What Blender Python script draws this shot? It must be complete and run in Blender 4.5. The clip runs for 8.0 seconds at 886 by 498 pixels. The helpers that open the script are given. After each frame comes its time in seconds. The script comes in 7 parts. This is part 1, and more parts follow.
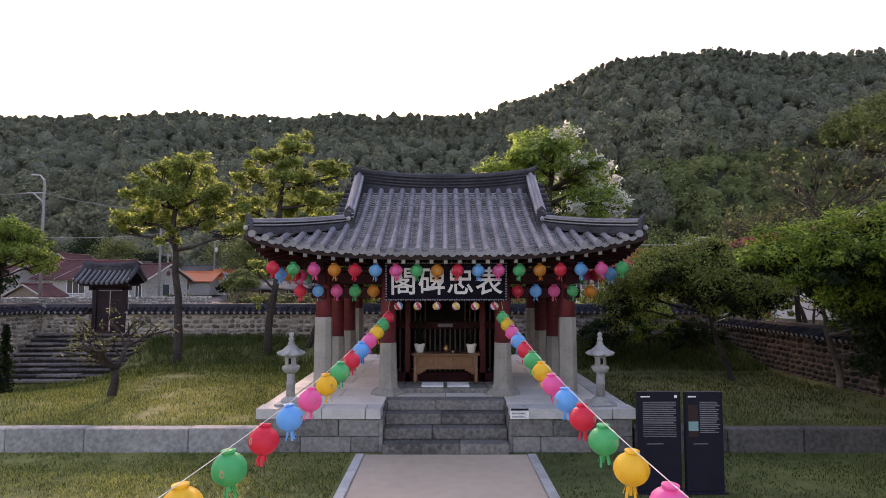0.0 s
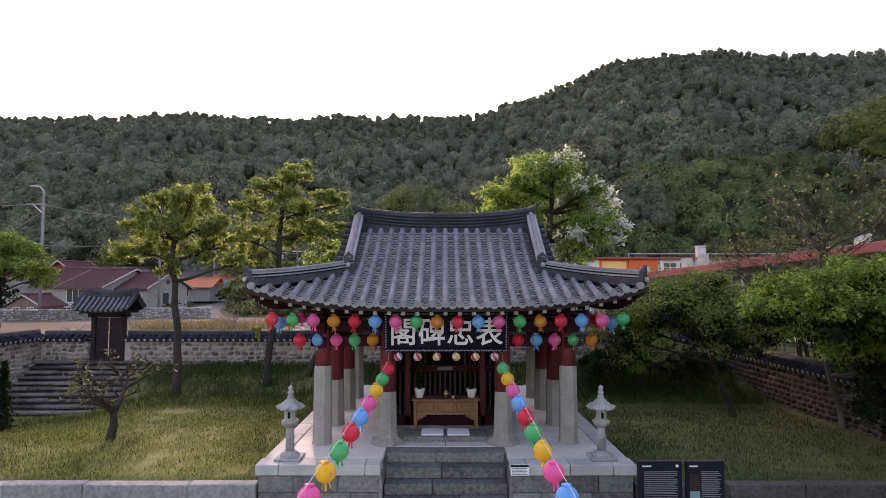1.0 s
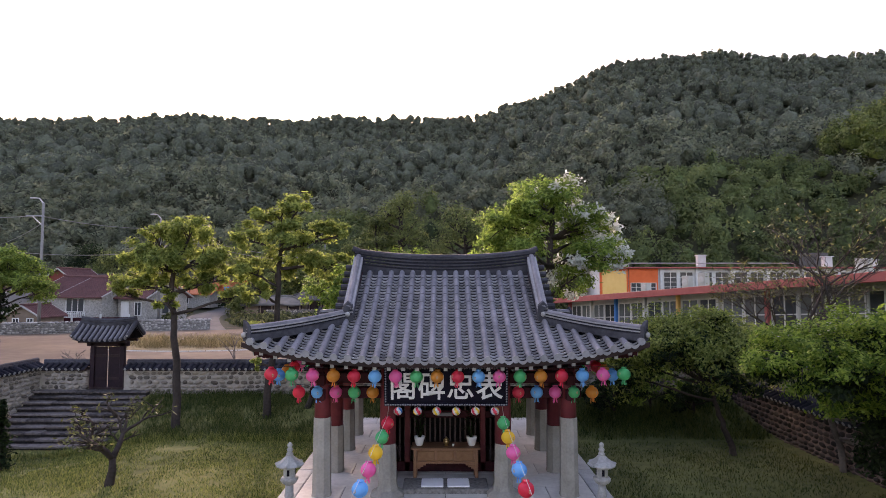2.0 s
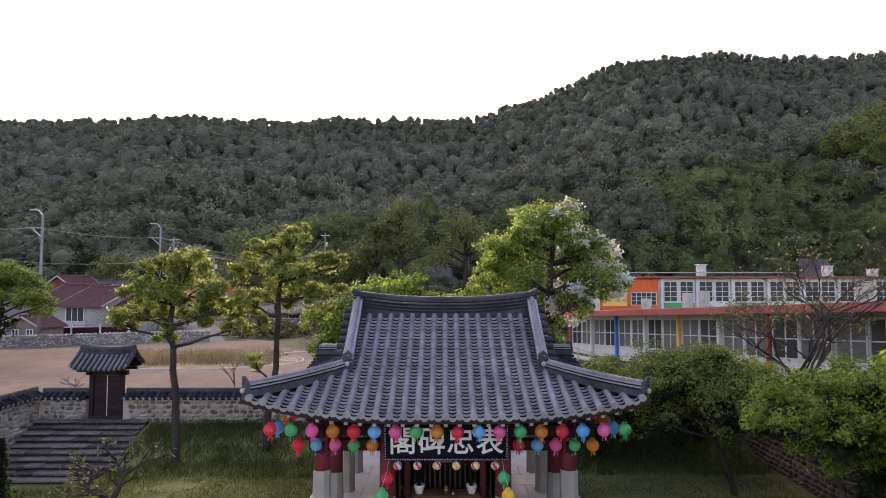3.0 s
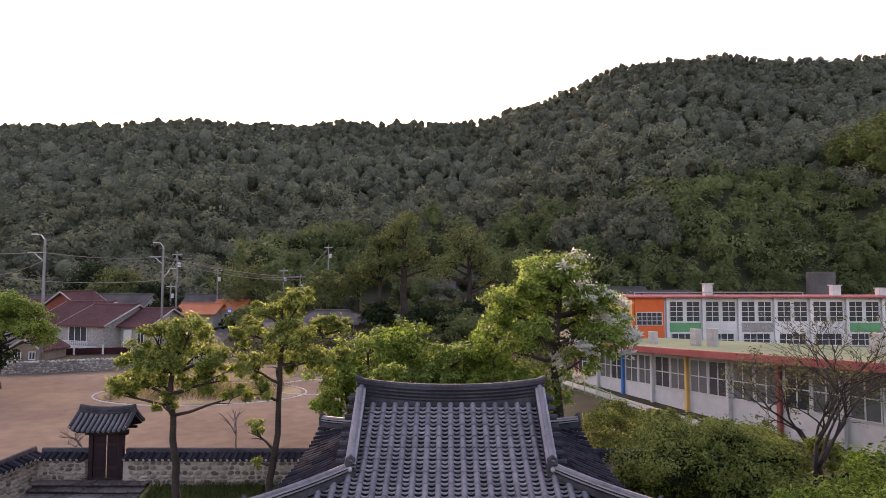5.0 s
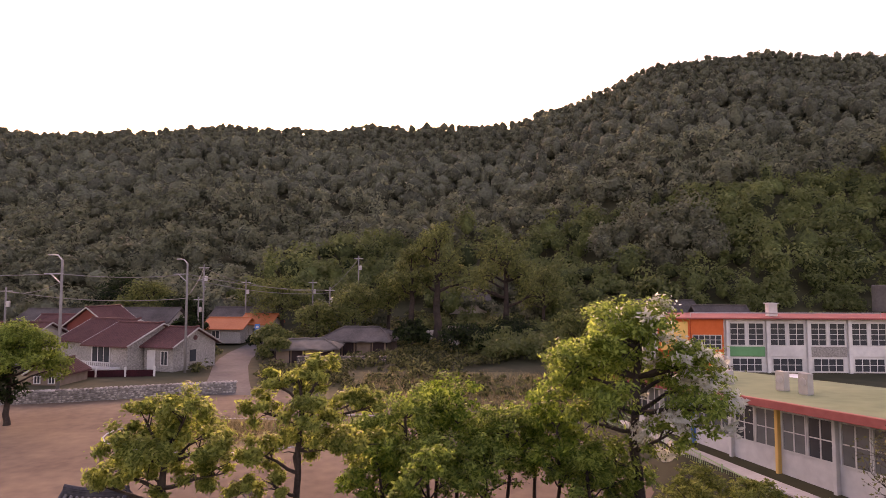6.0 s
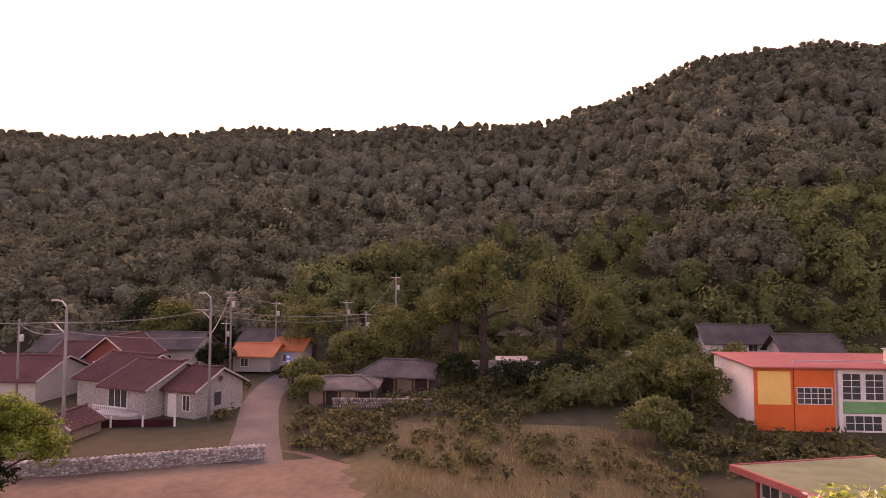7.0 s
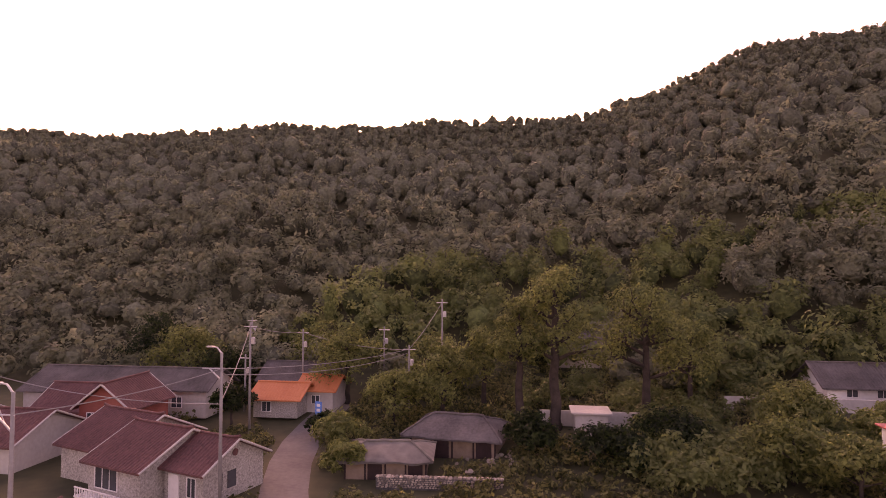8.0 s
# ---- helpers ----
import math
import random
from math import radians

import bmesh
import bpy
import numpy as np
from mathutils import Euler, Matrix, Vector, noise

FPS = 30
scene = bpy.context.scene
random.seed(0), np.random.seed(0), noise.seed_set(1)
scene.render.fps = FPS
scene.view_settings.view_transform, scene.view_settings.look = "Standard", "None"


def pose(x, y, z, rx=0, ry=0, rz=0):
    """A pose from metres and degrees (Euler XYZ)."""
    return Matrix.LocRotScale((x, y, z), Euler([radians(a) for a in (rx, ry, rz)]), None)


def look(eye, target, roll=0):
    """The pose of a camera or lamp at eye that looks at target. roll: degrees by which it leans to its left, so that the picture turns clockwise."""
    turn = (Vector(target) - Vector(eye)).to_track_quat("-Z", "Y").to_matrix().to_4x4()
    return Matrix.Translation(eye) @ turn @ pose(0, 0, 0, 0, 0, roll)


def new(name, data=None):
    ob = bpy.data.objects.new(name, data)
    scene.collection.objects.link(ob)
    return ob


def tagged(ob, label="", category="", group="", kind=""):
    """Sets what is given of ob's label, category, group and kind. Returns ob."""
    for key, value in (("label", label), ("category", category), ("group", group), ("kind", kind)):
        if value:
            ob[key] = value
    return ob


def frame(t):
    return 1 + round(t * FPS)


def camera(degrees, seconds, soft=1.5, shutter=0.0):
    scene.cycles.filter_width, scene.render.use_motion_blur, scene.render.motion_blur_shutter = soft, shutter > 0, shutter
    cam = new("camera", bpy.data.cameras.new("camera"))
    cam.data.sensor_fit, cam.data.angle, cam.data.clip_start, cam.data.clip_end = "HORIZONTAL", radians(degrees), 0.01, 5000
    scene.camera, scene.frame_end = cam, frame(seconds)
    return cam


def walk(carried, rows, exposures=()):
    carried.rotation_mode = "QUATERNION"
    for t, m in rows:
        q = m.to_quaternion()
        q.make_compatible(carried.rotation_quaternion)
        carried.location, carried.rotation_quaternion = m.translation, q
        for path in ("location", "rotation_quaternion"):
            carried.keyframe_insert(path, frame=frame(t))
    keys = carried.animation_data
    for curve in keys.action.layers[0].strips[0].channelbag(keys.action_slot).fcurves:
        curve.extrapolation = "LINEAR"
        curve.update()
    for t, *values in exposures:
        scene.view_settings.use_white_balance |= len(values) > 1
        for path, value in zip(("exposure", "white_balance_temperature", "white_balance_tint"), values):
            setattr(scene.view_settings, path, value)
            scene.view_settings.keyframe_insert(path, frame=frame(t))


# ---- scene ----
EXPO = 1.95
LENS = 73.74
cam = camera(LENS, 8.0, soft=0.8)


def aim(x, y, z, turn, tilt):
    """Camera pose: turn to the left and tilt upwards, in degrees."""
    return pose(x, y, z, 90 + tilt, 0, turn)


PATH = [
    (0.0, 0.0, 0.0, 2.97, 0.0, 3.56), (0.5, 0.0, 0.0, 3.46, 0.0, 3.52), (1.0, 0.0, 0.0, 3.97, 0.0, 3.48),
    (1.5, 0.0, 0.0, 4.51, 0.0, 3.43), (2.2, 0.0, 0.0, 5.24, 0.0, 3.37), (3.0, 0.0, 0.0, 6.09, 0.0, 3.30),
    (3.5, 0.0, 0.0, 6.60, 0.0, 3.26), (4.0, 0.0, 0.0, 7.12, 0.0, 3.21), (4.4, 0.0, 0.0, 7.56, 0.0, 3.20),
    (4.8, -0.01, 0.06, 7.98, 0.10, 3.19), (5.2, -0.12, 0.75, 8.42, 0.70, 3.20), (5.5, -0.30, 1.82, 8.80, 1.45, 3.22),
    (6.0, -0.81, 4.18, 9.79, 3.20, 3.42), (6.5, -1.55, 6.55, 11.05, 4.75, 3.40), (7.0, -3.40, 11.10, 13.5, 6.0, 2.95),
    (7.5, -6.12, 17.34, 16.05, 6.75, 2.65), (8.0, -8.60, 23.08, 17.31, 8.15, 2.39),
]
walk(cam, [(t, aim(x, y, z, turn, tilt)) for t, x, y, z, turn, tilt in PATH],
     exposures=[(0.0, EXPO, 7300, 38), (1.5, EXPO + 0.05, 7100, 37), (4.2, EXPO + 0.05, 7000, 38), (5.5, EXPO - 0.12, 8400, 50), (6.5, EXPO - 0.12, 9700, 69), (8.0, EXPO - 0.02, 10600, 86)])

# ---- sky and sun: the sun sets just behind the ridge ----
SUN_AZ, SUN_EL = -14.4, 16.8
world = bpy.data.worlds.new("evening_sky")
scene.world = world
world.use_nodes = True
wn = world.node_tree.nodes
sky = wn.new("ShaderNodeTexSky")
sky.sky_type, sky.sun_disc = "NISHITA", False
sky.sun_elevation, sky.sun_rotation = radians(SUN_EL), radians(SUN_AZ)
sky.dust_density, sky.air_density, sky.ozone_density = 3.0, 1.2, 1.0
wn["Background"].inputs["Strength"].default_value = 0.15
world.node_tree.links.new(sky.outputs[0], wn["Background"].inputs["Color"])
sun = new("sun", bpy.data.lights.new("sun", "SUN"))
sun.data.energy, sun.data.angle, sun.data.color = 2.0, radians(1.0), (1.0, 0.86, 0.68)
sun_way = Vector((math.sin(radians(SUN_AZ)), math.cos(radians(SUN_AZ)), math.tan(radians(SUN_EL))))
sun.matrix_world = look(sun_way * 200, (0, 0, 0))

# ---- materials ----
def material(name, low, high, rough=0.8, scale=8.0, detail=6.0, bump=0.3, metal=0.0, big=0.6, wave=None, vary=0.0,
             through_light=0.0, island=False, spec=0.3):
    """A surface whose colour wanders from low to high at two scales, with fine relief."""
    m = bpy.data.materials.new(name)
    m.use_nodes = True
    n, l = m.node_tree.nodes, m.node_tree.links
    b = n["Principled BSDF"]
    b.inputs["Roughness"].default_value, b.inputs["Metallic"].default_value = rough, metal
    b.inputs["Specular IOR Level"].default_value = spec
    co = n.new("ShaderNodeTexCoord")
    geo = n.new("ShaderNodeNewGeometry")
    fine = n.new("ShaderNodeTexNoise")
    fine.inputs["Scale"].default_value, fine.inputs["Detail"].default_value = scale, detail
    wide = n.new("ShaderNodeTexNoise")
    wide.inputs["Scale"].default_value, wide.inputs["Detail"].default_value = scale * 0.11, 3.0
    for t in (fine, wide):
        l.new(geo.outputs["Position"], t.inputs["Vector"])
    mix = n.new("ShaderNodeMix")
    mix.data_type = "FLOAT"
    mix.inputs["Factor"].default_value = big
    l.new(fine.outputs["Fac"], mix.inputs["A"]), l.new(wide.outputs["Fac"], mix.inputs["B"])
    value = mix.outputs["Result"]
    if vary:
        chance = geo.outputs["Random Per Island"] if island else n.new("ShaderNodeObjectInfo").outputs["Random"]
        add = n.new("ShaderNodeMath")
        add.operation = "MULTIPLY_ADD"
        l.new(chance, add.inputs[0])
        add.inputs[1].default_value = vary
        off = n.new("ShaderNodeMath")
        off.operation = "SUBTRACT"
        l.new(value, off.inputs[0])
        off.inputs[1].default_value = vary / 2
        l.new(off.outputs[0], add.inputs[2])
        value = add.outputs[0]
    ramp = n.new("ShaderNodeValToRGB")
    ramp.color_ramp.elements[0].position, ramp.color_ramp.elements[1].position = 0.3, 0.7
    ramp.color_ramp.elements[0].color, ramp.color_ramp.elements[1].color = (*low, 1), (*high, 1)
    l.new(value, ramp.inputs["Fac"]), l.new(ramp.outputs["Color"], b.inputs["Base Color"])
    if bump:
        bm = n.new("ShaderNodeBump")
        bm.inputs["Strength"].default_value, bm.inputs["Distance"].default_value = bump, 0.02
        l.new(fine.outputs["Fac"], bm.inputs["Height"]), l.new(bm.outputs["Normal"], b.inputs["Normal"])
    if through_light:
        tr = n.new("ShaderNodeBsdfTranslucent")
        l.new(ramp.outputs["Color"], tr.inputs["Color"])
        ms = n.new("ShaderNodeMixShader")
        ms.inputs["Fac"].default_value = through_light
        l.new(b.outputs[0], ms.inputs[1]), l.new(tr.outputs[0], ms.inputs[2])
        l.new(ms.outputs[0], n["Material Output"].inputs["Surface"])
    return m


def leafy(name, low, high, vary=0.7, scale=1.2):
    return material(name, low, high, 0.6, scale, 3, 0, vary=vary, through_light=0.58, island=True, big=0.5, spec=0.25)


def glassy(name, tint=(0.03, 0.035, 0.04)):
    return material(name, tint, tuple(c * 1.6 for c in tint), 0.08, 2.0, 2, 0.02, spec=0.6)


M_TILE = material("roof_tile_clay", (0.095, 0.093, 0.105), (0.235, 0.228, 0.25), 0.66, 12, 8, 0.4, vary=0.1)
# near-black clay: dirt and the shade of the troughs put into one colour
M_PAN = material("dirt_shade_pan_clay", (0.012, 0.012, 0.017), (0.035, 0.035, 0.045), 0.8, 14, 6, 0.35, vary=0.4, island=True, spec=0.06)
M_LIP = material("worn_tile_edge", (0.16, 0.157, 0.165), (0.33, 0.325, 0.335), 0.65, 14, 5, 0.2, vary=0.3, island=True)
M_RIDGE = material("ridge_tile_clay", (0.022, 0.022, 0.028), (0.085, 0.085, 0.098), 0.75, 12, 6, 0.3, spec=0.1)
M_PLUG = material("dull_plaster", (0.2, 0.2, 0.2), (0.42, 0.42, 0.41), 0.9, 12, 5, 0.4)
M_FOOT = material("grey_granite_post", (0.21, 0.197, 0.172), (0.345, 0.325, 0.288), 0.85, 22, 8, 0.3, vary=0.15)
M_PLASTER = material("lime_plaster", (0.5, 0.49, 0.47), (0.72, 0.71, 0.69), 0.9, 10, 5, 0.3)
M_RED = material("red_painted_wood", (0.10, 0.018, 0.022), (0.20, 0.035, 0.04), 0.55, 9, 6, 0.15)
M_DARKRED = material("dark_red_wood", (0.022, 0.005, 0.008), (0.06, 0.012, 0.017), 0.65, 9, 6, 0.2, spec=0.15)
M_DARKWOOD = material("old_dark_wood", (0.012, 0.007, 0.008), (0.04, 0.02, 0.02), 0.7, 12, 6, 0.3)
M_TABLE = material("varnished_wood", (0.15, 0.072, 0.038), (0.28, 0.145, 0.08), 0.45, 14, 6, 0.15)
M_GRANITE = material("pale_granite", (0.32, 0.32, 0.31), (0.52, 0.52, 0.50), 0.85, 30, 8, 0.3, vary=0.2)
M_OLDSTONE = material("weathered_granite", (0.085, 0.083, 0.08), (0.24, 0.235, 0.228), 0.9, 16, 9, 0.5, vary=0.25, big=0.3)
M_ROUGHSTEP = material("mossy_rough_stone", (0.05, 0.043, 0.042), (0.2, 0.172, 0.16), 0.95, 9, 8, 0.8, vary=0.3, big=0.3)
# near-black riser colour stands for the shade under the projecting treads
M_RISER = material("shade_dark_riser", (0.012, 0.010, 0.010), (0.05, 0.042, 0.04), 0.95, 9, 8, 0.8, big=0.3)
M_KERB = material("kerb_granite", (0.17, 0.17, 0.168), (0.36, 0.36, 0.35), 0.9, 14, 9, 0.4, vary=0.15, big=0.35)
# stained concrete, coloured darker still for the shade of the trees
M_KERBDARK = material("stained_shaded_kerb", (0.03, 0.03, 0.03), (0.12, 0.118, 0.115), 0.9, 12, 9, 0.4, vary=0.15, big=0.35)
M_STEP = material("step_granite", (0.06, 0.058, 0.056), (0.22, 0.212, 0.2), 0.9, 15, 9, 0.5, vary=0.2, big=0.3)
M_SLAB = material("floor_granite", (0.46, 0.435, 0.395), (0.66, 0.625, 0.575), 0.8, 12, 8, 0.2, vary=0.15)
M_LANTERNSTONE = material("lantern_granite", (0.2, 0.2, 0.195), (0.42, 0.42, 0.4), 0.88, 26, 8, 0.4)
M_WALLSTONE = material("field_stone", (0.105, 0.09, 0.075), (0.36, 0.31, 0.255), 0.9, 9, 7, 0.6, vary=0.5)
M_WALLSTONES = material("field_stone_rest", (0.105, 0.09, 0.075), (0.36, 0.31, 0.255), 0.9, 9, 7, 0.6, vary=0.5, island=True)
M_MORTAR = material("earth_mortar", (0.26, 0.23, 0.20), (0.42, 0.38, 0.33), 0.95, 11, 7, 0.5)
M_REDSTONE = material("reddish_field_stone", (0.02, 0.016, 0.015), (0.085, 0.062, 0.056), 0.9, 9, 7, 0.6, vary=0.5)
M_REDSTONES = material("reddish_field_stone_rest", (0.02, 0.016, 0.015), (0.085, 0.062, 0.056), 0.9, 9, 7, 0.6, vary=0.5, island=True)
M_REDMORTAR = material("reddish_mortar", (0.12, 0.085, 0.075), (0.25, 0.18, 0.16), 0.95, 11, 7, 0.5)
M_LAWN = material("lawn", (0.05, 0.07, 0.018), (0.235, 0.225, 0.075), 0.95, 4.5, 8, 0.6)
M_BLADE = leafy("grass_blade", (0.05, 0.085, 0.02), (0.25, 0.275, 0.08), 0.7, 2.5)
# deep green, taken darker than the lawn to put tree shade into the colour
M_TURF = material("deep_green_shade_turf", (0.024, 0.042, 0.012), (0.125, 0.145, 0.045), 0.95, 4.5, 8, 0.6)
M_TURFBLADE = leafy("deep_green_shade_blade", (0.02, 0.042, 0.010), (0.11, 0.135, 0.038), 0.45, 2.5)
M_SAND = material("sandy_field", (0.10, 0.07, 0.05), (0.225, 0.162, 0.113), 0.95, 1.6, 9, 0.5)
M_PLOT = material("dry_weedy_plot", (0.035, 0.042, 0.017), (0.13, 0.115, 0.055), 0.95, 1.8, 9, 0.6)
M_DRY = material("dry_grass_soil", (0.17, 0.125, 0.06), (0.30, 0.235, 0.13), 0.95, 3, 8, 0.6)
M_FENCE = material("pale_green_steel", (0.25, 0.4, 0.2), (0.35, 0.5, 0.28), 0.5, 5, 4, 0.05)
M_PATH = material("tan_paving", (0.42, 0.335, 0.25), (0.53, 0.435, 0.335), 0.9, 5, 8, 0.2)
M_ROAD = material("concrete_road", (0.075, 0.07, 0.068), (0.14, 0.132, 0.126), 0.9, 3, 8, 0.2)
M_SCRUB = material("scrub_ground", (0.018, 0.024, 0.010), (0.065, 0.062, 0.030), 0.95, 0.8, 9, 0.6)
M_BARK = material("bark", (0.018, 0.014, 0.012), (0.065, 0.05, 0.043), 0.95, 14, 8, 0.9)
M_BAREBARK = material("grey_bark", (0.075, 0.062, 0.055), (0.2, 0.17, 0.155), 0.95, 14, 8, 0.9)
M_LEAF_OLIVE = leafy("olive_leaf", (0.10, 0.14, 0.028), (0.28, 0.335, 0.085))
M_LEAF_GREEN = leafy("green_leaf", (0.095, 0.16, 0.03), (0.29, 0.40, 0.085))
M_LEAF_BRIGHT = leafy("bright_leaf", (0.06, 0.125, 0.014), (0.24, 0.35, 0.055))
# leaf of dark evergreens; inside other crowns its colour stands for shade
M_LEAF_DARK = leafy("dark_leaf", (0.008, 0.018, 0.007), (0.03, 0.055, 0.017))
M_BLOSSOM = leafy("white_blossom", (0.5, 0.52, 0.45), (0.75, 0.76, 0.7), 0.3)
M_WOODS = leafy("woods_leaf", (0.078, 0.092, 0.06), (0.24, 0.27, 0.175), 0.1, 0.22)
M_WOODS2 = leafy("bamboo_leaf", (0.05, 0.075, 0.028), (0.21, 0.26, 0.10), 0.12, 0.22)
M_SCRUBLEAF = leafy("scrub_leaf", (0.045, 0.055, 0.022), (0.17, 0.18, 0.07), 0.6, 0.3)
M_LEAF_FAR = leafy("village_leaf", (0.07, 0.095, 0.032), (0.21, 0.25, 0.085), 0.4, 0.4)
M_WHITESTONE = material("whitewashed_stone", (0.14, 0.13, 0.12), (0.42, 0.4, 0.375), 0.9, 9, 7, 0.6, vary=0.5, island=True)


def crown_mass(name, low, high, vary):
    """Leaf masses of whole crowns: colour differs from tree to tree, relief of half a metre."""
    m = material(name, low, high, 0.9, 1.6, 8, 1.0, vary=vary, island=True, big=0.35, spec=0.1)
    for node in m.node_tree.nodes:
        if node.type == "BUMP":
            node.inputs["Distance"].default_value = 0.55
    return m


M_CROWN = crown_mass("mixed_spring_crowns", (0.045, 0.05, 0.038), (0.14, 0.158, 0.11), 0.22)
M_CROWN2 = crown_mass("green_crowns", (0.03, 0.042, 0.02), (0.12, 0.16, 0.062), 0.4)
M_CROWN3 = crown_mass("bright_crowns", (0.05, 0.07, 0.02), (0.19, 0.24, 0.06), 0.35)
M_WHITE = material("white_paint", (0.46, 0.46, 0.45), (0.7, 0.7, 0.68), 0.7, 2.5, 6, 0.08)
M_HOUSESTONE = material("cut_stone_cladding", (0.15, 0.14, 0.13), (0.42, 0.405, 0.375), 0.9, 7.0, 8, 0.8, big=0.2)
M_REDROOF = material("maroon_roof_tile", (0.06, 0.026, 0.027), (0.165, 0.07, 0.066), 0.8, 4.5, 8, 0.4, big=0.4)
M_ORANGEROOF = material("orange_roof_sheet", (0.42, 0.115, 0.045), (0.56, 0.19, 0.085), 0.6, 4, 6, 0.15)
M_GREYROOF = material("grey_slate_roof", (0.04, 0.037, 0.037), (0.12, 0.11, 0.106), 0.85, 4, 7, 0.4)
M_REDWALL = material("red_brick_wall", (0.19, 0.05, 0.04), (0.3, 0.09, 0.07), 0.85, 5, 6, 0.3)
M_CLAY = material("bare_clay_wall", (0.13, 0.095, 0.07), (0.27, 0.205, 0.16), 0.95, 2.2, 8, 0.6)
M_GREYWALL = material("grey_render_wall", (0.3, 0.29, 0.27), (0.45, 0.43, 0.40), 0.9, 3, 7, 0.2)
M_GLASS = glassy("window_glass", (0.035, 0.04, 0.045))
M_GLASSPALE = glassy("curtained_glass", (0.10, 0.11, 0.11))
M_STEEL = material("galvanised_steel", (0.36, 0.36, 0.37), (0.5, 0.5, 0.51), 0.45, 6, 5, 0.1, metal=0.6)
M_CONCRETE = material("pole_concrete", (0.4, 0.39, 0.38), (0.56, 0.55, 0.53), 0.9, 6, 6, 0.2)
M_CABLE = material("black_cable", (0.02, 0.02, 0.02), (0.04, 0.04, 0.04), 0.6, 5, 2, 0)
M_ROPE = material("white_rope", (0.55, 0.54, 0.5), (0.7, 0.69, 0.66), 0.8, 40, 3, 0.2)
M_ORANGE = material("orange_paint", (0.62, 0.10, 0.02), (0.75, 0.15, 0.04), 0.6, 3, 6, 0.08)
M_YELLOW = material("yellow_paint", (0.72, 0.42, 0.12), (0.82, 0.52, 0.18), 0.6, 3, 6, 0.08)
M_REDPAINT = material("faded_red_paint", (0.28, 0.06, 0.055), (0.42, 0.12, 0.105), 0.65, 3, 6, 0.1)
M_BLUEPAINT = material("blue_paint", (0.03, 0.16, 0.45), (0.05, 0.24, 0.58), 0.6, 3, 6, 0.08)
M_GREENPAINT = material("green_paint", (0.05, 0.24, 0.10), (0.09, 0.34, 0.16), 0.6, 3, 6, 0.08)
M_GREENROOF = material("green_roof_coating", (0.10, 0.15, 0.08), (0.22, 0.27, 0.15), 0.85, 1.2, 8, 0.2)
M_BOARD = material("black_sign_panel", (0.008, 0.008, 0.016), (0.016, 0.016, 0.028), 0.5, 4, 4, 0.02, spec=0.12)
M_INK = material("black_lacquer", (0.004, 0.0035, 0.008), (0.009, 0.008, 0.016), 0.6, 6, 4, 0.05, spec=0.08)
M_PRINT = material("grey_print", (0.15, 0.15, 0.17), (0.22, 0.22, 0.25), 0.8, 6, 2, 0)
M_PAPER = material("white_sheet", (0.72, 0.73, 0.75), (0.82, 0.83, 0.84), 0.7, 6, 3, 0)
PAPERS = {}
for key, low, high in (("red", (0.78, 0.03, 0.07), (0.88, 0.08, 0.13)), ("blue", (0.12, 0.47, 0.86), (0.2, 0.57, 0.93)),
                       ("pink", (0.92, 0.14, 0.42), (0.96, 0.22, 0.51)), ("green", (0.03, 0.48, 0.18), (0.08, 0.6, 0.25)),
                       ("yellow", (0.9, 0.56, 0.03), (0.94, 0.66, 0.07)), ("orange", (0.68, 0.25, 0.03), (0.78, 0.34, 0.06)),
                       ("white", (0.7, 0.7, 0.68), (0.8, 0.8, 0.78))):
    PAPERS[key] = material(key + "_lantern_paper", low, high, 0.42, 20, 4, 0.12, through_light=0.42, spec=0.4)


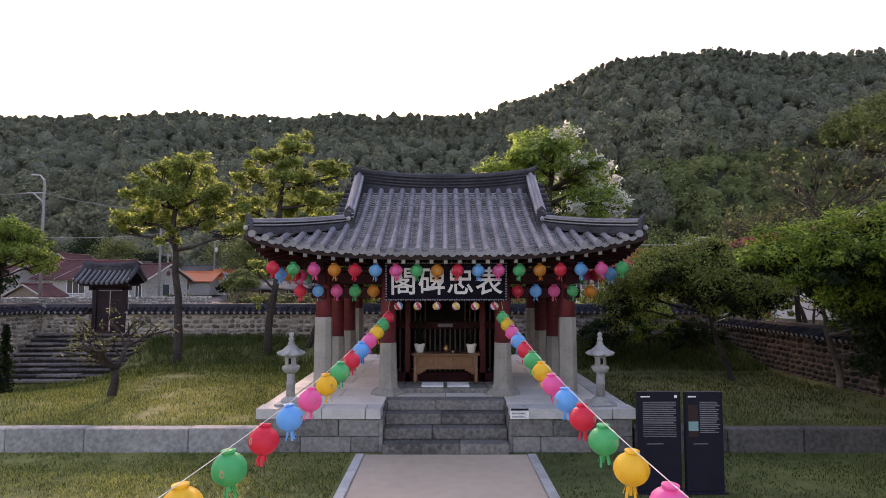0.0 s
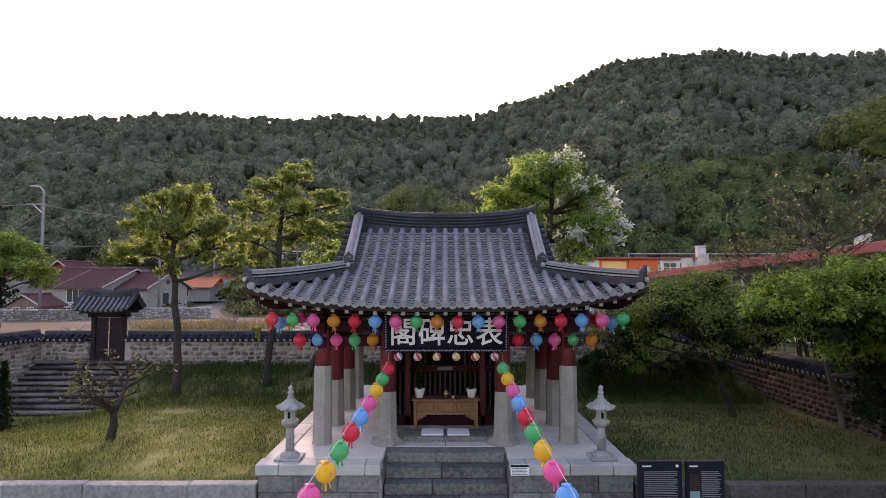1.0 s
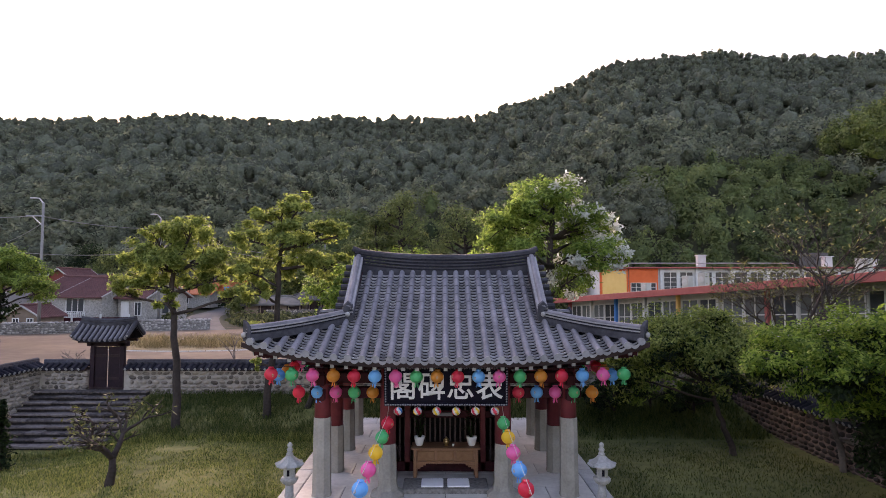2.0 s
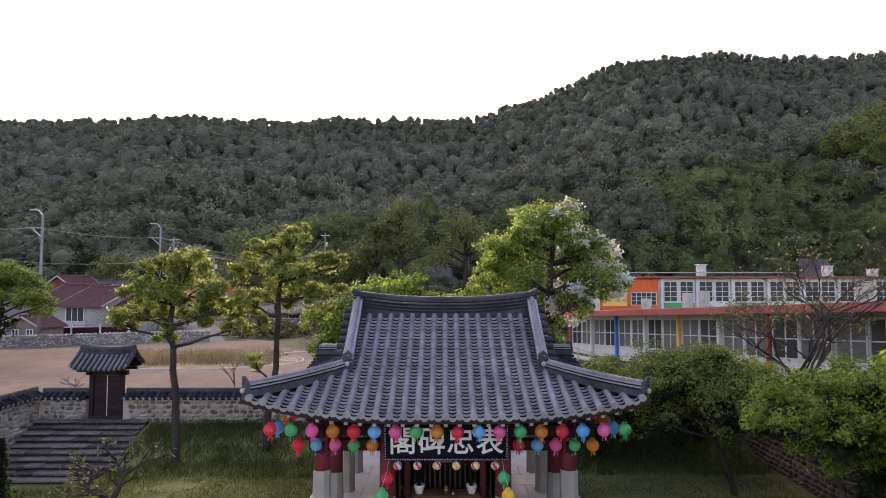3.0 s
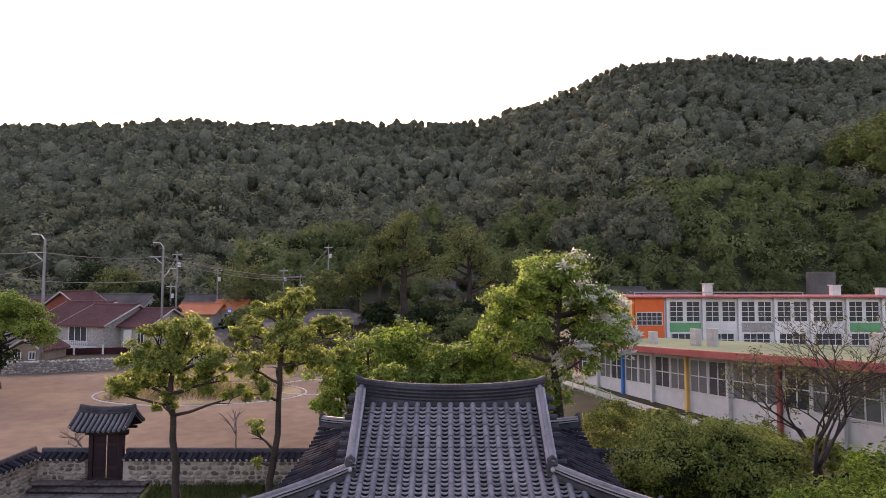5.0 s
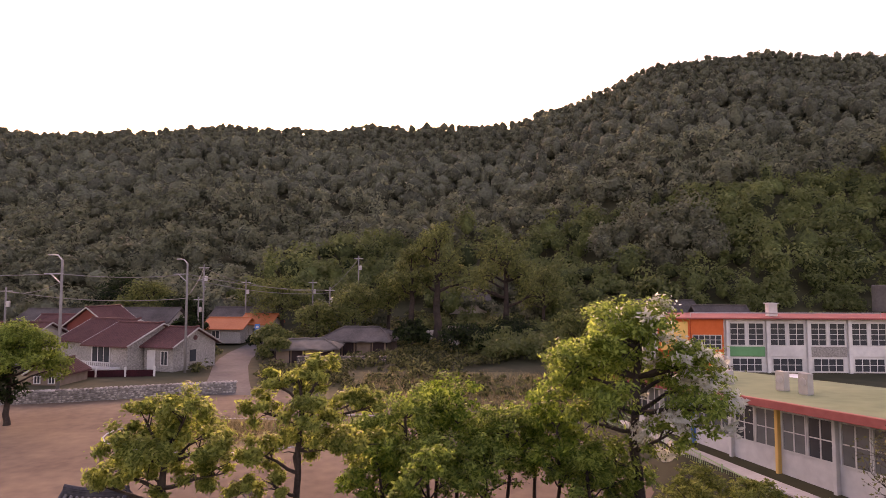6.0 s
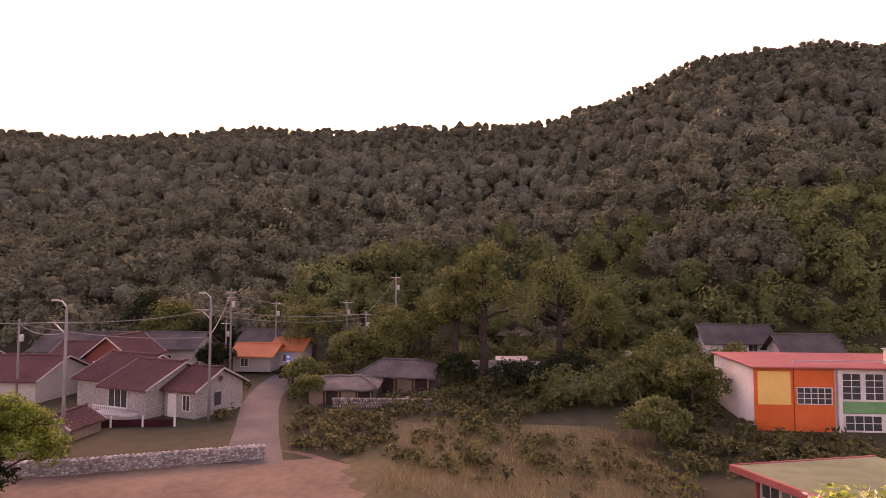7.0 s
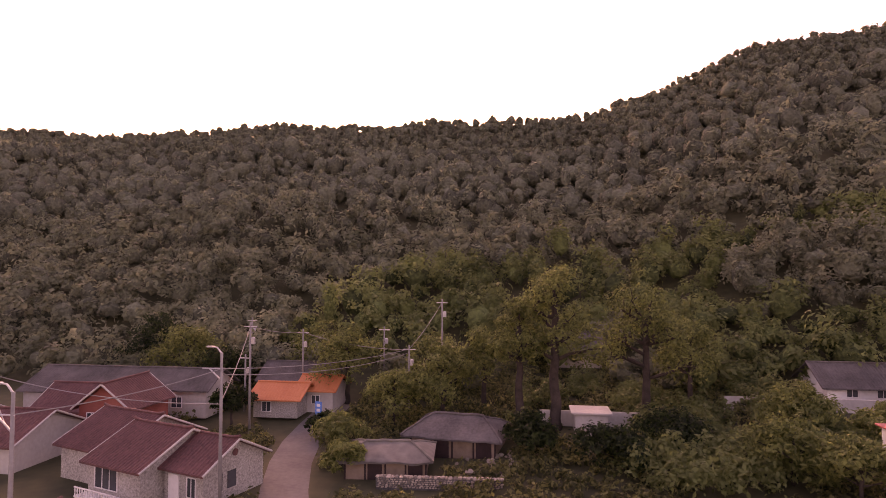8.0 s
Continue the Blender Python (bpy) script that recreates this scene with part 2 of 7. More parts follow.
# ---- mesh helpers ----
class Geo:
    """Collects vertices and faces of one mesh."""

    def __init__(self):
        self.v, self.f = [], []

    def add(self, verts, faces, m=None):
        k = len(self.v)
        self.v += [tuple(m @ Vector(p)) for p in verts] if m is not None else [tuple(p) for p in verts]
        self.f += [tuple(i + k for i in f) for f in faces]
        return self

    def box(self, x0, x1, y0, y1, z0, z1, b=0.0, m=None):
        if b <= 0:
            v = [(x, y, z) for z in (z0, z1) for y in (y0, y1) for x in (x0, x1)]
            return self.add(v, [(0, 2, 3, 1), (4, 5, 7, 6), (0, 1, 5, 4), (2, 6, 7, 3), (0, 4, 6, 2), (1, 3, 7, 5)], m)
        v, k = [], {}
        for sx in (0, 1):
            for sy in (0, 1):
                for sz in (0, 1):
                    c = ((x0, x1)[sx], (y0, y1)[sy], (z0, z1)[sz])
                    d = (b * (1 - 2 * sx), b * (1 - 2 * sy), b * (1 - 2 * sz))
                    for a in range(3):
                        k[sx, sy, sz, a] = len(v)
                        v.append([c[i] + (0 if i == a else d[i]) for i in range(3)])
        f = []
        for a in range(3):
            o1, o2 = (a + 1) % 3, (a + 2) % 3
            for s in (0, 1):
                ring = []
                for p, q in ((0, 0), (1, 0), (1, 1), (0, 1)):
                    c = [0, 0, 0]
                    c[a], c[o1], c[o2] = s, p, q
                    ring.append(k[(*c, a)])
                f.append(ring if s else ring[::-1])
            for p in (0, 1):
                for q in (0, 1):
                    lo, hi = [0, 0, 0], [0, 0, 0]
                    lo[o1], lo[o2], hi[o1], hi[o2] = p, q, p, q
                    lo[a], hi[a] = 0, 1
                    ring = [k[(*lo, o1)], k[(*hi, o1)], k[(*hi, o2)], k[(*lo, o2)]]
                    f.append(ring if p != q else ring[::-1])
        for sx in (0, 1):
            for sy in (0, 1):
                for sz in (0, 1):
                    tri = [k[sx, sy, sz, a] for a in range(3)]
                    f.append(tri if (sx + sy + sz) % 2 else tri[::-1])
        return self.add(v, f, m)

    def lathe(self, profile, segs=12, m=None, phase=0.0):
        """Rings of (radius, z) about the z axis, closed by caps."""
        v, f = [], []
        for r, z in profile:
            v += [(r * math.cos(phase + 2 * math.pi * i / segs), r * math.sin(phase + 2 * math.pi * i / segs), z) for i in range(segs)]
        for j in range(len(profile) - 1):
            for i in range(segs):
                a, b = j * segs + i, j * segs + (i + 1) % segs
                f.append((a, b, b + segs, a + segs))
        f.append(tuple(range(segs))[::-1])
        f.append(tuple(range((len(profile) - 1) * segs, len(profile) * segs)))
        return self.add(v, f, m)

    def tube(self, points, radii, segs=6):
        """A tapered tube along points."""
        v, f = [], []
        pts = [Vector(p) for p in points]
        for i, p in enumerate(pts):
            d = (pts[min(i + 1, len(pts) - 1)] - pts[max(i - 1, 0)]).normalized()
            side = d.cross(Vector((0.31, 0.2, 0.93)))
            side = side.normalized() if side.length > 0.05 else Vector((1, 0, 0))
            up = side.cross(d)
            r = radii[i] if isinstance(radii, (list, tuple)) else radii
            v += [p + r * (math.cos(a) * side + math.sin(a) * up) for a in (2 * math.pi * k / segs for k in range(segs))]
        for j in range(len(pts) - 1):
            for i in range(segs):
                a, b = j * segs + i, j * segs + (i + 1) % segs
                f.append((a, b, b + segs, a + segs))
        f += [tuple(range(segs))[::-1], tuple(range((len(pts) - 1) * segs, len(pts) * segs))]
        return self.add(v, f)

    def grid(self, nu, nv, fn):
        """A sheet of points fn(u, v), u and v from 0 to 1."""
        v = [fn(i / nu, j / nv) for j in range(nv + 1) for i in range(nu + 1)]
        f = [(j * (nu + 1) + i, j * (nu + 1) + i + 1, (j + 1) * (nu + 1) + i + 1, (j + 1) * (nu + 1) + i) for j in range(nv) for i in range(nu)]
        return self.add(v, f)

    def sweep(self, points, side, half, z0, z1):
        """A closed bar of rectangular section along points."""
        v, f = [], []
        for p in points:
            p = Vector(p)
            v += [p - side * half + Vector((0, 0, z0)), p + side * half + Vector((0, 0, z0)), p + side * half + Vector((0, 0, z1)), p - side * half + Vector((0, 0, z1))]
        n = len(points)
        for j in range(n - 1):
            for i in range(4):
                a, b = 4 * j + i, 4 * j + (i + 1) % 4
                f.append((a, b, b + 4, a + 4))
        f += [(3, 2, 1, 0), (4 * n - 4, 4 * n - 3, 4 * n - 2, 4 * n - 1)]
        return self.add(v, f)

    def mesh(self, name, mat, smooth=False):
        me = bpy.data.meshes.new(name)
        me.from_pydata(self.v, [], self.f)
        me.materials.append(mat)
        if smooth:
            me.polygons.foreach_set("use_smooth", [True] * len(me.polygons))
        me.update()
        return me


def part(name, geo, mat, parent=None, label="", smooth=False):
    """One mesh object under a thing or a part; geo may be a ready mesh."""
    ob = new(name, geo if isinstance(geo, bpy.types.Mesh) else geo.mesh(name, mat, smooth))
    if parent is not None:
        ob.parent = parent
    return tagged(ob, label)


def thing(name, label, category, m=None, group="", kind=""):
    ob = new(name)
    ob.empty_display_size = 0.2
    if m is not None:
        ob.matrix_world = m
    return tagged(ob, label, category, group, kind)


def solid(name, geo, mat, label, category, group="", kind="", smooth=False):
    return tagged(part(name, geo, mat, None, "", smooth), label, category, group, kind)


RNG = random.Random(11)
NP = np.random.default_rng(7)


def cards(centres, normals, sizes, spread=0.6, long=1.3):
    """Small leaf-shaped quads round centres as arrays of vertices and faces."""
    n = len(centres)
    nr = normals + NP.normal(0, spread, (n, 3))
    nr /= np.linalg.norm(nr, axis=1)[:, None] + 1e-9
    t = np.cross(nr, NP.normal(0, 1, (n, 3)))
    t /= np.linalg.norm(t, axis=1)[:, None] + 1e-9
    b = np.cross(nr, t)
    s = sizes[:, None]
    v = np.stack([centres - t * s * long, centres - b * s * 0.55 + nr * s * 0.12, centres + t * s * long, centres + b * s * 0.55 + nr * s * 0.12], 1)
    return v.reshape(-1, 3), np.arange(4 * n).reshape(-1, 4)


def raw_mesh(name, v, f, mat):
    """A mesh of quads from arrays."""
    me = bpy.data.meshes.new(name)
    me.vertices.add(len(v)), me.loops.add(f.size), me.polygons.add(len(f))
    me.vertices.foreach_set("co", np.asarray(v, np.float32).ravel())
    me.loops.foreach_set("vertex_index", f.ravel().astype(np.int32))
    me.polygons.foreach_set("loop_start", np.arange(0, f.size, f.shape[1], dtype=np.int32))
    me.materials.append(mat)
    me.update(calc_edges=True)
    me.validate()
    return me

# ---- the ground: lawn, bank, field, village slope and the wooded hill, one sheet ----
def smooth_step(a, b, x):
    t = min(1.0, max(0.0, (x - a) / (b - a)))
    return t * t * (3 - 2 * t)


RIDGE_X = [-1.9, -1.3, -1.1, -0.95, -0.85, -0.76, -0.645, -0.56, -0.46, -0.37, -0.27, -0.18, -0.08, 0.055, 0.11, 0.207, 0.264, 0.30, 0.40, 0.484, 0.59, 0.685, 0.75, 1.1, 1.6]
RIDGE_E = [0.31, 0.315, 0.312, 0.305, 0.294, 0.281, 0.284, 0.286, 0.293, 0.288, 0.281, 0.289, 0.285, 0.287, 0.307, 0.336, 0.365, 0.377, 0.387, 0.395, 0.386, 0.387, 0.396, 0.38, 0.3]
RIDGE_FAR = 270.0


def ground_height(x, y):
    # lawn, falling a little to the west
    if y < 10.9:
        z = 0.0
    else:
        z = 0.4 - 0.5 * smooth_step(-8.0, -12.0, x) * smooth_step(13.0, 17.5, y)
    if abs(x - 0.05) < 3.1 and 10.6 < y < 17.6:
        z = 0.0
    # bank up to the wall, then the field
    bank = smooth_step(17.6, 21.3, y) if not -14.6 < x < -10.3 else smooth_step(18.5, 21.3, y)
    z += (1.12 - z) * bank if y > 17.6 else 0
    east = smooth_step(9.9, 10.6, x) * smooth_step(9.0, 12.0, y)
    z += (1.5 - z) * east if y < 21.3 else 0
    if y > 21.3:
        z = 1.12 + 0.5 * smooth_step(8, 16, x)
        z += 3.0 * smooth_step(78, 125, y) + 0.8 * smooth_step(55, 75, y) * smooth_step(-18, -5, x)
    if y > 92:
        a = x / y
        top = 5.0 + RIDGE_FAR * float(np.interp(a, RIDGE_X, RIDGE_E)) + 1.2 + 2.0 * smooth_step(0.1, 0.3, a) - 3.4
        near = 100 - 14 * smooth_step(0.05, 0.5, a)
        u = min(1.0, max(0.0, (y - near) / (RIDGE_FAR - near)))
        rise = u ** 1.12
        z = z + (top - z) * rise
        z += 5.0 * noise.noise((x * 0.02, y * 0.02, 0.3)) * u * (1 - u) * 4
        z += 12.5 * math.exp(-((x - 107) / 16) ** 2 - ((y - 126) / 20) ** 2)
        if y > RIDGE_FAR:
            z -= (y - RIDGE_FAR) * 0.25
    return z


def terrain():
    xs = sorted(set([round(v, 2) for v in np.concatenate([np.linspace(-560, -60, 50), np.linspace(-55, -16, 27), np.arange(-15, 15.01, 0.5), np.linspace(16, 55, 27), np.linspace(60, 420, 37)])]))
    ys = sorted(set([round(v, 2) for v in np.concatenate([np.linspace(-60, 8, 18), [10.88, 10.92], np.arange(11.5, 22.1, 0.4), np.linspace(23, 95, 40), np.linspace(100, 330, 58)])]))
    g = Geo()
    g.v = [(x, y, ground_height(x, y)) for y in ys for x in xs]
    n = len(xs)
    g.f = [(j * n + i, j * n + i + 1, (j + 1) * n + i + 1, (j + 1) * n + i) for j in range(len(ys) - 1) for i in range(n - 1)]
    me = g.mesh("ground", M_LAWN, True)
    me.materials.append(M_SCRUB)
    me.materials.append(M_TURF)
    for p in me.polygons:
        # east lawn and front right get the turf with shade in its colour
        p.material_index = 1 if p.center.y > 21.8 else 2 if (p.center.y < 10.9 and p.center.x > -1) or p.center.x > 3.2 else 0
    solid("ground", me, M_LAWN, "grassy lawn, bare sandy field and scrub rising to a hill", "ground", kind="structure")


terrain()


def ground_sheet(name, label, category, mat, rows, lift=0.015, n=14):
    """A thin sheet lying on the ground; rows of (y, west x, east x)."""
    g = Geo()
    for k, (y, a, b) in enumerate(rows):
        for i in range(n + 1):
            x = a + (b - a) * i / n
            g.v.append((x, y, ground_height(x, y) + lift))
    w = n + 1
    g.f = [(j * w + i, j * w + i + 1, (j + 1) * w + i + 1, (j + 1) * w + i) for j in range(len(rows) - 1) for i in range(n)]
    return solid(name, g, mat, label, category, kind="structure", smooth=True)


field = []
for k in range(40):
    y = 21.9 + k * 0.8
    east = 7.5 - 0.14 * (y - 22) if y < 40 else 5 - 1.4 * (y - 40) ** 1.1
    west = -44 + 1.2 * max(0, y - 43) ** 1.15 * 2
    field.append((y, min(west, east - 1.0), east + 0.4 * math.sin(y * 1.7)))
ground_sheet("sandy_field", "bare sandy field with wheel ruts behind the wall", "field", M_SAND, field, 0.02, 40)
ROAD = [(50, -20.6, 2.4), (54, -22.0, 2.0), (58, -23.6, 1.9), (62, -25.2, 1.9), (66, -26.8, 1.9), (72, -28.8, 1.9), (78, -30.2, 1.9), (84, -31.0, 1.8), (92, -31.2, 1.8)]
ground_sheet("road", "pale concrete village road", "road", M_ROAD, [(y, x - w, x + w) for y, x, w in ROAD], 0.035, 6)
for cx, cy, rx, ry, n in ((-15.6, 38.2, 6.6, 3.9, 44), (-8.6, 40.6, 3.0, 2.9, 26)):
    ring = Geo()
    for k in range(n):
        q = [2 * math.pi * (k + d) / n for d in (0.03, 0.97)]
        ring.tube([(cx + rx * math.cos(a), cy + ry * math.sin(a), 1.14) for a in q], 0.055, 6)
    solid("field_kerb", ring, M_CONCRETE, "pale kerb stones laid in a ring on the sandy field", "kerb", kind="structure")
grass_patch = []
for k in range(21):
    a = -1 + 2 * k / 20
    w = 6.3 * math.sqrt(max(0.0, 1 - a * a))
    grass_patch.append((38.2 + 3.7 * a, -15.6 - w - 0.01, -15.6 + w + 0.01))
ground_sheet("dry_bed", "dry straw-coloured bed inside the kerb ring", "bed", M_DRY, grass_patch, 0.04, 10)

plot = []
for k in range(24):
    y = 44.5 + 0.75 * k
    plot.append((y, -11.5 - 3.0 * math.sin(k * 0.13) + 0.5 * math.sin(k * 1.9), 7.5 - 0.12 * k + 0.6 * math.sin(k * 1.3)))
ground_sheet("dry_plot", "fallow plot of dry weeds and grass beyond the field", "plot", M_PLOT, plot, 0.03, 24)

# ---- stone platform, steps and kerb ----
PX, PY = 0.05, 14.6          # centre of the pavilion
PLAT = 0.78                  # top of the platform
PF, PB, PHW = 10.7, 18.5, 3.36


def platform():
    t = thing("stone_platform", "grey granite platform with coping slabs under the pavilion", "platform", kind="structure")
    core = Geo()
    core.box(PX - PHW + 0.07, PX - 1.2, PF + 0.07, PB, 0, PLAT - 0.02)
    core.box(PX + 1.2, PX + PHW - 0.07, PF + 0.07, PB, 0, PLAT - 0.02)
    core.box(PX - 1.2, PX + 1.2, 11.5, PB, 0, PLAT - 0.02)
    part("core", core, M_OLDSTONE, t)
    shapes = {}

    def block(name, x0, x1, y0, y1, z0, z1, mat):
        key = (round(x1 - x0, 2), round(y1 - y0, 2), round(z1 - z0, 2), mat.name)
        if key not in shapes:
            w, d, h = key[:3]
            shapes[key] = Geo().box(-w / 2, w / 2, -d / 2, d / 2, -h / 2, h / 2, 0.012).mesh(name, mat)
        ob = part(name, shapes[key], mat, t)
        ob.location = ((x0 + x1) / 2, (y0 + y1) / 2 + RNG.uniform(-0.004, 0.004), (z0 + z1) / 2)

    for side in (-1, 1):
        # front face: two courses of blocks below a coping
        for row, (z0, z1) in enumerate(((0.0, 0.28), (0.288, 0.58))):
            x, n = 1.2, 0
            cuts = (0.72, 0.8, 0.64) if row else (0.5, 0.9, 0.76)
            for w in cuts:
                a, b = PX + side * x, PX + side * min(x + w - 0.008, PHW - 0.03)
                block("face_block", min(a, b), max(a, b), PF + 0.02, PF + 0.2, z0, z1, M_OLDSTONE)
                x += w
        x = 1.16
        for w in (0.28, 0.78, 0.76, 0.42):
            a, b = PX + side * x, PX + side * (x + w - 0.006)
            block("coping_slab", min(a, b), max(a, b), PF, PF + 0.42, 0.588, PLAT, M_GRANITE)
            x += w
        # cheek of the steps
        block("cheek_block", *sorted((PX + side * 1.13, PX + side * 1.2)), PF + 0.03, 11.5, 0.0, 0.585, M_OLDSTONE)
        for y in np.arange(PF + 0.428, PB - 0.3, 0.9):
            block("coping_slab", *sorted((PX + side * (PHW - 0.34), PX + side * PHW)), y, min(y + 0.892, PB), 0.588, PLAT, M_GRANITE)
            block("face_block", *sorted((PX + side * (PHW - 0.2), PX + side * (PHW - 0.02))), y, min(y + 0.892, PB), 0.0, 0.58, M_OLDSTONE)
    # floor slabs
    for i, y in enumerate(np.arange(PF + 0.43, PB, 0.8)):
        edges = [-PHW + 0.35, -2.1, -1.16, 0.0, 1.16, 2.1, PHW - 0.35] if i % 2 else [-PHW + 0.35, -1.16, 1.16, PHW - 0.35]
        for a, b in zip(edges, edges[1:]):
            if y < 11.5 and abs(a + b) / 2 < 1.1:
                continue
            block("floor_slab", PX + a + 0.003, PX + b - 0.003, y + 0.003, y + 0.797, PLAT - 0.09, PLAT - 0.002, M_SLAB)
    return t


platform()


def steps():
    t = thing("front_steps", "flight of four weathered granite steps up to the platform", "steps", kind="structure")
    for i in range(4):
        z1 = 0.195 * (i + 1)
        y0 = 10.56 + 0.3 * i
        cuts = [-1.12, RNG.uniform(-0.35, 0.1), 1.12] if i else [-1.12, 0.25, 1.12]
        for a, b in zip(cuts, cuts[1:]):
            part("step_stone", Geo().box(PX + a + 0.004, PX + b - 0.004, y0, y0 + 0.34 if i < 3 else 11.9, z1 - 0.19, z1 - (0 if i < 3 else 0.004), 0.014), M_STEP, t)
    part("packing", Geo().box(PX - 1.11, PX + 1.11, 10.7, 11.5, 0, 0.15).box(PX - 1.11, PX + 1.11, 11.0, 11.5, 0.15, 0.34).box(PX - 1.11, PX + 1.11, 11.3, 11.5, 0.34, 0.53), M_OLDSTONE, t)


steps()


def kerb(name, x0, x1, y, label, mat):
    t = thing(name, label, "kerb", kind="structure")
    x = x0
    while x < x1 - 0.2:
        w = min(RNG.uniform(1.3, 1.9), x1 - x)
        part("kerb_stone", Geo().box(x + 0.006, x + w - 0.006, y, y + 0.26, -0.02, 0.42 + RNG.uniform(-0.006, 0.006), 0.015), mat, t)
        x += w


kerb("kerb_west", -16.0, PX - PHW - 0.02, 10.74, "pale granite retaining kerb along the lawn", M_KERB)
kerb("kerb_east", PX + PHW + 0.02, 16.0, 10.74, "stained retaining kerb along the lawn, darkened for tree shade", M_KERBDARK)
solid("front_path", Geo().box(PX - 1.42, PX + 1.42, -8, 10.54, -0.05, 0.025, 0.01), M_PATH, "tan paved path leading to the steps", "path", kind="structure")
for s in (-1, 1):
    g = Geo()
    for k in range(16):
        g.box(PX + s * 1.5 - 0.075, PX + s * 1.5 + 0.075, -5 + k * 0.97, -4.04 + k * 0.97, -0.05, 0.05, 0.012)
    solid("path_edging", g, M_GRANITE, "pale granite edging stones beside the path", "edging", kind="structure")

# ---- the pavilion ----
COLX = (-2.5, -1.17, 1.17, 2.5)
COLY = (12.2, 13.75, 15.5, 17.05)
EX, EF, EB = 3.84, 11.15, 18.05     # eaves
RX, RZ = 2.12, 5.41                 # gable plane and tile height at the ridge
EZ = 3.60
HIPY = 12.65


def lift(s):
    return 0.40 * min(1.0, abs(s)) ** 3.2


def roof_front(x, y):
    """Tile height of the front and back slopes."""
    v = abs(y - PY)
    half = PY - EF
    u = max(0.0, (half - v) / half)
    return EZ + (RZ - EZ) * (0.72 * u + 0.28 * u * u) + lift((x - PX) / EX) * (1 - u) ** 2


def roof_side(x, y):
    u = max(0.0, (EX - abs(x - PX)) / (EX - RX))
    return EZ + 0.76 * (0.8 * u + 0.2 * u * u) + lift((y - PY) / (PY - EF)) * (1 - u) ** 2


def hip_y(x):
    """Distance from the ridge line at which the hip runs, at a given x."""
    s = max(0.0, abs(x - PX) - RX) / (EX - RX)
    return (PY - HIPY) + s * ((PY - EF) - (PY - HIPY))


def pavilion():
    t = thing("pavilion", "wooden memorial pavilion with a grey tiled hip-and-gable roof", "pavilion")
    # columns: tall stone feet below red timber
    for i, x in enumerate(COLX):
        for j, y in enumerate(COLY):
            if 0 < i < 3 and 0 < j < 3:
                continue
            corner = i in (0, 3) and j in (0, 3)
            h = 1.56 if corner else 1.04
            a = part("column", Geo().lathe([(0.165, h), (0.16, 2.0), (0.15, 2.55)], 16), M_RED, t, smooth=True)
            a.location = (PX + x, y, PLAT - 0.004)
            if corner or 0 < j < 3:
                prof = [(0.205, 0), (0.205, 0.03), (0.195, 0.06), (0.178, h - 0.02), (0.165, h)]
            else:
                prof = [(0.36, 0), (0.36, 0.05), (0.33, 0.08), (0.23, 0.13), (0.20, 0.22), (0.175, h - 0.02), (0.165, h)]
            part("stone_foot", Geo().lathe(prof, 8, None, math.pi / 8), M_FOOT, a, "pale granite column foot")
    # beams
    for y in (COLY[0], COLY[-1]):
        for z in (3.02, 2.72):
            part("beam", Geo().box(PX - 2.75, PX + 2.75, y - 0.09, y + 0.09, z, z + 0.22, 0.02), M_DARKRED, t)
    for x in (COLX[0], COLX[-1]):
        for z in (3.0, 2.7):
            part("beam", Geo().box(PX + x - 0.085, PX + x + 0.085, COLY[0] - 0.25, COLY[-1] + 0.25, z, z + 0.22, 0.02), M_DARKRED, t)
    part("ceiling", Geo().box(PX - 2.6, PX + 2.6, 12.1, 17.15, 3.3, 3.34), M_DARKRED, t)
    for x in COLX:
        for y in (COLY[0], COLY[-1]):
            g = Geo()
            for k in range(3):
                w = 0.2 + 0.12 * k
                g.box(PX + x - 0.07, PX + x + 0.07, y - w, y + w, 3.2 + 0.09 * k, 3.27 + 0.09 * k, 0.02)
                g.box(PX + x - w, PX + x + w, y - 0.07, y + 0.07, 3.2 + 0.09 * k, 3.27 + 0.09 * k, 0.02)
            part("bracket", g, M_DARKRED, t)
    # rafters with pale ends
    raft = Geo().lathe([(0.055, 0), (0.055, 1.6)], 8).mesh("rafter", M_DARKRED, True)
    fly = Geo().box(-0.04, 0.04, -0.04, 0.04, 0, 0.9, 0.006).mesh("flying_rafter", M_DARKRED)
    tip = Geo().box(-0.036, 0.036, -0.036, 0.036, 0, 0.012).mesh("rafter_tip", M_PLUG)

    def stick(name, mesh, mat, a, b):
        ob = part(name, mesh, mat, t)
        ob.matrix_local = Matrix.Translation(a) @ (Vector(b) - Vector(a)).to_track_quat("Z", "Y").to_matrix().to_4x4()
        return ob

    n = 27
    for k in range(n):
        x = PX + (k - (n - 1) / 2) * 0.268
        for ya, yb in ((EF, COLY[0]), (EB, COLY[-1])):
            s = 1 if yb > ya else -1
            z = roof_front(x, ya) - 0.17
            if abs(x - PX) < 3.1:
                stick("rafter", raft, M_DARKRED, (x, ya + s * 0.4, z - 0.02), (x * 0.98, yb + s * 0.6, 3.62))
            o = stick("flying_rafter", fly, M_DARKRED, (x, ya + s * 0.1, z), (x * 0.985, ya + s * 1.0, z + 0.16))
            part("rafter_tip", tip, M_PLUG, o).location = (0, 0, -0.011)
    for k in range(23):
        y = PY + (k - 11) * 0.268
        for s in (-1, 1):
            xa = PX + s * EX
            z = roof_side(xa, y) - 0.17
            o = stick("flying_rafter", fly, M_DARKRED, (xa - s * 0.1, y, z), (xa - s * 1.0, y, z + 0.18))
            part("rafter_tip", tip, M_PLUG, o).location = (0, 0, -0.011)
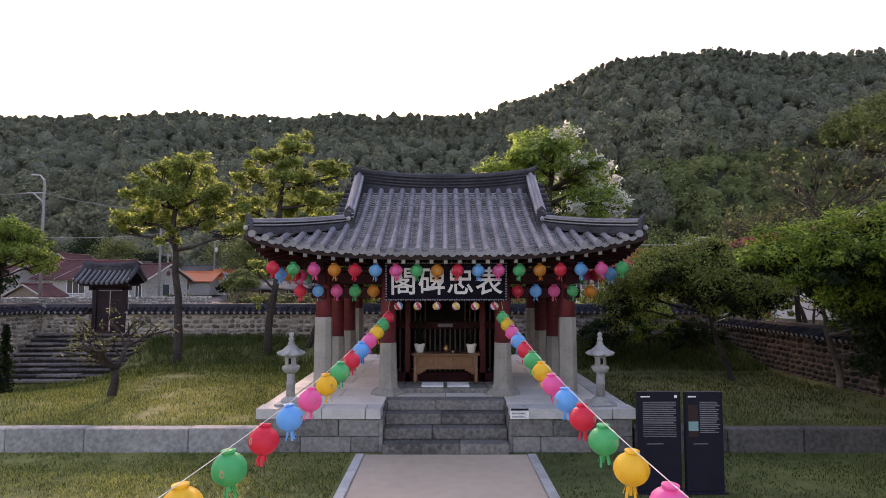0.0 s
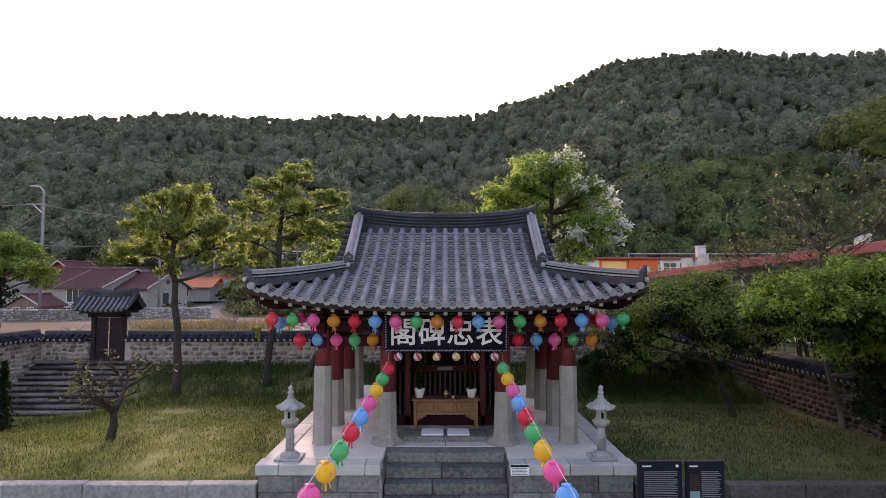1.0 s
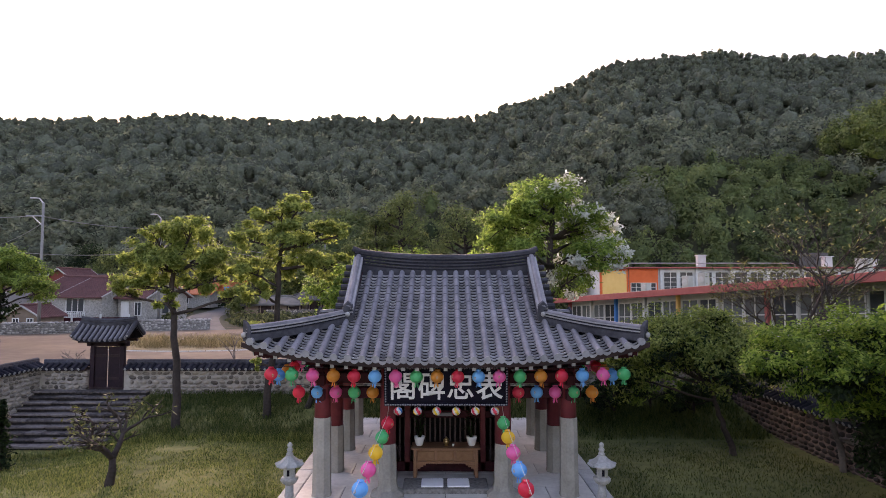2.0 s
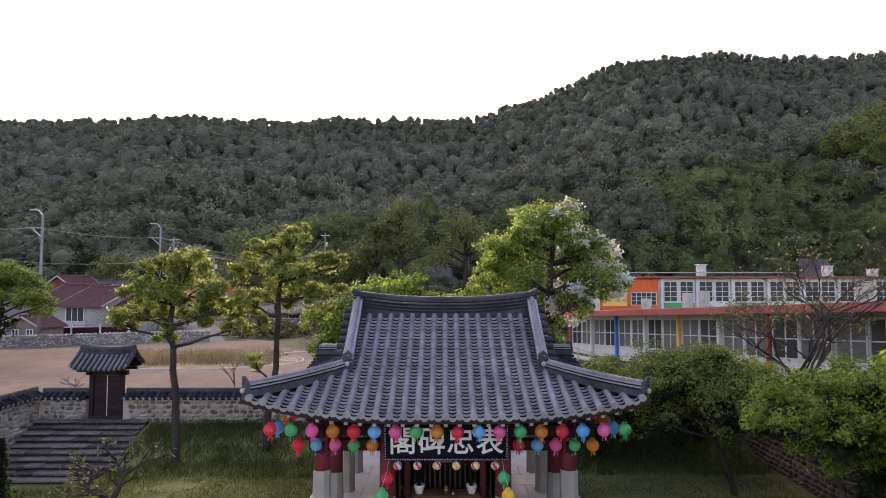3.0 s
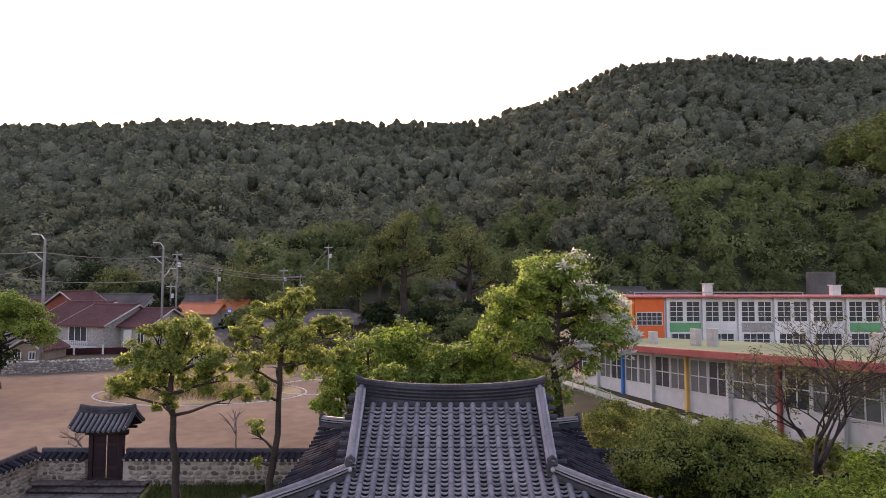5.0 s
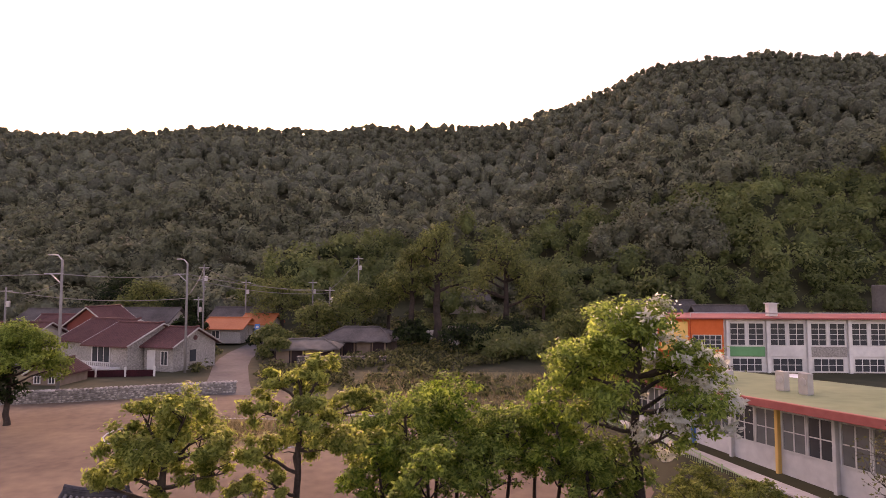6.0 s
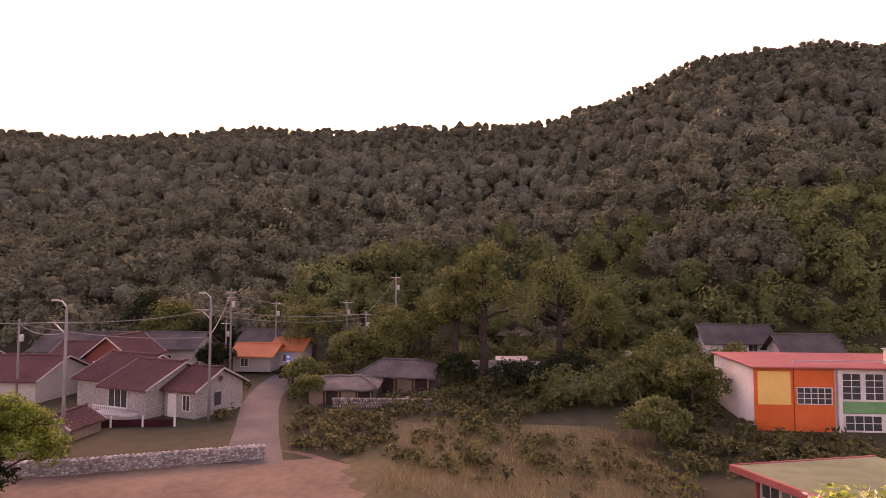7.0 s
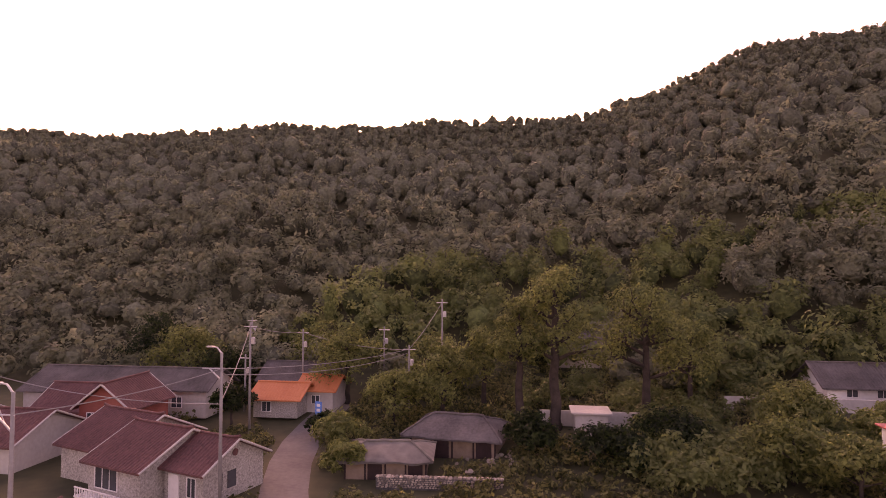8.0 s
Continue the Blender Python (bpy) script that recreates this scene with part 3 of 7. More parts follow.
    # eave boards and roof deck
    under = Geo()

    def front_sheet(u, v, drop, s=-1):
        y_out = (PY - EF)
        x_lim = EX - 0.04
        x = PX + (2 * u - 1) * x_lim
        top = hip_y(x) if abs(x - PX) > RX else 0.0
        d = y_out - 0.04 + v * (top - y_out + 0.04)
        y = PY + s * d
        return (x, y, roof_front(x, y) - drop)

    def side_sheet(u, v, drop, s=-1):
        y = PY + (2 * u - 1) * (PY - EF - 0.04)
        # the hip gives how far up the slope runs
        w = max(0.0, (abs(y - PY) - (PY - HIPY)) / (HIPY - EF))
        x_top = RX + min(1.0, w) * (EX - RX)
        x = PX + s * (EX - 0.04 + v * (x_top - EX + 0.04))
        return (x, y, roof_side(x, y) - drop)

    for s in (-1, 1):
        under.grid(40, 10, lambda u, v: front_sheet(u, v, 0.13, s))
        under.grid(36, 8, lambda u, v: side_sheet(u, v, 0.13, s))
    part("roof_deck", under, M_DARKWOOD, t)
    for s in (-1, 1):
        y = PY + s * (PY - EF - 0.06)
        part("eave_board", Geo().sweep([(PX - EX + 2 * EX * k / 32, y, roof_front(PX - EX + 2 * EX * k / 32, y) - 0.16) for k in range(33)], Vector((0, 1, 0)), 0.03, 0, 0.09), M_DARKWOOD, t)
    # pan tiles: overlapping shallow arcs in the troughs, near-black for trough shade
    PITCH = 0.262
    pans, lips = Geo(), Geo()

    def pan_row(point, across, length):
        """point(d): place d along the row from the eave; across: unit vector across it."""
        m = max(1, int(length / 0.105))
        for k in range(m):
            d0, d1 = k * length / m, min(length, (k + 1.2) * length / m)
            p0, p1, pe = Vector(point(d0)), Vector(point(d1)), Vector(point(d0 + 0.03))
            rim, sheet = [], []
            for p, up in ((p0, -0.008), (p0, 0.018), (pe, 0.014)):
                rim += [p + across * (a * 0.115) + Vector((0, 0, up - 0.055 * (1 - a * a))) for a in (-1, -0.6, -0.2, 0.2, 0.6, 1)]
            for p, up in ((pe, 0.014), (p1, -0.03)):
                sheet += [p + across * (a * 0.115) + Vector((0, 0, up - 0.055 * (1 - a * a))) for a in (-1, -0.6, -0.2, 0.2, 0.6, 1)]
            lips.add(rim, [(i, i + 1, i + 7, i + 6) for i in range(5)] + [(i + 6, i + 7, i + 13, i + 12) for i in range(5)])
            pans.add(sheet, [(i, i + 1, i + 7, i + 6) for i in range(5)])

    seg = 7
    L = 0.30
    cv, cf = [], []
    for z0, r in ((0, 0.064), (L * 1.06, 0.0615)):
        cv += [(r * math.cos(math.pi * i / seg), r * math.sin(math.pi * i / seg) * 1.2, z0) for i in range(seg + 1)]
    cf = [(i, i + 1, i + seg + 2, i + seg + 1) for i in range(seg)] + [tuple(range(seg + 1))]
    cover = Geo().add(cv, cf).mesh("cover_tile", M_TILE, False)
    rest = Geo()
    count = 0

    def cover_row(point, length, own):
        nonlocal count
        m = max(1, round(length / L))
        for k in range(m):
            p0, p1 = Vector(point(k * length / m)), Vector(point((k + 1) * length / m))
            d = (p1 - p0).normalized()
            side = Vector((0, 0, 1)).cross(d).normalized()
            up = d.cross(side)
            mat = Matrix((side, up, d)).transposed().to_4x4()
            mat.translation = p0 + up * -0.005
            mat = mat @ Matrix.Diagonal((1, 1, length / m / L, 1))
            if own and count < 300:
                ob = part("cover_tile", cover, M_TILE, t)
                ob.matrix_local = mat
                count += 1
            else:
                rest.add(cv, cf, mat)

    for s in (-1, 1):
        for k in range(-14, 15):
            x = PX + k * PITCH
            if abs(x - PX) > EX - 0.12:
                continue
            top = hip_y(x) if abs(x - PX) > RX - 0.05 else 0.12
            length = (PY - EF) - top
            if length < 0.12:
                continue
            pt = lambda d, x=x: (x, PY + s * (PY - EF - d), roof_front(x, PY + s * (PY - EF - d)))
            cover_row(pt, length, s < 0)
            xm = x + PITCH / 2
            if k < 14:
                top = hip_y(xm) if abs(xm - PX) > RX - 0.05 else 0.12
                if (PY - EF) - top > 0.1:
                    pan_row(lambda d, x=xm: (x, PY + s * (PY - EF - d), roof_front(x, PY + s * (PY - EF - d))), Vector((1, 0, 0)), (PY - EF) - top)
        for k in range(-12, 13):
            y = PY + k * PITCH
            for yy, what in ((y, 0), (y + PITCH / 2, 1)):
                w = max(0.0, (abs(yy - PY) - (PY - HIPY)) / (HIPY - EF))
                length = (EX - RX) * (1 - min(1.0, w))
                if length < 0.12:
                    continue
                pt = lambda d, y=yy: (PX + s * (EX - d), y, roof_side(PX + s * (EX - d), y))
                pan_row(pt, Vector((0, 1, 0)), length) if what else cover_row(pt, length, False)
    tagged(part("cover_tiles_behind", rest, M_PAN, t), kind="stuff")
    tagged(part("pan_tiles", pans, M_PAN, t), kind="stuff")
    tagged(part("pan_tile_edging", lips, M_LIP, t, "worn paler tile lips"), kind="stuff")
    # main ridge, sweeping up to its ends, of stacked courses
    N = 24
    part("ridge_base", Geo().sweep([(PX + (-1 + 2 * k / N) * (RX + 0.02), PY, RZ + 0.17 * abs(-1 + 2 * k / N) ** 2.2) for k in range(N + 1)], Vector((0, 1, 0)), 0.145, -0.3, -0.052), M_RIDGE, t)
    for c in range(8):
        w = 0.15 - 0.007 * c + (0.025 if c % 2 else 0)
        pts = [(PX + (-1 + 2 * k / N) * (RX + 0.1), PY, RZ - 0.05 + 0.039 * c + 0.17 * abs(-1 + 2 * k / N) ** 2.2) for k in range(N + 1)]
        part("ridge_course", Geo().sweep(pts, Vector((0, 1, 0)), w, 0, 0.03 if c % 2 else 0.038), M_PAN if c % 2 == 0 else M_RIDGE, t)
    cap = Geo()
    cap.tube([(PX + a / 12 * (RX + 0.16), PY, RZ + 0.28 + 0.17 * abs(a / 12) ** 2.2 + (0.05 if abs(a) == 12 else 0)) for a in range(-12, 13)], 0.07, 8)
    part("ridge_cap", cap, M_RIDGE, t)

    def slope_ridge(name, a, b, rise, wide=0.12, tall=0.2, bow=0.0):
        """A stacked ridge running down from a to b, with an end tile."""
        a, b = Vector(a), Vector(b)
        along = (b - a)
        side = along.cross(Vector((0, 0, 1))).normalized()
        M = 12
        line = [a + along * (k / M) + Vector((0, 0, bow * (k / M) ** 2 - bow * (k / M))) for k in range(M + 1)]
        o = part(name, Geo().sweep(line, side, wide, -0.1, tall * 0.16), M_RIDGE, t)
        for c in range(4):
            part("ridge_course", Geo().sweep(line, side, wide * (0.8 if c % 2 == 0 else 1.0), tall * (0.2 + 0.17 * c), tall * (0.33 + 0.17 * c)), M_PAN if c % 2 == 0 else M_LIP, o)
        g2 = Geo()
        pts = []
        for k in range(M + 1):
            p = a + along * (k / M)
            p.z += bow * (k / M) ** 2 - bow * (k / M) + tall * 0.86
            pts.append(p)
        g2.tube(pts, 0.062, 8)
        part("ridge_cap", g2, M_TILE, o)
        # end tile: a raised horn and a pale plaster ball
        d = along.normalized()
        e = pts[-1]
        g3 = Geo().add([e - side * 0.12 - Vector((0, 0, 0.2)), e + side * 0.12 - Vector((0, 0, 0.2)), e + side * 0.1 + Vector((0, 0, 0.03)), e + d * 0.04 + Vector((0, 0, 0.16)), e - side * 0.1 + Vector((0, 0, 0.03)),
                        e - d * 0.07 - side * 0.12 - Vector((0, 0, 0.2)), e - d * 0.07 + side * 0.12 - Vector((0, 0, 0.2)), e - d * 0.07 + side * 0.1 + Vector((0, 0, 0.03)), e - d * 0.03 + Vector((0, 0, 0.14)), e - d * 0.07 - side * 0.1 + Vector((0, 0, 0.03))],
                       [(0, 1, 2, 3, 4), (9, 8, 7, 6, 5), (0, 5, 6, 1), (1, 6, 7, 2), (2, 7, 8, 3), (3, 8, 9, 4), (4, 9, 5, 0)])
        part("end_tile", g3, M_RIDGE, o)
        g4 = Geo().lathe([(0.015, -0.05), (0.04, -0.032), (0.05, 0), (0.04, 0.032), (0.015, 0.05)], 10, Matrix.Translation(e + d * 0.03 - Vector((0, 0, 0.12))))
        part("plaster_plug", g4, M_PLUG, o, "white lime plaster plug", True)

    for sx in (-1, 1):
        for sy in (-1, 1):
            y1 = PY + sy * (PY - HIPY)
            xg = PX + sx * RX
            slope_ridge("gable_ridge", (xg, PY + sy * 0.1, RZ + 0.12), (xg - sx * 0.06, y1 + sy * 0.12, roof_front(xg, y1) + 0.06), 0, 0.11, 0.22, 0.1)
            yc = PY + sy * (PY - EF - 0.06)
            xc = PX + sx * (EX - 0.06)
            slope_ridge("hip_ridge", (xg - sx * 0.02, y1 + sy * 0.02, roof_front(xg, y1) + 0.02), (xc, yc, roof_front(xc, yc) + 0.06), 0, 0.09, 0.17, 0.14)
            # rows of cover tiles along the gable verge
            g = Geo()
            for k in range(9):
                u = k / 8
                y = PY + sy * (0.15 + u * (PY - HIPY - 0.2))
                z = RZ + 0.02 + (roof_front(xg, y1) - RZ) * u - 0.05 * math.sin(u * 3.1)
                g.lathe([(0.07, 0), (0.07, 0.2)], 8, Matrix.Translation((xg + sx * 0.1, y, z)) @ Matrix.Rotation(sx * math.pi / 2, 4, "Y"))
            part("verge_tiles", g, M_RIDGE, t)
        # gable wall
        y0, y1 = PY - (PY - HIPY), PY + (PY - HIPY)
        xg = PX + sx * (RX - 0.06)
        z0 = roof_side(PX + sx * RX, PY) - 0.1
        part("gable_boards", Geo().add([(xg, y0, z0), (xg, y1, z0), (xg, PY, RZ), (xg - sx * 0.05, y0, z0), (xg - sx * 0.05, y1, z0), (xg - sx * 0.05, PY, RZ)],
                                       [(0, 1, 2), (5, 4, 3), (0, 3, 4, 1), (1, 4, 5, 2), (2, 5, 3, 0)]), M_DARKRED, t)
    # eave end tiles: a disc closing each cover row, a lip below each trough
    disc = Geo().lathe([(0.07, 0), (0.07, 0.03), (0.05, 0.03), (0.05, 0.022)], 12).mesh("end_disc", M_LIP)
    lv = []
    for zz in (0.0, 0.02):
        for i in range(7):
            a = -1 + 2 * i / 6
            lv += [(a * 0.115, zz, 0.015 - 0.055 * (1 - a * a)), (a * 0.105, zz, -0.015 - 0.09 * (1 - a * a))]
    lf = [(2 * i, 2 * i + 2, 2 * i + 3, 2 * i + 1) for i in range(6)] + [(15 + 2 * i, 17 + 2 * i, 16 + 2 * i, 14 + 2 * i) for i in range(6)]
    lip = Geo().add(lv, lf).mesh("drip_tile", M_LIP)
    for k in range(-14, 15):
        x = PX + k * PITCH
        if abs(x - PX) < EX - 0.1:
            o = part("end_disc", disc, M_RIDGE, t)
            o.matrix_local = Matrix.Translation((x, EF, roof_front(x, EF) + 0.01)) @ Matrix.Rotation(math.pi / 2, 4, "X")
        if k < 14:
            o = part("drip_tile", lip, M_RIDGE, t)
            o.matrix_local = Matrix.Translation((x + PITCH / 2, EF - 0.02, roof_front(x + PITCH / 2, EF) + 0.015))
    return t


pavilion()

# ---- compound walls of field stone with tiled coping ----
def stone_wall(name, a, b, base, top, label, own=0, thick=0.5, coping=True, rest_mat=None, stone_mat=None, mortar=None):
    """A wall from a to b; stones stand proud of the mortar on the side facing the lawn."""
    a, b = Vector((*a, 0)), Vector((*b, 0))
    along = (b - a).normalized()
    length = (b - a).length
    face = along.cross(Vector((0, 0, 1)))
    rot = Matrix((along, -face, Vector((0, 0, 1)))).transposed().to_4x4()
    rot.translation = a
    t = thing(name, label, "wall", rot, kind="structure")
    h = top - base
    part("mortar_core", Geo().box(0, length, 0, thick, base - 0.4, top), mortar or M_MORTAR, t)
    proto = []
    for k in range(7):
        n, prof = RNG.randint(6, 8), []
        g = Geo()
        ring = [(math.cos(2 * math.pi * i / n) * RNG.uniform(0.85, 1.08), math.sin(2 * math.pi * i / n) * RNG.uniform(0.85, 1.08)) for i in range(n)]
        v = [(x * 0.5, 0.04, z * 0.5) for x, z in ring] + [(x * 0.46, -0.02, z * 0.46) for x, z in ring] + [(x * 0.3, -0.045, z * 0.3) for x, z in ring] + [(0, -0.05, 0)]
        f = []
        for j in range(2):
            f += [(j * n + i, j * n + (i + 1) % n, (j + 1) * n + (i + 1) % n, (j + 1) * n + i) for i in range(n)]
        f += [(2 * n + i, 2 * n + (i + 1) % n, 3 * n) for i in range(n)]
        proto.append((v, f, Geo().add(v, f).mesh("stone", stone_mat or M_WALLSTONE, True)))
    rest, made = Geo(), 0
    z = base + 0.06
    while z < top - 0.05:
        rh = RNG.uniform(0.12, 0.17)
        x = RNG.uniform(0, 0.2)
        while x < length - 0.1:
            w = RNG.uniform(0.17, 0.34)
            v, f, me = RNG.choice(proto)
            m = Matrix.Translation((x + w / 2, -0.005, z + rh / 2 + RNG.uniform(-0.012, 0.012))) @ Matrix.Rotation(RNG.uniform(-0.25, 0.25), 4, "Y") @ Matrix.Diagonal((w * 0.96, 1, rh * 0.95, 1))
            if made < own:
                part("stone", me, stone_mat or M_WALLSTONE, t).matrix_local = m
                made += 1
            else:
                rest.add(v, f, m)
            x += w
        z += rh
    if rest.v:
        tagged(part("stones", rest, rest_mat or M_WALLSTONES, t, smooth=True), kind="stuff")
    if not coping:
        # loose stones laid along the top
        loose, x = Geo(), 0.0
        while x < length:
            w = RNG.uniform(0.2, 0.4)
            for y in (0.12, thick - 0.12):
                q = RNG.uniform(0.14, 0.2)
                loose.lathe([(0.5 * q, -0.06), (q, 0.0), (0.85 * q, 0.06), (0.35 * q, 0.1)], 7, pose(x + w / 2, y + RNG.uniform(-0.05, 0.05), top + 0.02, RNG.uniform(-12, 12), RNG.uniform(-12, 12), RNG.uniform(0, 360)))
            x += w
        tagged(part("top_stones", loose, rest_mat or M_WALLSTONES, t), kind="stuff")
        return t
    # coping: two small slopes of tiles and a ridge
    cop = Geo()
    cop.box(-0.02, length + 0.02, -0.12, thick + 0.12, top, top + 0.05, 0.01)
    part("coping_bed", cop, M_DARKWOOD, t)
    tiles, plugs = Geo(), Geo()
    k = 0.12
    y_out, y_mid = -0.17, thick / 2
    pan = Geo()
    for s in (0, 1):
        yo = y_out if s == 0 else thick - y_out
        pan.add([(0, yo, top + 0.055), (length, yo, top + 0.055), (length, y_mid, top + 0.24), (0, y_mid, top + 0.24)], [(0, 1, 2, 3)])
    x = k
    while x < length:
        for s in (0, 1):
            yo = y_out if s == 0 else thick - y_out
            p0, p1 = Vector((x, yo, top + 0.065)), Vector((x, y_mid, top + 0.25))
            d = (p1 - p0)
            m = Matrix.Translation(p0) @ d.to_track_quat("Z", "Y").to_matrix().to_4x4()
            tiles.lathe([(0.062, 0), (0.058, d.length)], 8, m)
            if s == 0:
                plugs.lathe([(0.05, -0.012), (0.05, 0.006)], 8, m)
        x += 0.225
    part("coping_pans", pan, M_PAN, t)
    tagged(part("coping_tiles", tiles, M_PAN, t), kind="stuff")
    tagged(part("coping_plugs", plugs, M_PLUG, t, "pale plaster tile ends"), kind="stuff")
    part("coping_ridge", Geo().box(0, length, y_mid - 0.09, y_mid + 0.09, top + 0.2, top + 0.3, 0.02).tube([(0, y_mid, top + 0.31), (length, y_mid, top + 0.31)], 0.07, 8), M_RIDGE, t)
    return t


stone_wall("wall_north", (-11.38, 21.3), (9.9, 21.3), 0.95, 1.95, "field stone wall with grey tiled coping behind the lawn", own=280)
stone_wall("wall_northwest", (-14.38, 21.3), (-12.72, 21.3), 0.95, 1.95, "short field stone wall with tiled coping beside the gate", own=40)
stone_wall("wall_west", (-14.4, 12.5), (-14.4, 21.55), -0.1, 2.0, "field stone wall with tiled coping beside the stairs", own=60)
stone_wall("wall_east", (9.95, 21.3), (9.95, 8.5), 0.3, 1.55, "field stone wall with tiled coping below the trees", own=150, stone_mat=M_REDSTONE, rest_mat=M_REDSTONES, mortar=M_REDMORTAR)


def gate_stairs():
    t = thing("gate_stairs", "worn flight of rough stone steps up to the gate", "stairs", kind="structure")
    n = 10
    for i in range(n):
        z1 = -0.1 + (i + 1) * 1.38 / n
        y0 = 18.5 + i * 0.27
        x = -14.36
        while x < -10.45:
            w = min(RNG.uniform(0.5, 1.1), -10.4 - x)
            part("step_stone", Geo().box(x + 0.008, x + w - 0.008, y0 + RNG.uniform(-0.03, 0.02), y0 + 0.34 if i < n - 1 else 21.6, z1 - RNG.uniform(0.06, 0.085), z1 + RNG.uniform(-0.02, 0.012), 0.018), M_ROUGHSTEP, t)
            x += w
        part("riser", Geo().box(-14.34, -10.42, y0 + 0.06, y0 + 0.36, z1 - 0.32, z1 - 0.07), M_RISER, t, "riser coloured dark for shade")


gate_stairs()


M_GATE = material("dark_purple_wood", (0.010, 0.004, 0.007), (0.026, 0.010, 0.016), 0.7, 12, 6, 0.3)


def gate():
    cx, cy, base = -12.05, 21.45, 1.28
    t = thing("gate", "small dark wooden gate with a grey tiled roof, doors ajar", "gate", pose(cx, cy, base) @ Matrix.Diagonal((0.78, 0.85, 0.94, 1.0)))
    for s in (-1, 1):
        part("post", Geo().box(s * 0.68 - 0.1, s * 0.68 + 0.1, -0.1, 0.1, 0, 1.75, 0.015), M_GATE, t)
        leaf = part("door_leaf", Geo().box(s * 0.58 if s < 0 else 0.035, -0.035 if s < 0 else 0.58, -0.03, 0.03, 0.06, 1.6, 0.008), M_GATE, t)
        for z in (0.35, 1.2):
            part("door_rail", Geo().box(*sorted((s * 0.06, s * 0.56)), -0.05, -0.028, z, z + 0.1, 0.006), M_DARKWOOD, leaf)
    part("lintel", Geo().box(-0.95, 0.95, -0.1, 0.1, 1.62, 1.8, 0.015), M_GATE, t)
    part("sill", Geo().box(-0.75, 0.75, -0.12, 0.12, 0, 0.07, 0.01), M_DARKWOOD, t)
    part("purlin", Geo().box(-1.1, 1.1, -0.5, -0.4, 1.78, 1.88, 0.01).box(-1.1, 1.1, 0.4, 0.5, 1.78, 1.88, 0.01), M_DARKWOOD, t)
    roof, caps = Geo(), Geo()

    def z_at(x, y):
        u = 1 - abs(y) / 0.68
        return 1.88 + 0.5 * (0.8 * u + 0.2 * u * u) + 0.1 * abs(x / 1.25) ** 3
    for s in (-1, 1):
        roof.grid(16, 4, lambda u, v: (-1.22 + 2.44 * u, s * 0.68 * (1 - v), z_at(-1.22 + 2.44 * u, s * 0.68 * (1 - v))))
        roof.grid(16, 4, lambda u, v: (-1.22 + 2.44 * u, s * 0.68 * (1 - v), z_at(-1.22 + 2.44 * u, s * 0.68 * (1 - v)) - 0.06))
        for k in range(11):
            x = -1.15 + 0.23 * k
            pts = [(x, s * 0.7 * (1 - q / 4), z_at(x, s * 0.7 * (1 - q / 4)) + 0.02) for q in range(5)]
            caps.tube(pts, 0.065, 8)
    part("roof_deck", roof, M_PAN, t)
    part("cover_tiles", caps, M_TILE, t)
    for s in (-1, 1):
        g = Geo()
        for q in (-1, 1):
            g.tube([(s * 1.25, q * 0.7 * (1 - k / 4), z_at(1.25, 0.7 * (1 - k / 4)) + 0.07) for k in range(5)], 0.085, 8)
        part("verge_ridge", g, M_RIDGE, t)
        part("plaster_plug", Geo().lathe([(0.02, -0.04), (0.05, 0), (0.02, 0.04)], 8, Matrix.Translation((s * 1.25, -0.72, z_at(1.25, 0.68) + 0.08))), M_PLUG, t)
    g = Geo()
    for c in range(4):
        g.tube([(x / 8 * 1.25, 0, 2.42 + 0.055 * c + 0.1 * abs(x / 8) ** 2.5) for x in range(-8, 9)], 0.1 - 0.01 * (c % 2), 6)
    part("main_ridge", g, M_RIDGE, t)


gate()

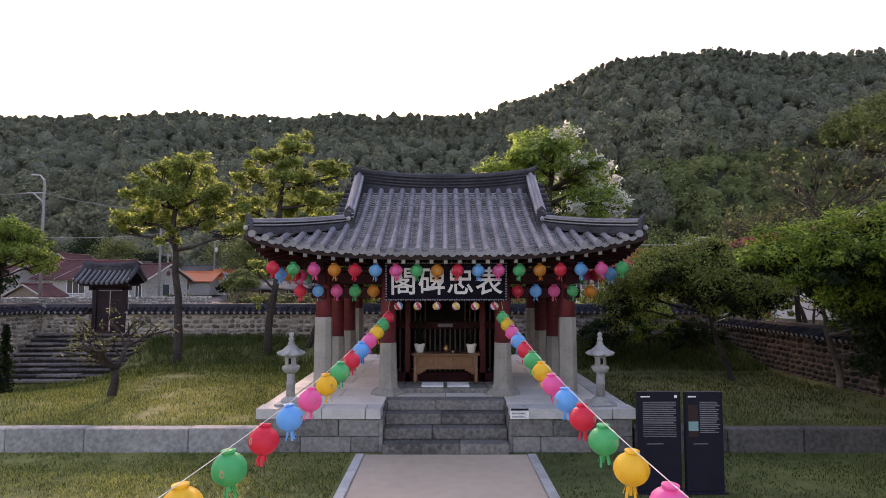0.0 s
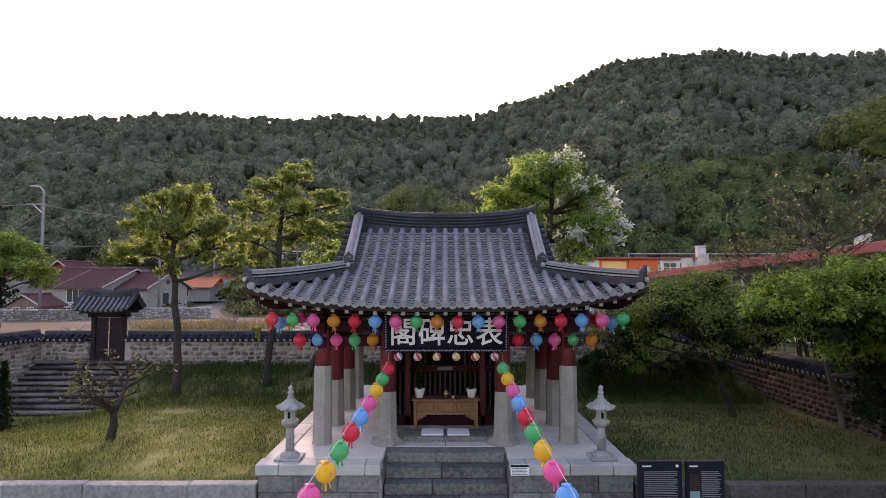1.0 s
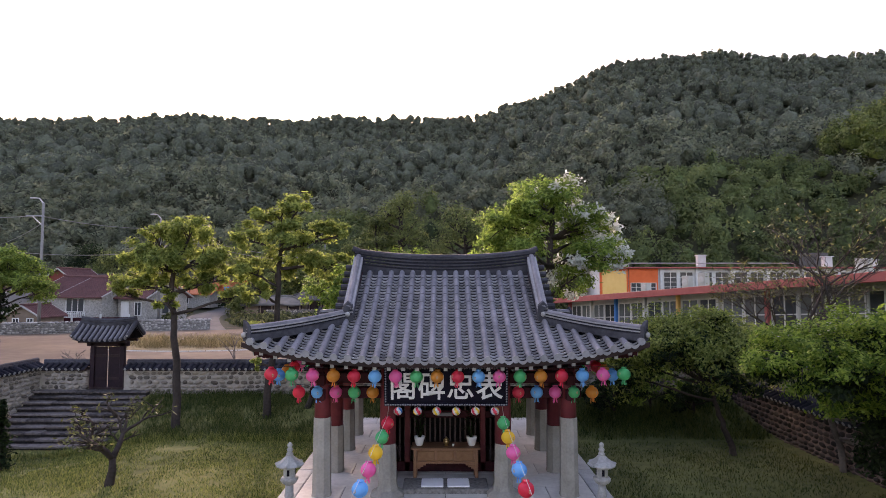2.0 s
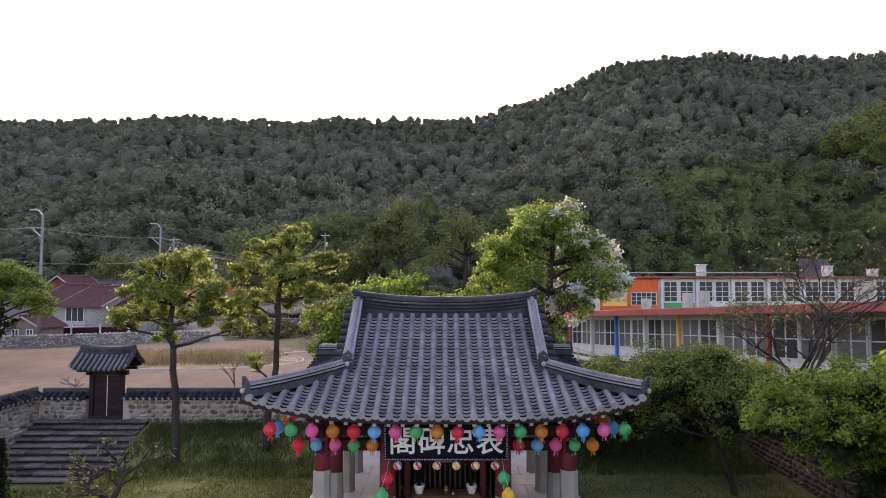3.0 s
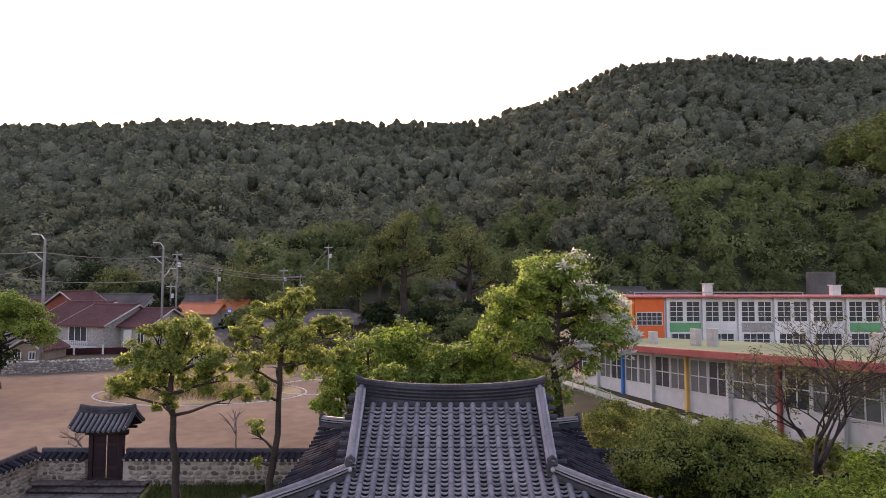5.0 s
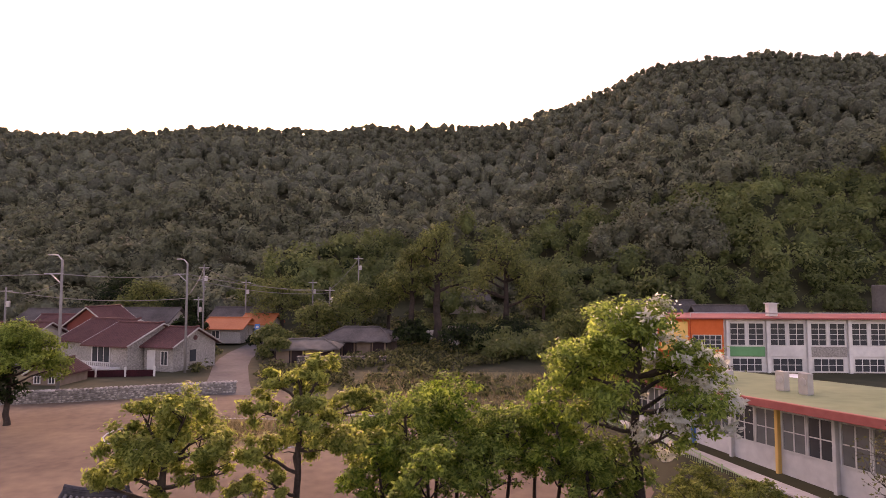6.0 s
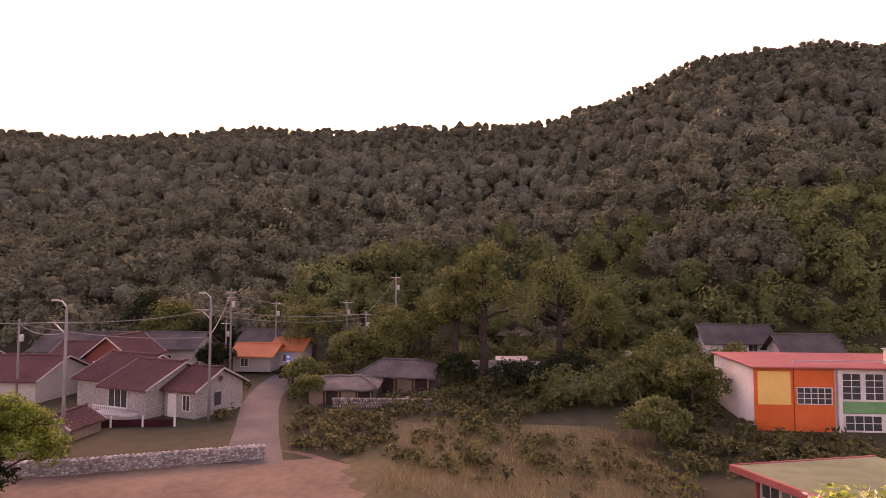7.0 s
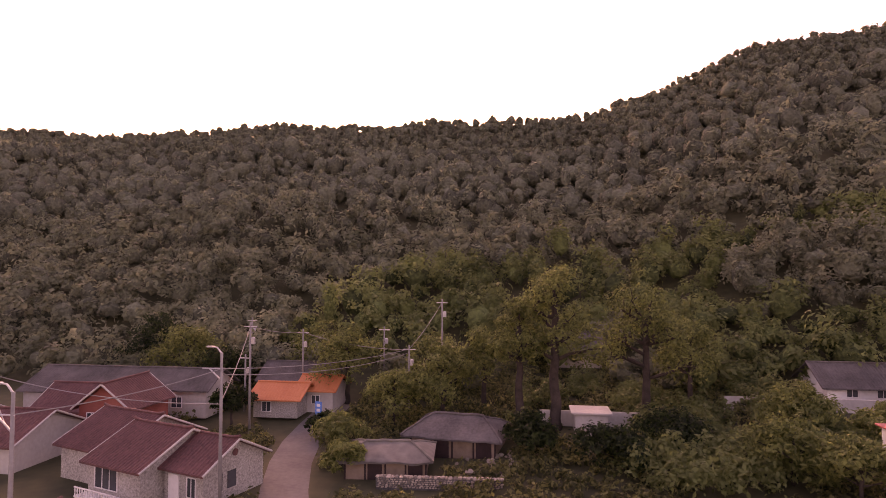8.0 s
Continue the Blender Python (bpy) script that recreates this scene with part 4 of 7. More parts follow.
# ---- inside the pavilion ----
def shrine():
    t = thing("shrine_enclosure", "dark wooden lattice enclosure round a stone stele", "shrine")
    y0, y1, hw = 13.75, 15.9, 1.3
    for s in (-1, 1):
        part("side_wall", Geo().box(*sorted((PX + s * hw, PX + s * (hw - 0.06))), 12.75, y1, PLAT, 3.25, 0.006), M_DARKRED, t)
        part("jamb", Geo().box(*sorted((PX + s * 0.8, PX + s * 0.92)), y0 - 0.06, y0 + 0.06, PLAT, 3.25, 0.01), M_RED, t)
    part("back_wall", Geo().box(PX - hw, PX + hw, y1, y1 + 0.06, PLAT, 3.3), M_DARKWOOD, t)
    part("cross_rail", Geo().box(PX - hw + 0.06, PX + hw - 0.06, y0 - 0.05, y0 + 0.05, 1.98, 2.14, 0.012), M_DARKRED, t)
    part("head_rail", Geo().box(PX - hw + 0.06, PX + hw - 0.06, y0 - 0.06, y0 + 0.06, 2.75, 3.25, 0.012), M_DARKRED, t)
    part("foot_rail", Geo().box(PX - hw + 0.06, PX + hw - 0.06, y0 - 0.06, y0 + 0.06, PLAT, 1.0, 0.012), M_DARKRED, t)
    bar = Geo().box(-0.018, 0.018, -0.02, 0.02, 1.0, 1.98, 0.004).mesh("bar", M_LATTICE)
    tall = Geo().box(-0.018, 0.018, -0.02, 0.02, 2.14, 2.75, 0.004).mesh("bar", M_LATTICE)
    for k in range(-10, 11):
        x = PX + k * 0.115
        part("bar", bar, M_LATTICE, t).location = (x, y0, 0)
        if abs(k) > 3:
            part("bar", tall, M_LATTICE, t).location = (x, y0, 0)
    part("plaque", Geo().box(PX - 0.17, PX + 0.17, y0 - 0.075, y0 - 0.05, 2.02, 2.1, 0.006), M_PRINT, t)
    solid("stele", Geo().box(PX - 0.5, PX + 0.5, 14.5, 14.75, PLAT, 2.9, 0.04).box(PX - 0.7, PX + 0.7, 14.35, 14.9, PLAT, 1.05, 0.04), M_STELE, "standing stone stele on a stone base, coloured near-black for the interior shade", "stele")
    s = thing("offering_step", "low stone step with pale mats in front of the table", "step", kind="structure")
    part("slab", Geo().box(PX - 0.88, PX + 0.88, 12.25, 12.95, PLAT - 0.01, PLAT + 0.1, 0.015), M_STEP, s)
    for x in (-0.27, 0.27):
        solid("prayer_mat", Geo().box(PX + x - 0.23, PX + x + 0.23, 12.32, 12.82, PLAT + 0.102, PLAT + 0.135, 0.015), M_PAPER, "thin pale blue-white prayer mat on the stone step", "mat")


# stele stone made near-black to hold the shade inside the enclosure
M_STELE = material("shade_dark_stele_stone", (0.012, 0.011, 0.012), (0.035, 0.032, 0.033), 0.85, 9, 7, 0.3, spec=0.1)
M_LATTICE = material("grey_lattice_wood", (0.05, 0.032, 0.031), (0.11, 0.075, 0.07), 0.7, 14, 5, 0.2)
shrine()


def altar_table():
    x0, x1, y0, y1, top = PX - 0.69, PX + 0.71, 13.02, 13.5, 1.49
    t = thing("offering_table", "low varnished wooden offering table with carved apron", "table")
    part("tabletop", Geo().box(x0 - 0.05, x1 + 0.05, y0 - 0.03, y1 + 0.03, top - 0.04, top, 0.01), M_TABLE, t)
    for x in (x0, x1 - 0.07):
        for y in (y0, y1 - 0.07):
            part("leg", Geo().box(x, x + 0.07, y, y + 0.07, PLAT - 0.003, top - 0.04, 0.008), M_TABLE, t)
    part("carcass", Geo().box(x0 + 0.03, x1 - 0.03, y0 + 0.04, y1 - 0.02, top - 0.33, top - 0.04), M_TABLE, t)
    for k in range(3):
        a = x0 + 0.085 + k * 0.42
        part("drawer_panel", Geo().box(a, a + 0.37, y0 + 0.018, y0 + 0.045, top - 0.28, top - 0.075, 0.012), M_TABLE_DARK, t)
    part("rail", Geo().box(x0 + 0.07, x1 - 0.07, y0 + 0.01, y0 + 0.05, top - 0.34, top - 0.3, 0.006), M_TABLE, t)
    for s, x in ((1, x0 + 0.07), (-1, x1 - 0.07)):
        g = Geo()
        for k in range(3):
            g.box(*sorted((x, x + s * (0.2 - 0.06 * k))), y0 + 0.015, y0 + 0.045, top - 0.38 - 0.035 * k, top - 0.34 - 0.035 * k, 0.006)
        part("apron_bracket", g, M_TABLE, t)
    return top


M_TABLE_DARK = material("table_panel_wood", (0.15, 0.07, 0.032), (0.26, 0.135, 0.065), 0.5, 16, 6, 0.15)
M_CERAMIC = material("white_glazed_ceramic", (0.68, 0.68, 0.66), (0.78, 0.78, 0.76), 0.25, 6, 3, 0.02)
M_BRASS = material("brass", (0.5, 0.36, 0.16), (0.62, 0.46, 0.22), 0.3, 8, 3, 0.05, metal=1.0)
TOP = altar_table()


def potted_plant(x):
    t = thing("potted_plant", "tall slim plant in a white ceramic pot on the table", "potted plant", pose(x, 13.25, TOP), "altar pots")
    part("pot", Geo().lathe([(0.075, 0), (0.08, 0.01), (0.115, 0.15), (0.125, 0.19), (0.11, 0.19), (0.1, 0.16)], 16), M_CERAMIC, t, smooth=True)
    g = Geo()
    r = random.Random(int(x * 100))
    for k in range(16):
        a, h = r.uniform(0, 6.28), r.uniform(0.35, 0.75)
        g.tube([(0.03 * math.cos(a), 0.03 * math.sin(a), 0.15), (0.06 * math.cos(a), 0.06 * math.sin(a), h * 0.6), (r.uniform(0.08, 0.16) * math.cos(a), 0.1 * math.sin(a), h)], [0.008, 0.007, 0.002], 4)
    part("stems", g, M_LEAF_DARK, t)
    v, f = cards(np.array([[r.gauss(0, 0.08), r.gauss(0, 0.06), r.uniform(0.3, 0.8)] for _ in range(90)]), np.tile([0, 0, 1.0], (90, 1)), np.full(90, 0.025))
    part("foliage", raw_mesh("foliage", v, f, M_LEAF_DARK), M_LEAF_DARK, t)


potted_plant(PX - 0.57)
potted_plant(PX + 0.58)
b = thing("incense_burner", "small brass incense burner with a lid on the table", "incense burner", pose(PX + 0.02, 13.2, TOP))
part("bowl", Geo().lathe([(0.04, 0), (0.03, 0.03), (0.065, 0.06), (0.075, 0.1), (0.06, 0.13)], 16), M_BRASS, b, smooth=True)
part("lid", Geo().lathe([(0.06, 0.131), (0.045, 0.16), (0.015, 0.175), (0.015, 0.19)], 16), M_BRASS, b, smooth=True)
c = thing("offering_cup", "small white cup on the table", "cup", pose(PX + 0.17, 13.15, TOP))
part("bowl", Geo().lathe([(0.02, 0), (0.025, 0.03), (0.035, 0.05), (0.03, 0.05)], 12), M_CERAMIC, c, smooth=True)


# ---- name board ----
def name_board():
    m = Matrix.Translation((PX + 0.01, 11.62, 2.73)) @ Matrix.Rotation(radians(9), 4, "X")
    t = thing("name_board", "black lacquered name board with pale brushed characters and patterned frame", "sign", m)
    part("panel", Geo().box(-1.14, 1.14, 0, 0.05, 0, 0.66, 0.006), M_INK, t)
    frame_bits = Geo().box(-1.2, 1.2, -0.03, 0.06, -0.06, 0.0, 0.01).box(-1.2, 1.2, -0.03, 0.06, 0.66, 0.72, 0.01).box(-1.2, -1.14, -0.03, 0.06, 0.0, 0.66, 0.01).box(1.14, 1.2, -0.03, 0.06, 0.0, 0.66, 0.01)
    rim = part("frame_rim", frame_bits, M_INK, t)
    g = Geo()
    for k in range(50):
        x = -1.17 + k * 2.34 / 49
        for z in (-0.03, 0.69):
            g.box(x - 0.017, x + 0.017, -0.036, -0.029, z - 0.015 + 0.006 * (k % 2), z + 0.012 + 0.006 * (k % 2))
    for k in range(13):
        for x in (-1.17, 1.17):
            g.box(x - 0.014, x + 0.014, -0.036, -0.029, 0.02 + k * 0.05, 0.05 + k * 0.05)
    tagged(part("frame_pattern", g, M_PRINT, rim, "pale scroll pattern"), kind="stuff")
    for k, ch in enumerate("閣碑忠表"):
        cu = bpy.data.curves.new("character", "FONT")
        cu.body, cu.size, cu.extrude, cu.offset, cu.align_x = ch, 0.54, 0.006, 0.006, "CENTER"
        ob = new("character", cu)
        dg = bpy.context.evaluated_depsgraph_get()
        me = bpy.data.meshes.new_from_object(ob.evaluated_get(dg))
        bpy.data.objects.remove(ob)
        me.materials.clear()
        me.materials.append(M_PLASTER)
        o = part("character", me, M_PLASTER, t, "pale brushed character")
        o.matrix_local = Matrix.Translation((-0.84 + k * 0.56, -0.008, 0.12)) @ Matrix.Rotation(math.pi / 2, 4, "X") @ Matrix.Diagonal((1.0, 1.08, 1, 1))
    for x in (-0.9, 0.9):
        part("hanger", Geo().box(x - 0.02, x + 0.02, 0.05, 0.6, 0.5, 0.54), M_DARKRED, t)


name_board()


# ---- paper lanterns ----
def lantern_mesh(ribs, r):
    g = Geo()
    n, m = 32, 12
    for j in range(m + 1):
        a = -1.25 + 2.5 * j / m
        for i in range(n):
            q = 2 * math.pi * i / n
            k = 1 - 0.035 * abs(math.cos(q * ribs / 2)) ** 6
            g.v.append((r * math.cos(a) * k * math.cos(q), r * math.cos(a) * k * math.sin(q), r * 0.94 * math.sin(a)))
    for j in range(m):
        for i in range(n):
            g.f.append((j * n + i, j * n + (i + 1) % n, (j + 1) * n + (i + 1) % n, (j + 1) * n + i))
    return g


R = 0.132
BODY = {}
for key, paper in PAPERS.items():
    BODY[key] = (lantern_mesh(8, R).mesh("paper_body", paper, True),
                 Geo().lathe([(0.052, 0.122), (0.056, 0.126), (0.056, 0.142), (0.046, 0.145)], 14).mesh("collar", paper, True))


def tassel(paper, r):
    g = Geo()
    for k in range(5):
        a = 2 * math.pi * k / 5 + r.uniform(-0.3, 0.3)
        x, y, ln = 0.035 * math.cos(a), 0.035 * math.sin(a), r.uniform(0.06, 0.1)
        sx, sy = -math.sin(a) * 0.012, math.cos(a) * 0.012
        dx, dy = x * 0.5, y * 0.5
        g.add([(x - sx, y - sy, -0.122), (x + sx, y + sy, -0.122), (x + sx + dx, y + sy + dy, -0.125 - ln), (x - sx + dx, y - sy + dy, -0.125 - ln),
               (x - sx, y - sy, -0.118), (x + sx, y + sy, -0.118), (x + sx + dx * 1.2, y + sy + dy * 1.2, -0.125 - ln), (x - sx + dx * 1.2, y - sy + dy * 1.2, -0.125 - ln)],
              [(0, 1, 2, 3), (7, 6, 5, 4), (0, 3, 7, 4), (1, 5, 6, 2), (2, 6, 7, 3), (0, 4, 5, 1)])
    return g.mesh("tassel", paper)


TASSEL = {key: tassel(paper, random.Random(3)) for key, paper in PAPERS.items()}
M_EMBLEM = material("gold_print", (0.42, 0.3, 0.16), (0.55, 0.42, 0.26), 0.6, 20, 3, 0.05)
EMBLEM = Geo().lathe([(0.03, 0.0), (0.03, 0.004), (0.018, 0.004), (0.018, 0.0)], 14).mesh("emblem", M_EMBLEM)


def paper_lantern(colour, x, y, z, size=1.0, group="", tilt=0.0):
    t = thing("paper_lantern", colour + " ribbed paper lantern with paper tassels hanging on a line", "lantern",
              pose(x, y, z, RNG.uniform(-6, 6), RNG.uniform(-6, 6) + tilt, RNG.uniform(0, 360)) @ Matrix.Diagonal((size, size, size, 1)), group)
    body = part("paper_body", BODY[colour][0], PAPERS[colour], t)
    part("collar", BODY[colour][1], PAPERS[colour], t)
    part("tassel", TASSEL[colour], PAPERS[colour], t)
    for k in range(2):
        o = part("emblem", EMBLEM, M_EMBLEM, body, "faded gold printed emblem")
        o.matrix_local = Matrix.Rotation(math.pi * k + 0.4, 4, "Z") @ Matrix.Translation((0, -R * 0.985, 0.005)) @ Matrix.Rotation(math.pi / 2, 4, "X") @ Matrix.Diagonal((0.55, 1.0, 1, 1))
    return t


ORDER = ("red", "green", "yellow", "pink", "blue")
RIGHT = ("green", "yellow", "pink", "blue", "red")


def lantern_line(side, colours):
    a = Vector((PX + side * 1.12, 11.6, 2.34))
    b = Vector((PX + side * (1.72 if side < 0 else 1.34), 1.6, 1.65))

    def at(u):
        p = a.lerp(b, u)
        p.z -= 0.2 * 4 * u * (1 - u)
        return p
    pts = [at(k / 32) for k in range(33)]
    solid("lantern_rope", Geo().tube([Vector((a.x, 12.05, 2.75))] + [p + Vector((0, 0, 0.15)) for p in pts], 0.0038, 5), M_ROPE, "thin white rope strung with paper lanterns", "rope")
    for k in range(15):
        p = at(k * 0.667 / 10.0)
        paper_lantern(colours[k % 5], p.x, p.y, p.z, 0.94, "lantern line")
    e = pts[-1]
    post = thing("rope_post", "thin steel post that holds the lantern rope", "post", pose(e.x, e.y, 0))
    part("post", Geo().lathe([(0.02, 0), (0.02, 1.9)], 8), M_STEEL, post)


lantern_line(-1, ORDER)
lantern_line(1, RIGHT)
eaves = ("red", "green", "pink", "orange", "red", "blue", "pink", "green", "orange", "red", "blue", "pink", "green", "orange", "red", "blue", "pink", "green")
for k, col in enumerate(eaves):
    x = PX - 3.34 + k * 0.397
    paper_lantern(col, x, 11.42, 3.26 + 0.05 * abs((k - 8.5) / 8.5) ** 3, 0.96, "eave lanterns")
solid("eave_rope", Geo().tube([(PX - 3.6, 11.42, 3.47), (PX - 1.5, 11.42, 3.41), (PX + 1.5, 11.42, 3.41), (PX + 3.6, 11.42, 3.47)], 0.004, 5), M_CABLE, "thin dark rope under the eaves that carries lanterns", "rope")
for s, cols in ((-1, ("orange", "green", "pink", "blue", "red")), (1, ("red", "blue", "pink", "green", "orange"))):
    for k, col in enumerate(cols):
        paper_lantern(col, PX + s * 1.46 + s * k * 0.37, 12.0, 2.86, 0.96, "inner lanterns")
    solid("inner_rope", Geo().tube([(PX + s * 1.2, 12.0, 3.02), (PX + s * 3.1, 12.0, 3.02)], 0.004, 5), M_CABLE, "thin dark rope on the column heads that carries lanterns", "rope")
    for k, col in enumerate(("blue", "orange", "red", "pink", "green", "blue", "red", "orange")):
        paper_lantern(col, PX + s * 3.35, 12.0 + k * 0.62, 3.2, 0.96, "side lanterns")
    solid("side_rope", Geo().tube([(PX + s * 3.35, 11.5, 3.36), (PX + s * 3.35, 17.2, 3.36)], 0.004, 5), M_CABLE, "thin dark rope under the side eaves that carries lanterns", "rope")
STRIPE = lantern_mesh(8, 0.085)
me = STRIPE.mesh("paper_body", PAPERS["white"], True)
me.materials.append(PAPERS["red"])
me.materials.append(PAPERS["yellow"])
me.materials.append(M_BLUEPAINT)
for p in me.polygons:
    q = (math.atan2(p.center.y, p.center.x) + 9.0 * p.center.z) % (2 * math.pi)
    p.material_index = (0, 1, 0, 2, 0, 1, 0, 3)[int(q / (2 * math.pi) * 8) % 8]
for k in range(6):
    t = thing("striped_lantern", "small round lantern with red, white and yellow swirls", "lantern", pose(PX - 0.92 + k * 0.375, 11.62, 2.57, 0, 0, 40 * k), "striped lanterns")
    part("paper_body", me, PAPERS["white"], t)
    part("cord", Geo().lathe([(0.006, 0.08), (0.006, 0.12)], 6), M_ROPE, t)


# ---- stone lanterns ----
def stone_lantern(x, y):
    t = thing("stone_lantern", "carved pale granite lantern on a slim post at the platform edge", "stone lantern", pose(x, y, PLAT) @ Matrix.Diagonal((0.88, 0.88, 0.86, 1.0)), "stone lanterns")
    k = math.pi / 8
    part("base", Geo().box(-0.27, 0.27, -0.27, 0.27, 0, 0.05, 0.01).lathe([(0.21, 0.05), (0.2, 0.1), (0.14, 0.15), (0.1, 0.17)], 16), M_LANTERNSTONE, t)
    part("post", Geo().lathe([(0.095, 0.15), (0.088, 0.4), (0.098, 0.42), (0.098, 0.46), (0.088, 0.48), (0.082, 0.68)], 16), M_LANTERNSTONE, t, smooth=True)
    part("bowl", Geo().lathe([(0.09, 0.66), (0.15, 0.70), (0.185, 0.76), (0.185, 0.80), (0.16, 0.82)], 8, None, k), M_LANTERNSTONE, t)
    box = part("fire_box", Geo().lathe([(0.125, 0.81), (0.125, 1.03)], 8, None, k), M_LANTERNSTONE, t)
    for q in range(4):
        a = q * math.pi / 2
        m = Matrix.Rotation(a, 4, "Z")
        # solid black panel painted as the dark hollow of the fire box
        part("dark_opening_panel", Geo().box(-0.027, 0.027, -0.119, -0.08, 0.86, 0.99, 0, m), M_INK, box)
    roof = Geo()
    n = 24
    prof = [(0.14, 1.02), (0.27, 1.05), (0.275, 1.075), (0.17, 1.16), (0.1, 1.24), (0.06, 1.29)]
    for j, (r, z) in enumerate(prof):
        for i in range(n):
            a = 2 * math.pi * i / n
            corner = abs(math.cos(a * 4)) ** 4 if 0 < j < 4 else 0
            rr = r * (1 + 0.14 * corner)
            roof.v.append((rr * math.cos(a), rr * math.sin(a), z + 0.035 * corner * (j in (1, 2))))
    roof.f = [(j * n + i, j * n + (i + 1) % n, (j + 1) * n + (i + 1) % n, (j + 1) * n + i) for j in range(5) for i in range(n)] + [tuple(range(n))[::-1], tuple(range(5 * n, 6 * n))]
    part("roof", roof, M_LANTERNSTONE, t)
    part("finial", Geo().lathe([(0.07, 1.27), (0.075, 1.31), (0.045, 1.34), (0.06, 1.37), (0.065, 1.40), (0.035, 1.44), (0.055, 1.47), (0.05, 1.51), (0.01, 1.55)], 14), M_LANTERNSTONE, t, smooth=True)


stone_lantern(-2.83, 11.12)
stone_lantern(2.93, 11.12)


# ---- information boards ----
def info_board(x, picture, w=0.325):
    t = thing("information_board", "upright black information panel with pale printed text", "information board", pose(x, 8.72, 0.0, 0, 0, 2) @ Matrix.Diagonal((w / 0.325, 1.0, 0.955, 1.0)), "information boards")
    part("panel", Geo().box(-0.325, 0.325, -0.04, 0.04, 0.0, 1.50, 0.006), M_BOARD, t)
    part("foot", Geo().box(-0.36, 0.36, -0.12, 0.12, -0.02, 0.03, 0.01), M_BOARD, t)
    part("heading", Geo().box(-0.28, -0.14, -0.044, -0.039, 1.42, 1.44), M_PAPER, t)
    g = Geo()
    for k in range(12 if not picture else 17):
        z = 1.34 - k * 0.028
        a, b = (-0.25, 0.25) if not picture else (-0.08, 0.22 + 0.06 * ((k * 7) % 5) / 5)
        g.box(a, b - 0.04 * (k % 4 == 3), -0.043, -0.039, z, z + 0.012)
    if not picture:
        for k in range(8):
            g.box(-0.25, 0.25, -0.043, -0.039, 0.83 + k * 0.027, 0.837 + k * 0.027)
    g.box(-0.2, 0.05, -0.043, -0.039, 0.72, 0.732)
    tagged(part("print_block", g, M_PRINT, t, "grey printed text lines"), kind="stuff")
    if picture:
        part("photo", Geo().box(-0.28, -0.11, -0.043, -0.039, 0.83, 1.31), M_DARKWOOD, t, "printed photograph of a stele")
        part("photo_base", Geo().box(-0.28, -0.11, -0.046, -0.042, 0.92, 1.06), M_TEAL, t)
    else:
        part("badge", Geo().box(0.23, 0.27, -0.044, -0.039, 1.41, 1.45), M_PAPER, t)


M_TEAL = material("teal_print", (0.12, 0.26, 0.28), (0.2, 0.36, 0.38), 0.5, 8, 3, 0)
info_board(3.13, False, 0.315)
info_board(3.78, True, 0.275)
s = thing("notice_plate", "small white printed notice leaning on the platform edge", "notice", pose(PX + 1.31, 10.66, 0.605, 8))
part("plate", Geo().box(-0.165, 0.165, 0, 0.012, 0, 0.2, 0.002), M_PAPER, s)
part("heading", Geo().box(-0.16, 0.16, -0.003, 0.001, 0.155, 0.195), M_BOARD, s)
g = Geo()
for k in range(5):
    g.box(-0.14, 0.13 - 0.03 * (k % 2), -0.002, 0.001, 0.02 + k * 0.026, 0.03 + k * 0.026)
part("print_block", g, M_PRINT, s)

# ---- trees ----
def crown_leaves(blobs, count, size, clumps=26, hollow=0.55):
    """Leaf places in uneven clumps round each blob (x, y, z, radius, flatness)."""
    total = sum(b[3] ** 2 for b in blobs)
    cs, ns = [], []
    for bx, by, bz, r, flat in blobs:
        n = int(count * r * r / total)
        k = max(5, int(clumps * (r / 0.9) ** 2))
        d = NP.normal(0, 1, (k, 3))
        d /= np.linalg.norm(d, axis=1)[:, None]
        d[:, 2] = np.abs(d[:, 2]) * np.where(NP.random(k) < 0.72, 1, -1)
        centre = d * (r * (hollow + (1.08 - hollow) * NP.random(k)[:, None]))
        centre[:, 2] *= flat
        pick = NP.integers(0, k, n)
        p = centre[pick] + NP.normal(0, 0.17 * min(r, 1.5), (n, 3)) * np.array([1, 1, 0.7])
        cs.append(p + np.array([bx, by, bz]))
        ns.append(d[pick] + np.array([0, 0, 0.5]))
    c, nn = np.concatenate(cs), np.concatenate(ns)
    return cards(c, nn, size * NP.uniform(0.6, 1.3, len(c)))


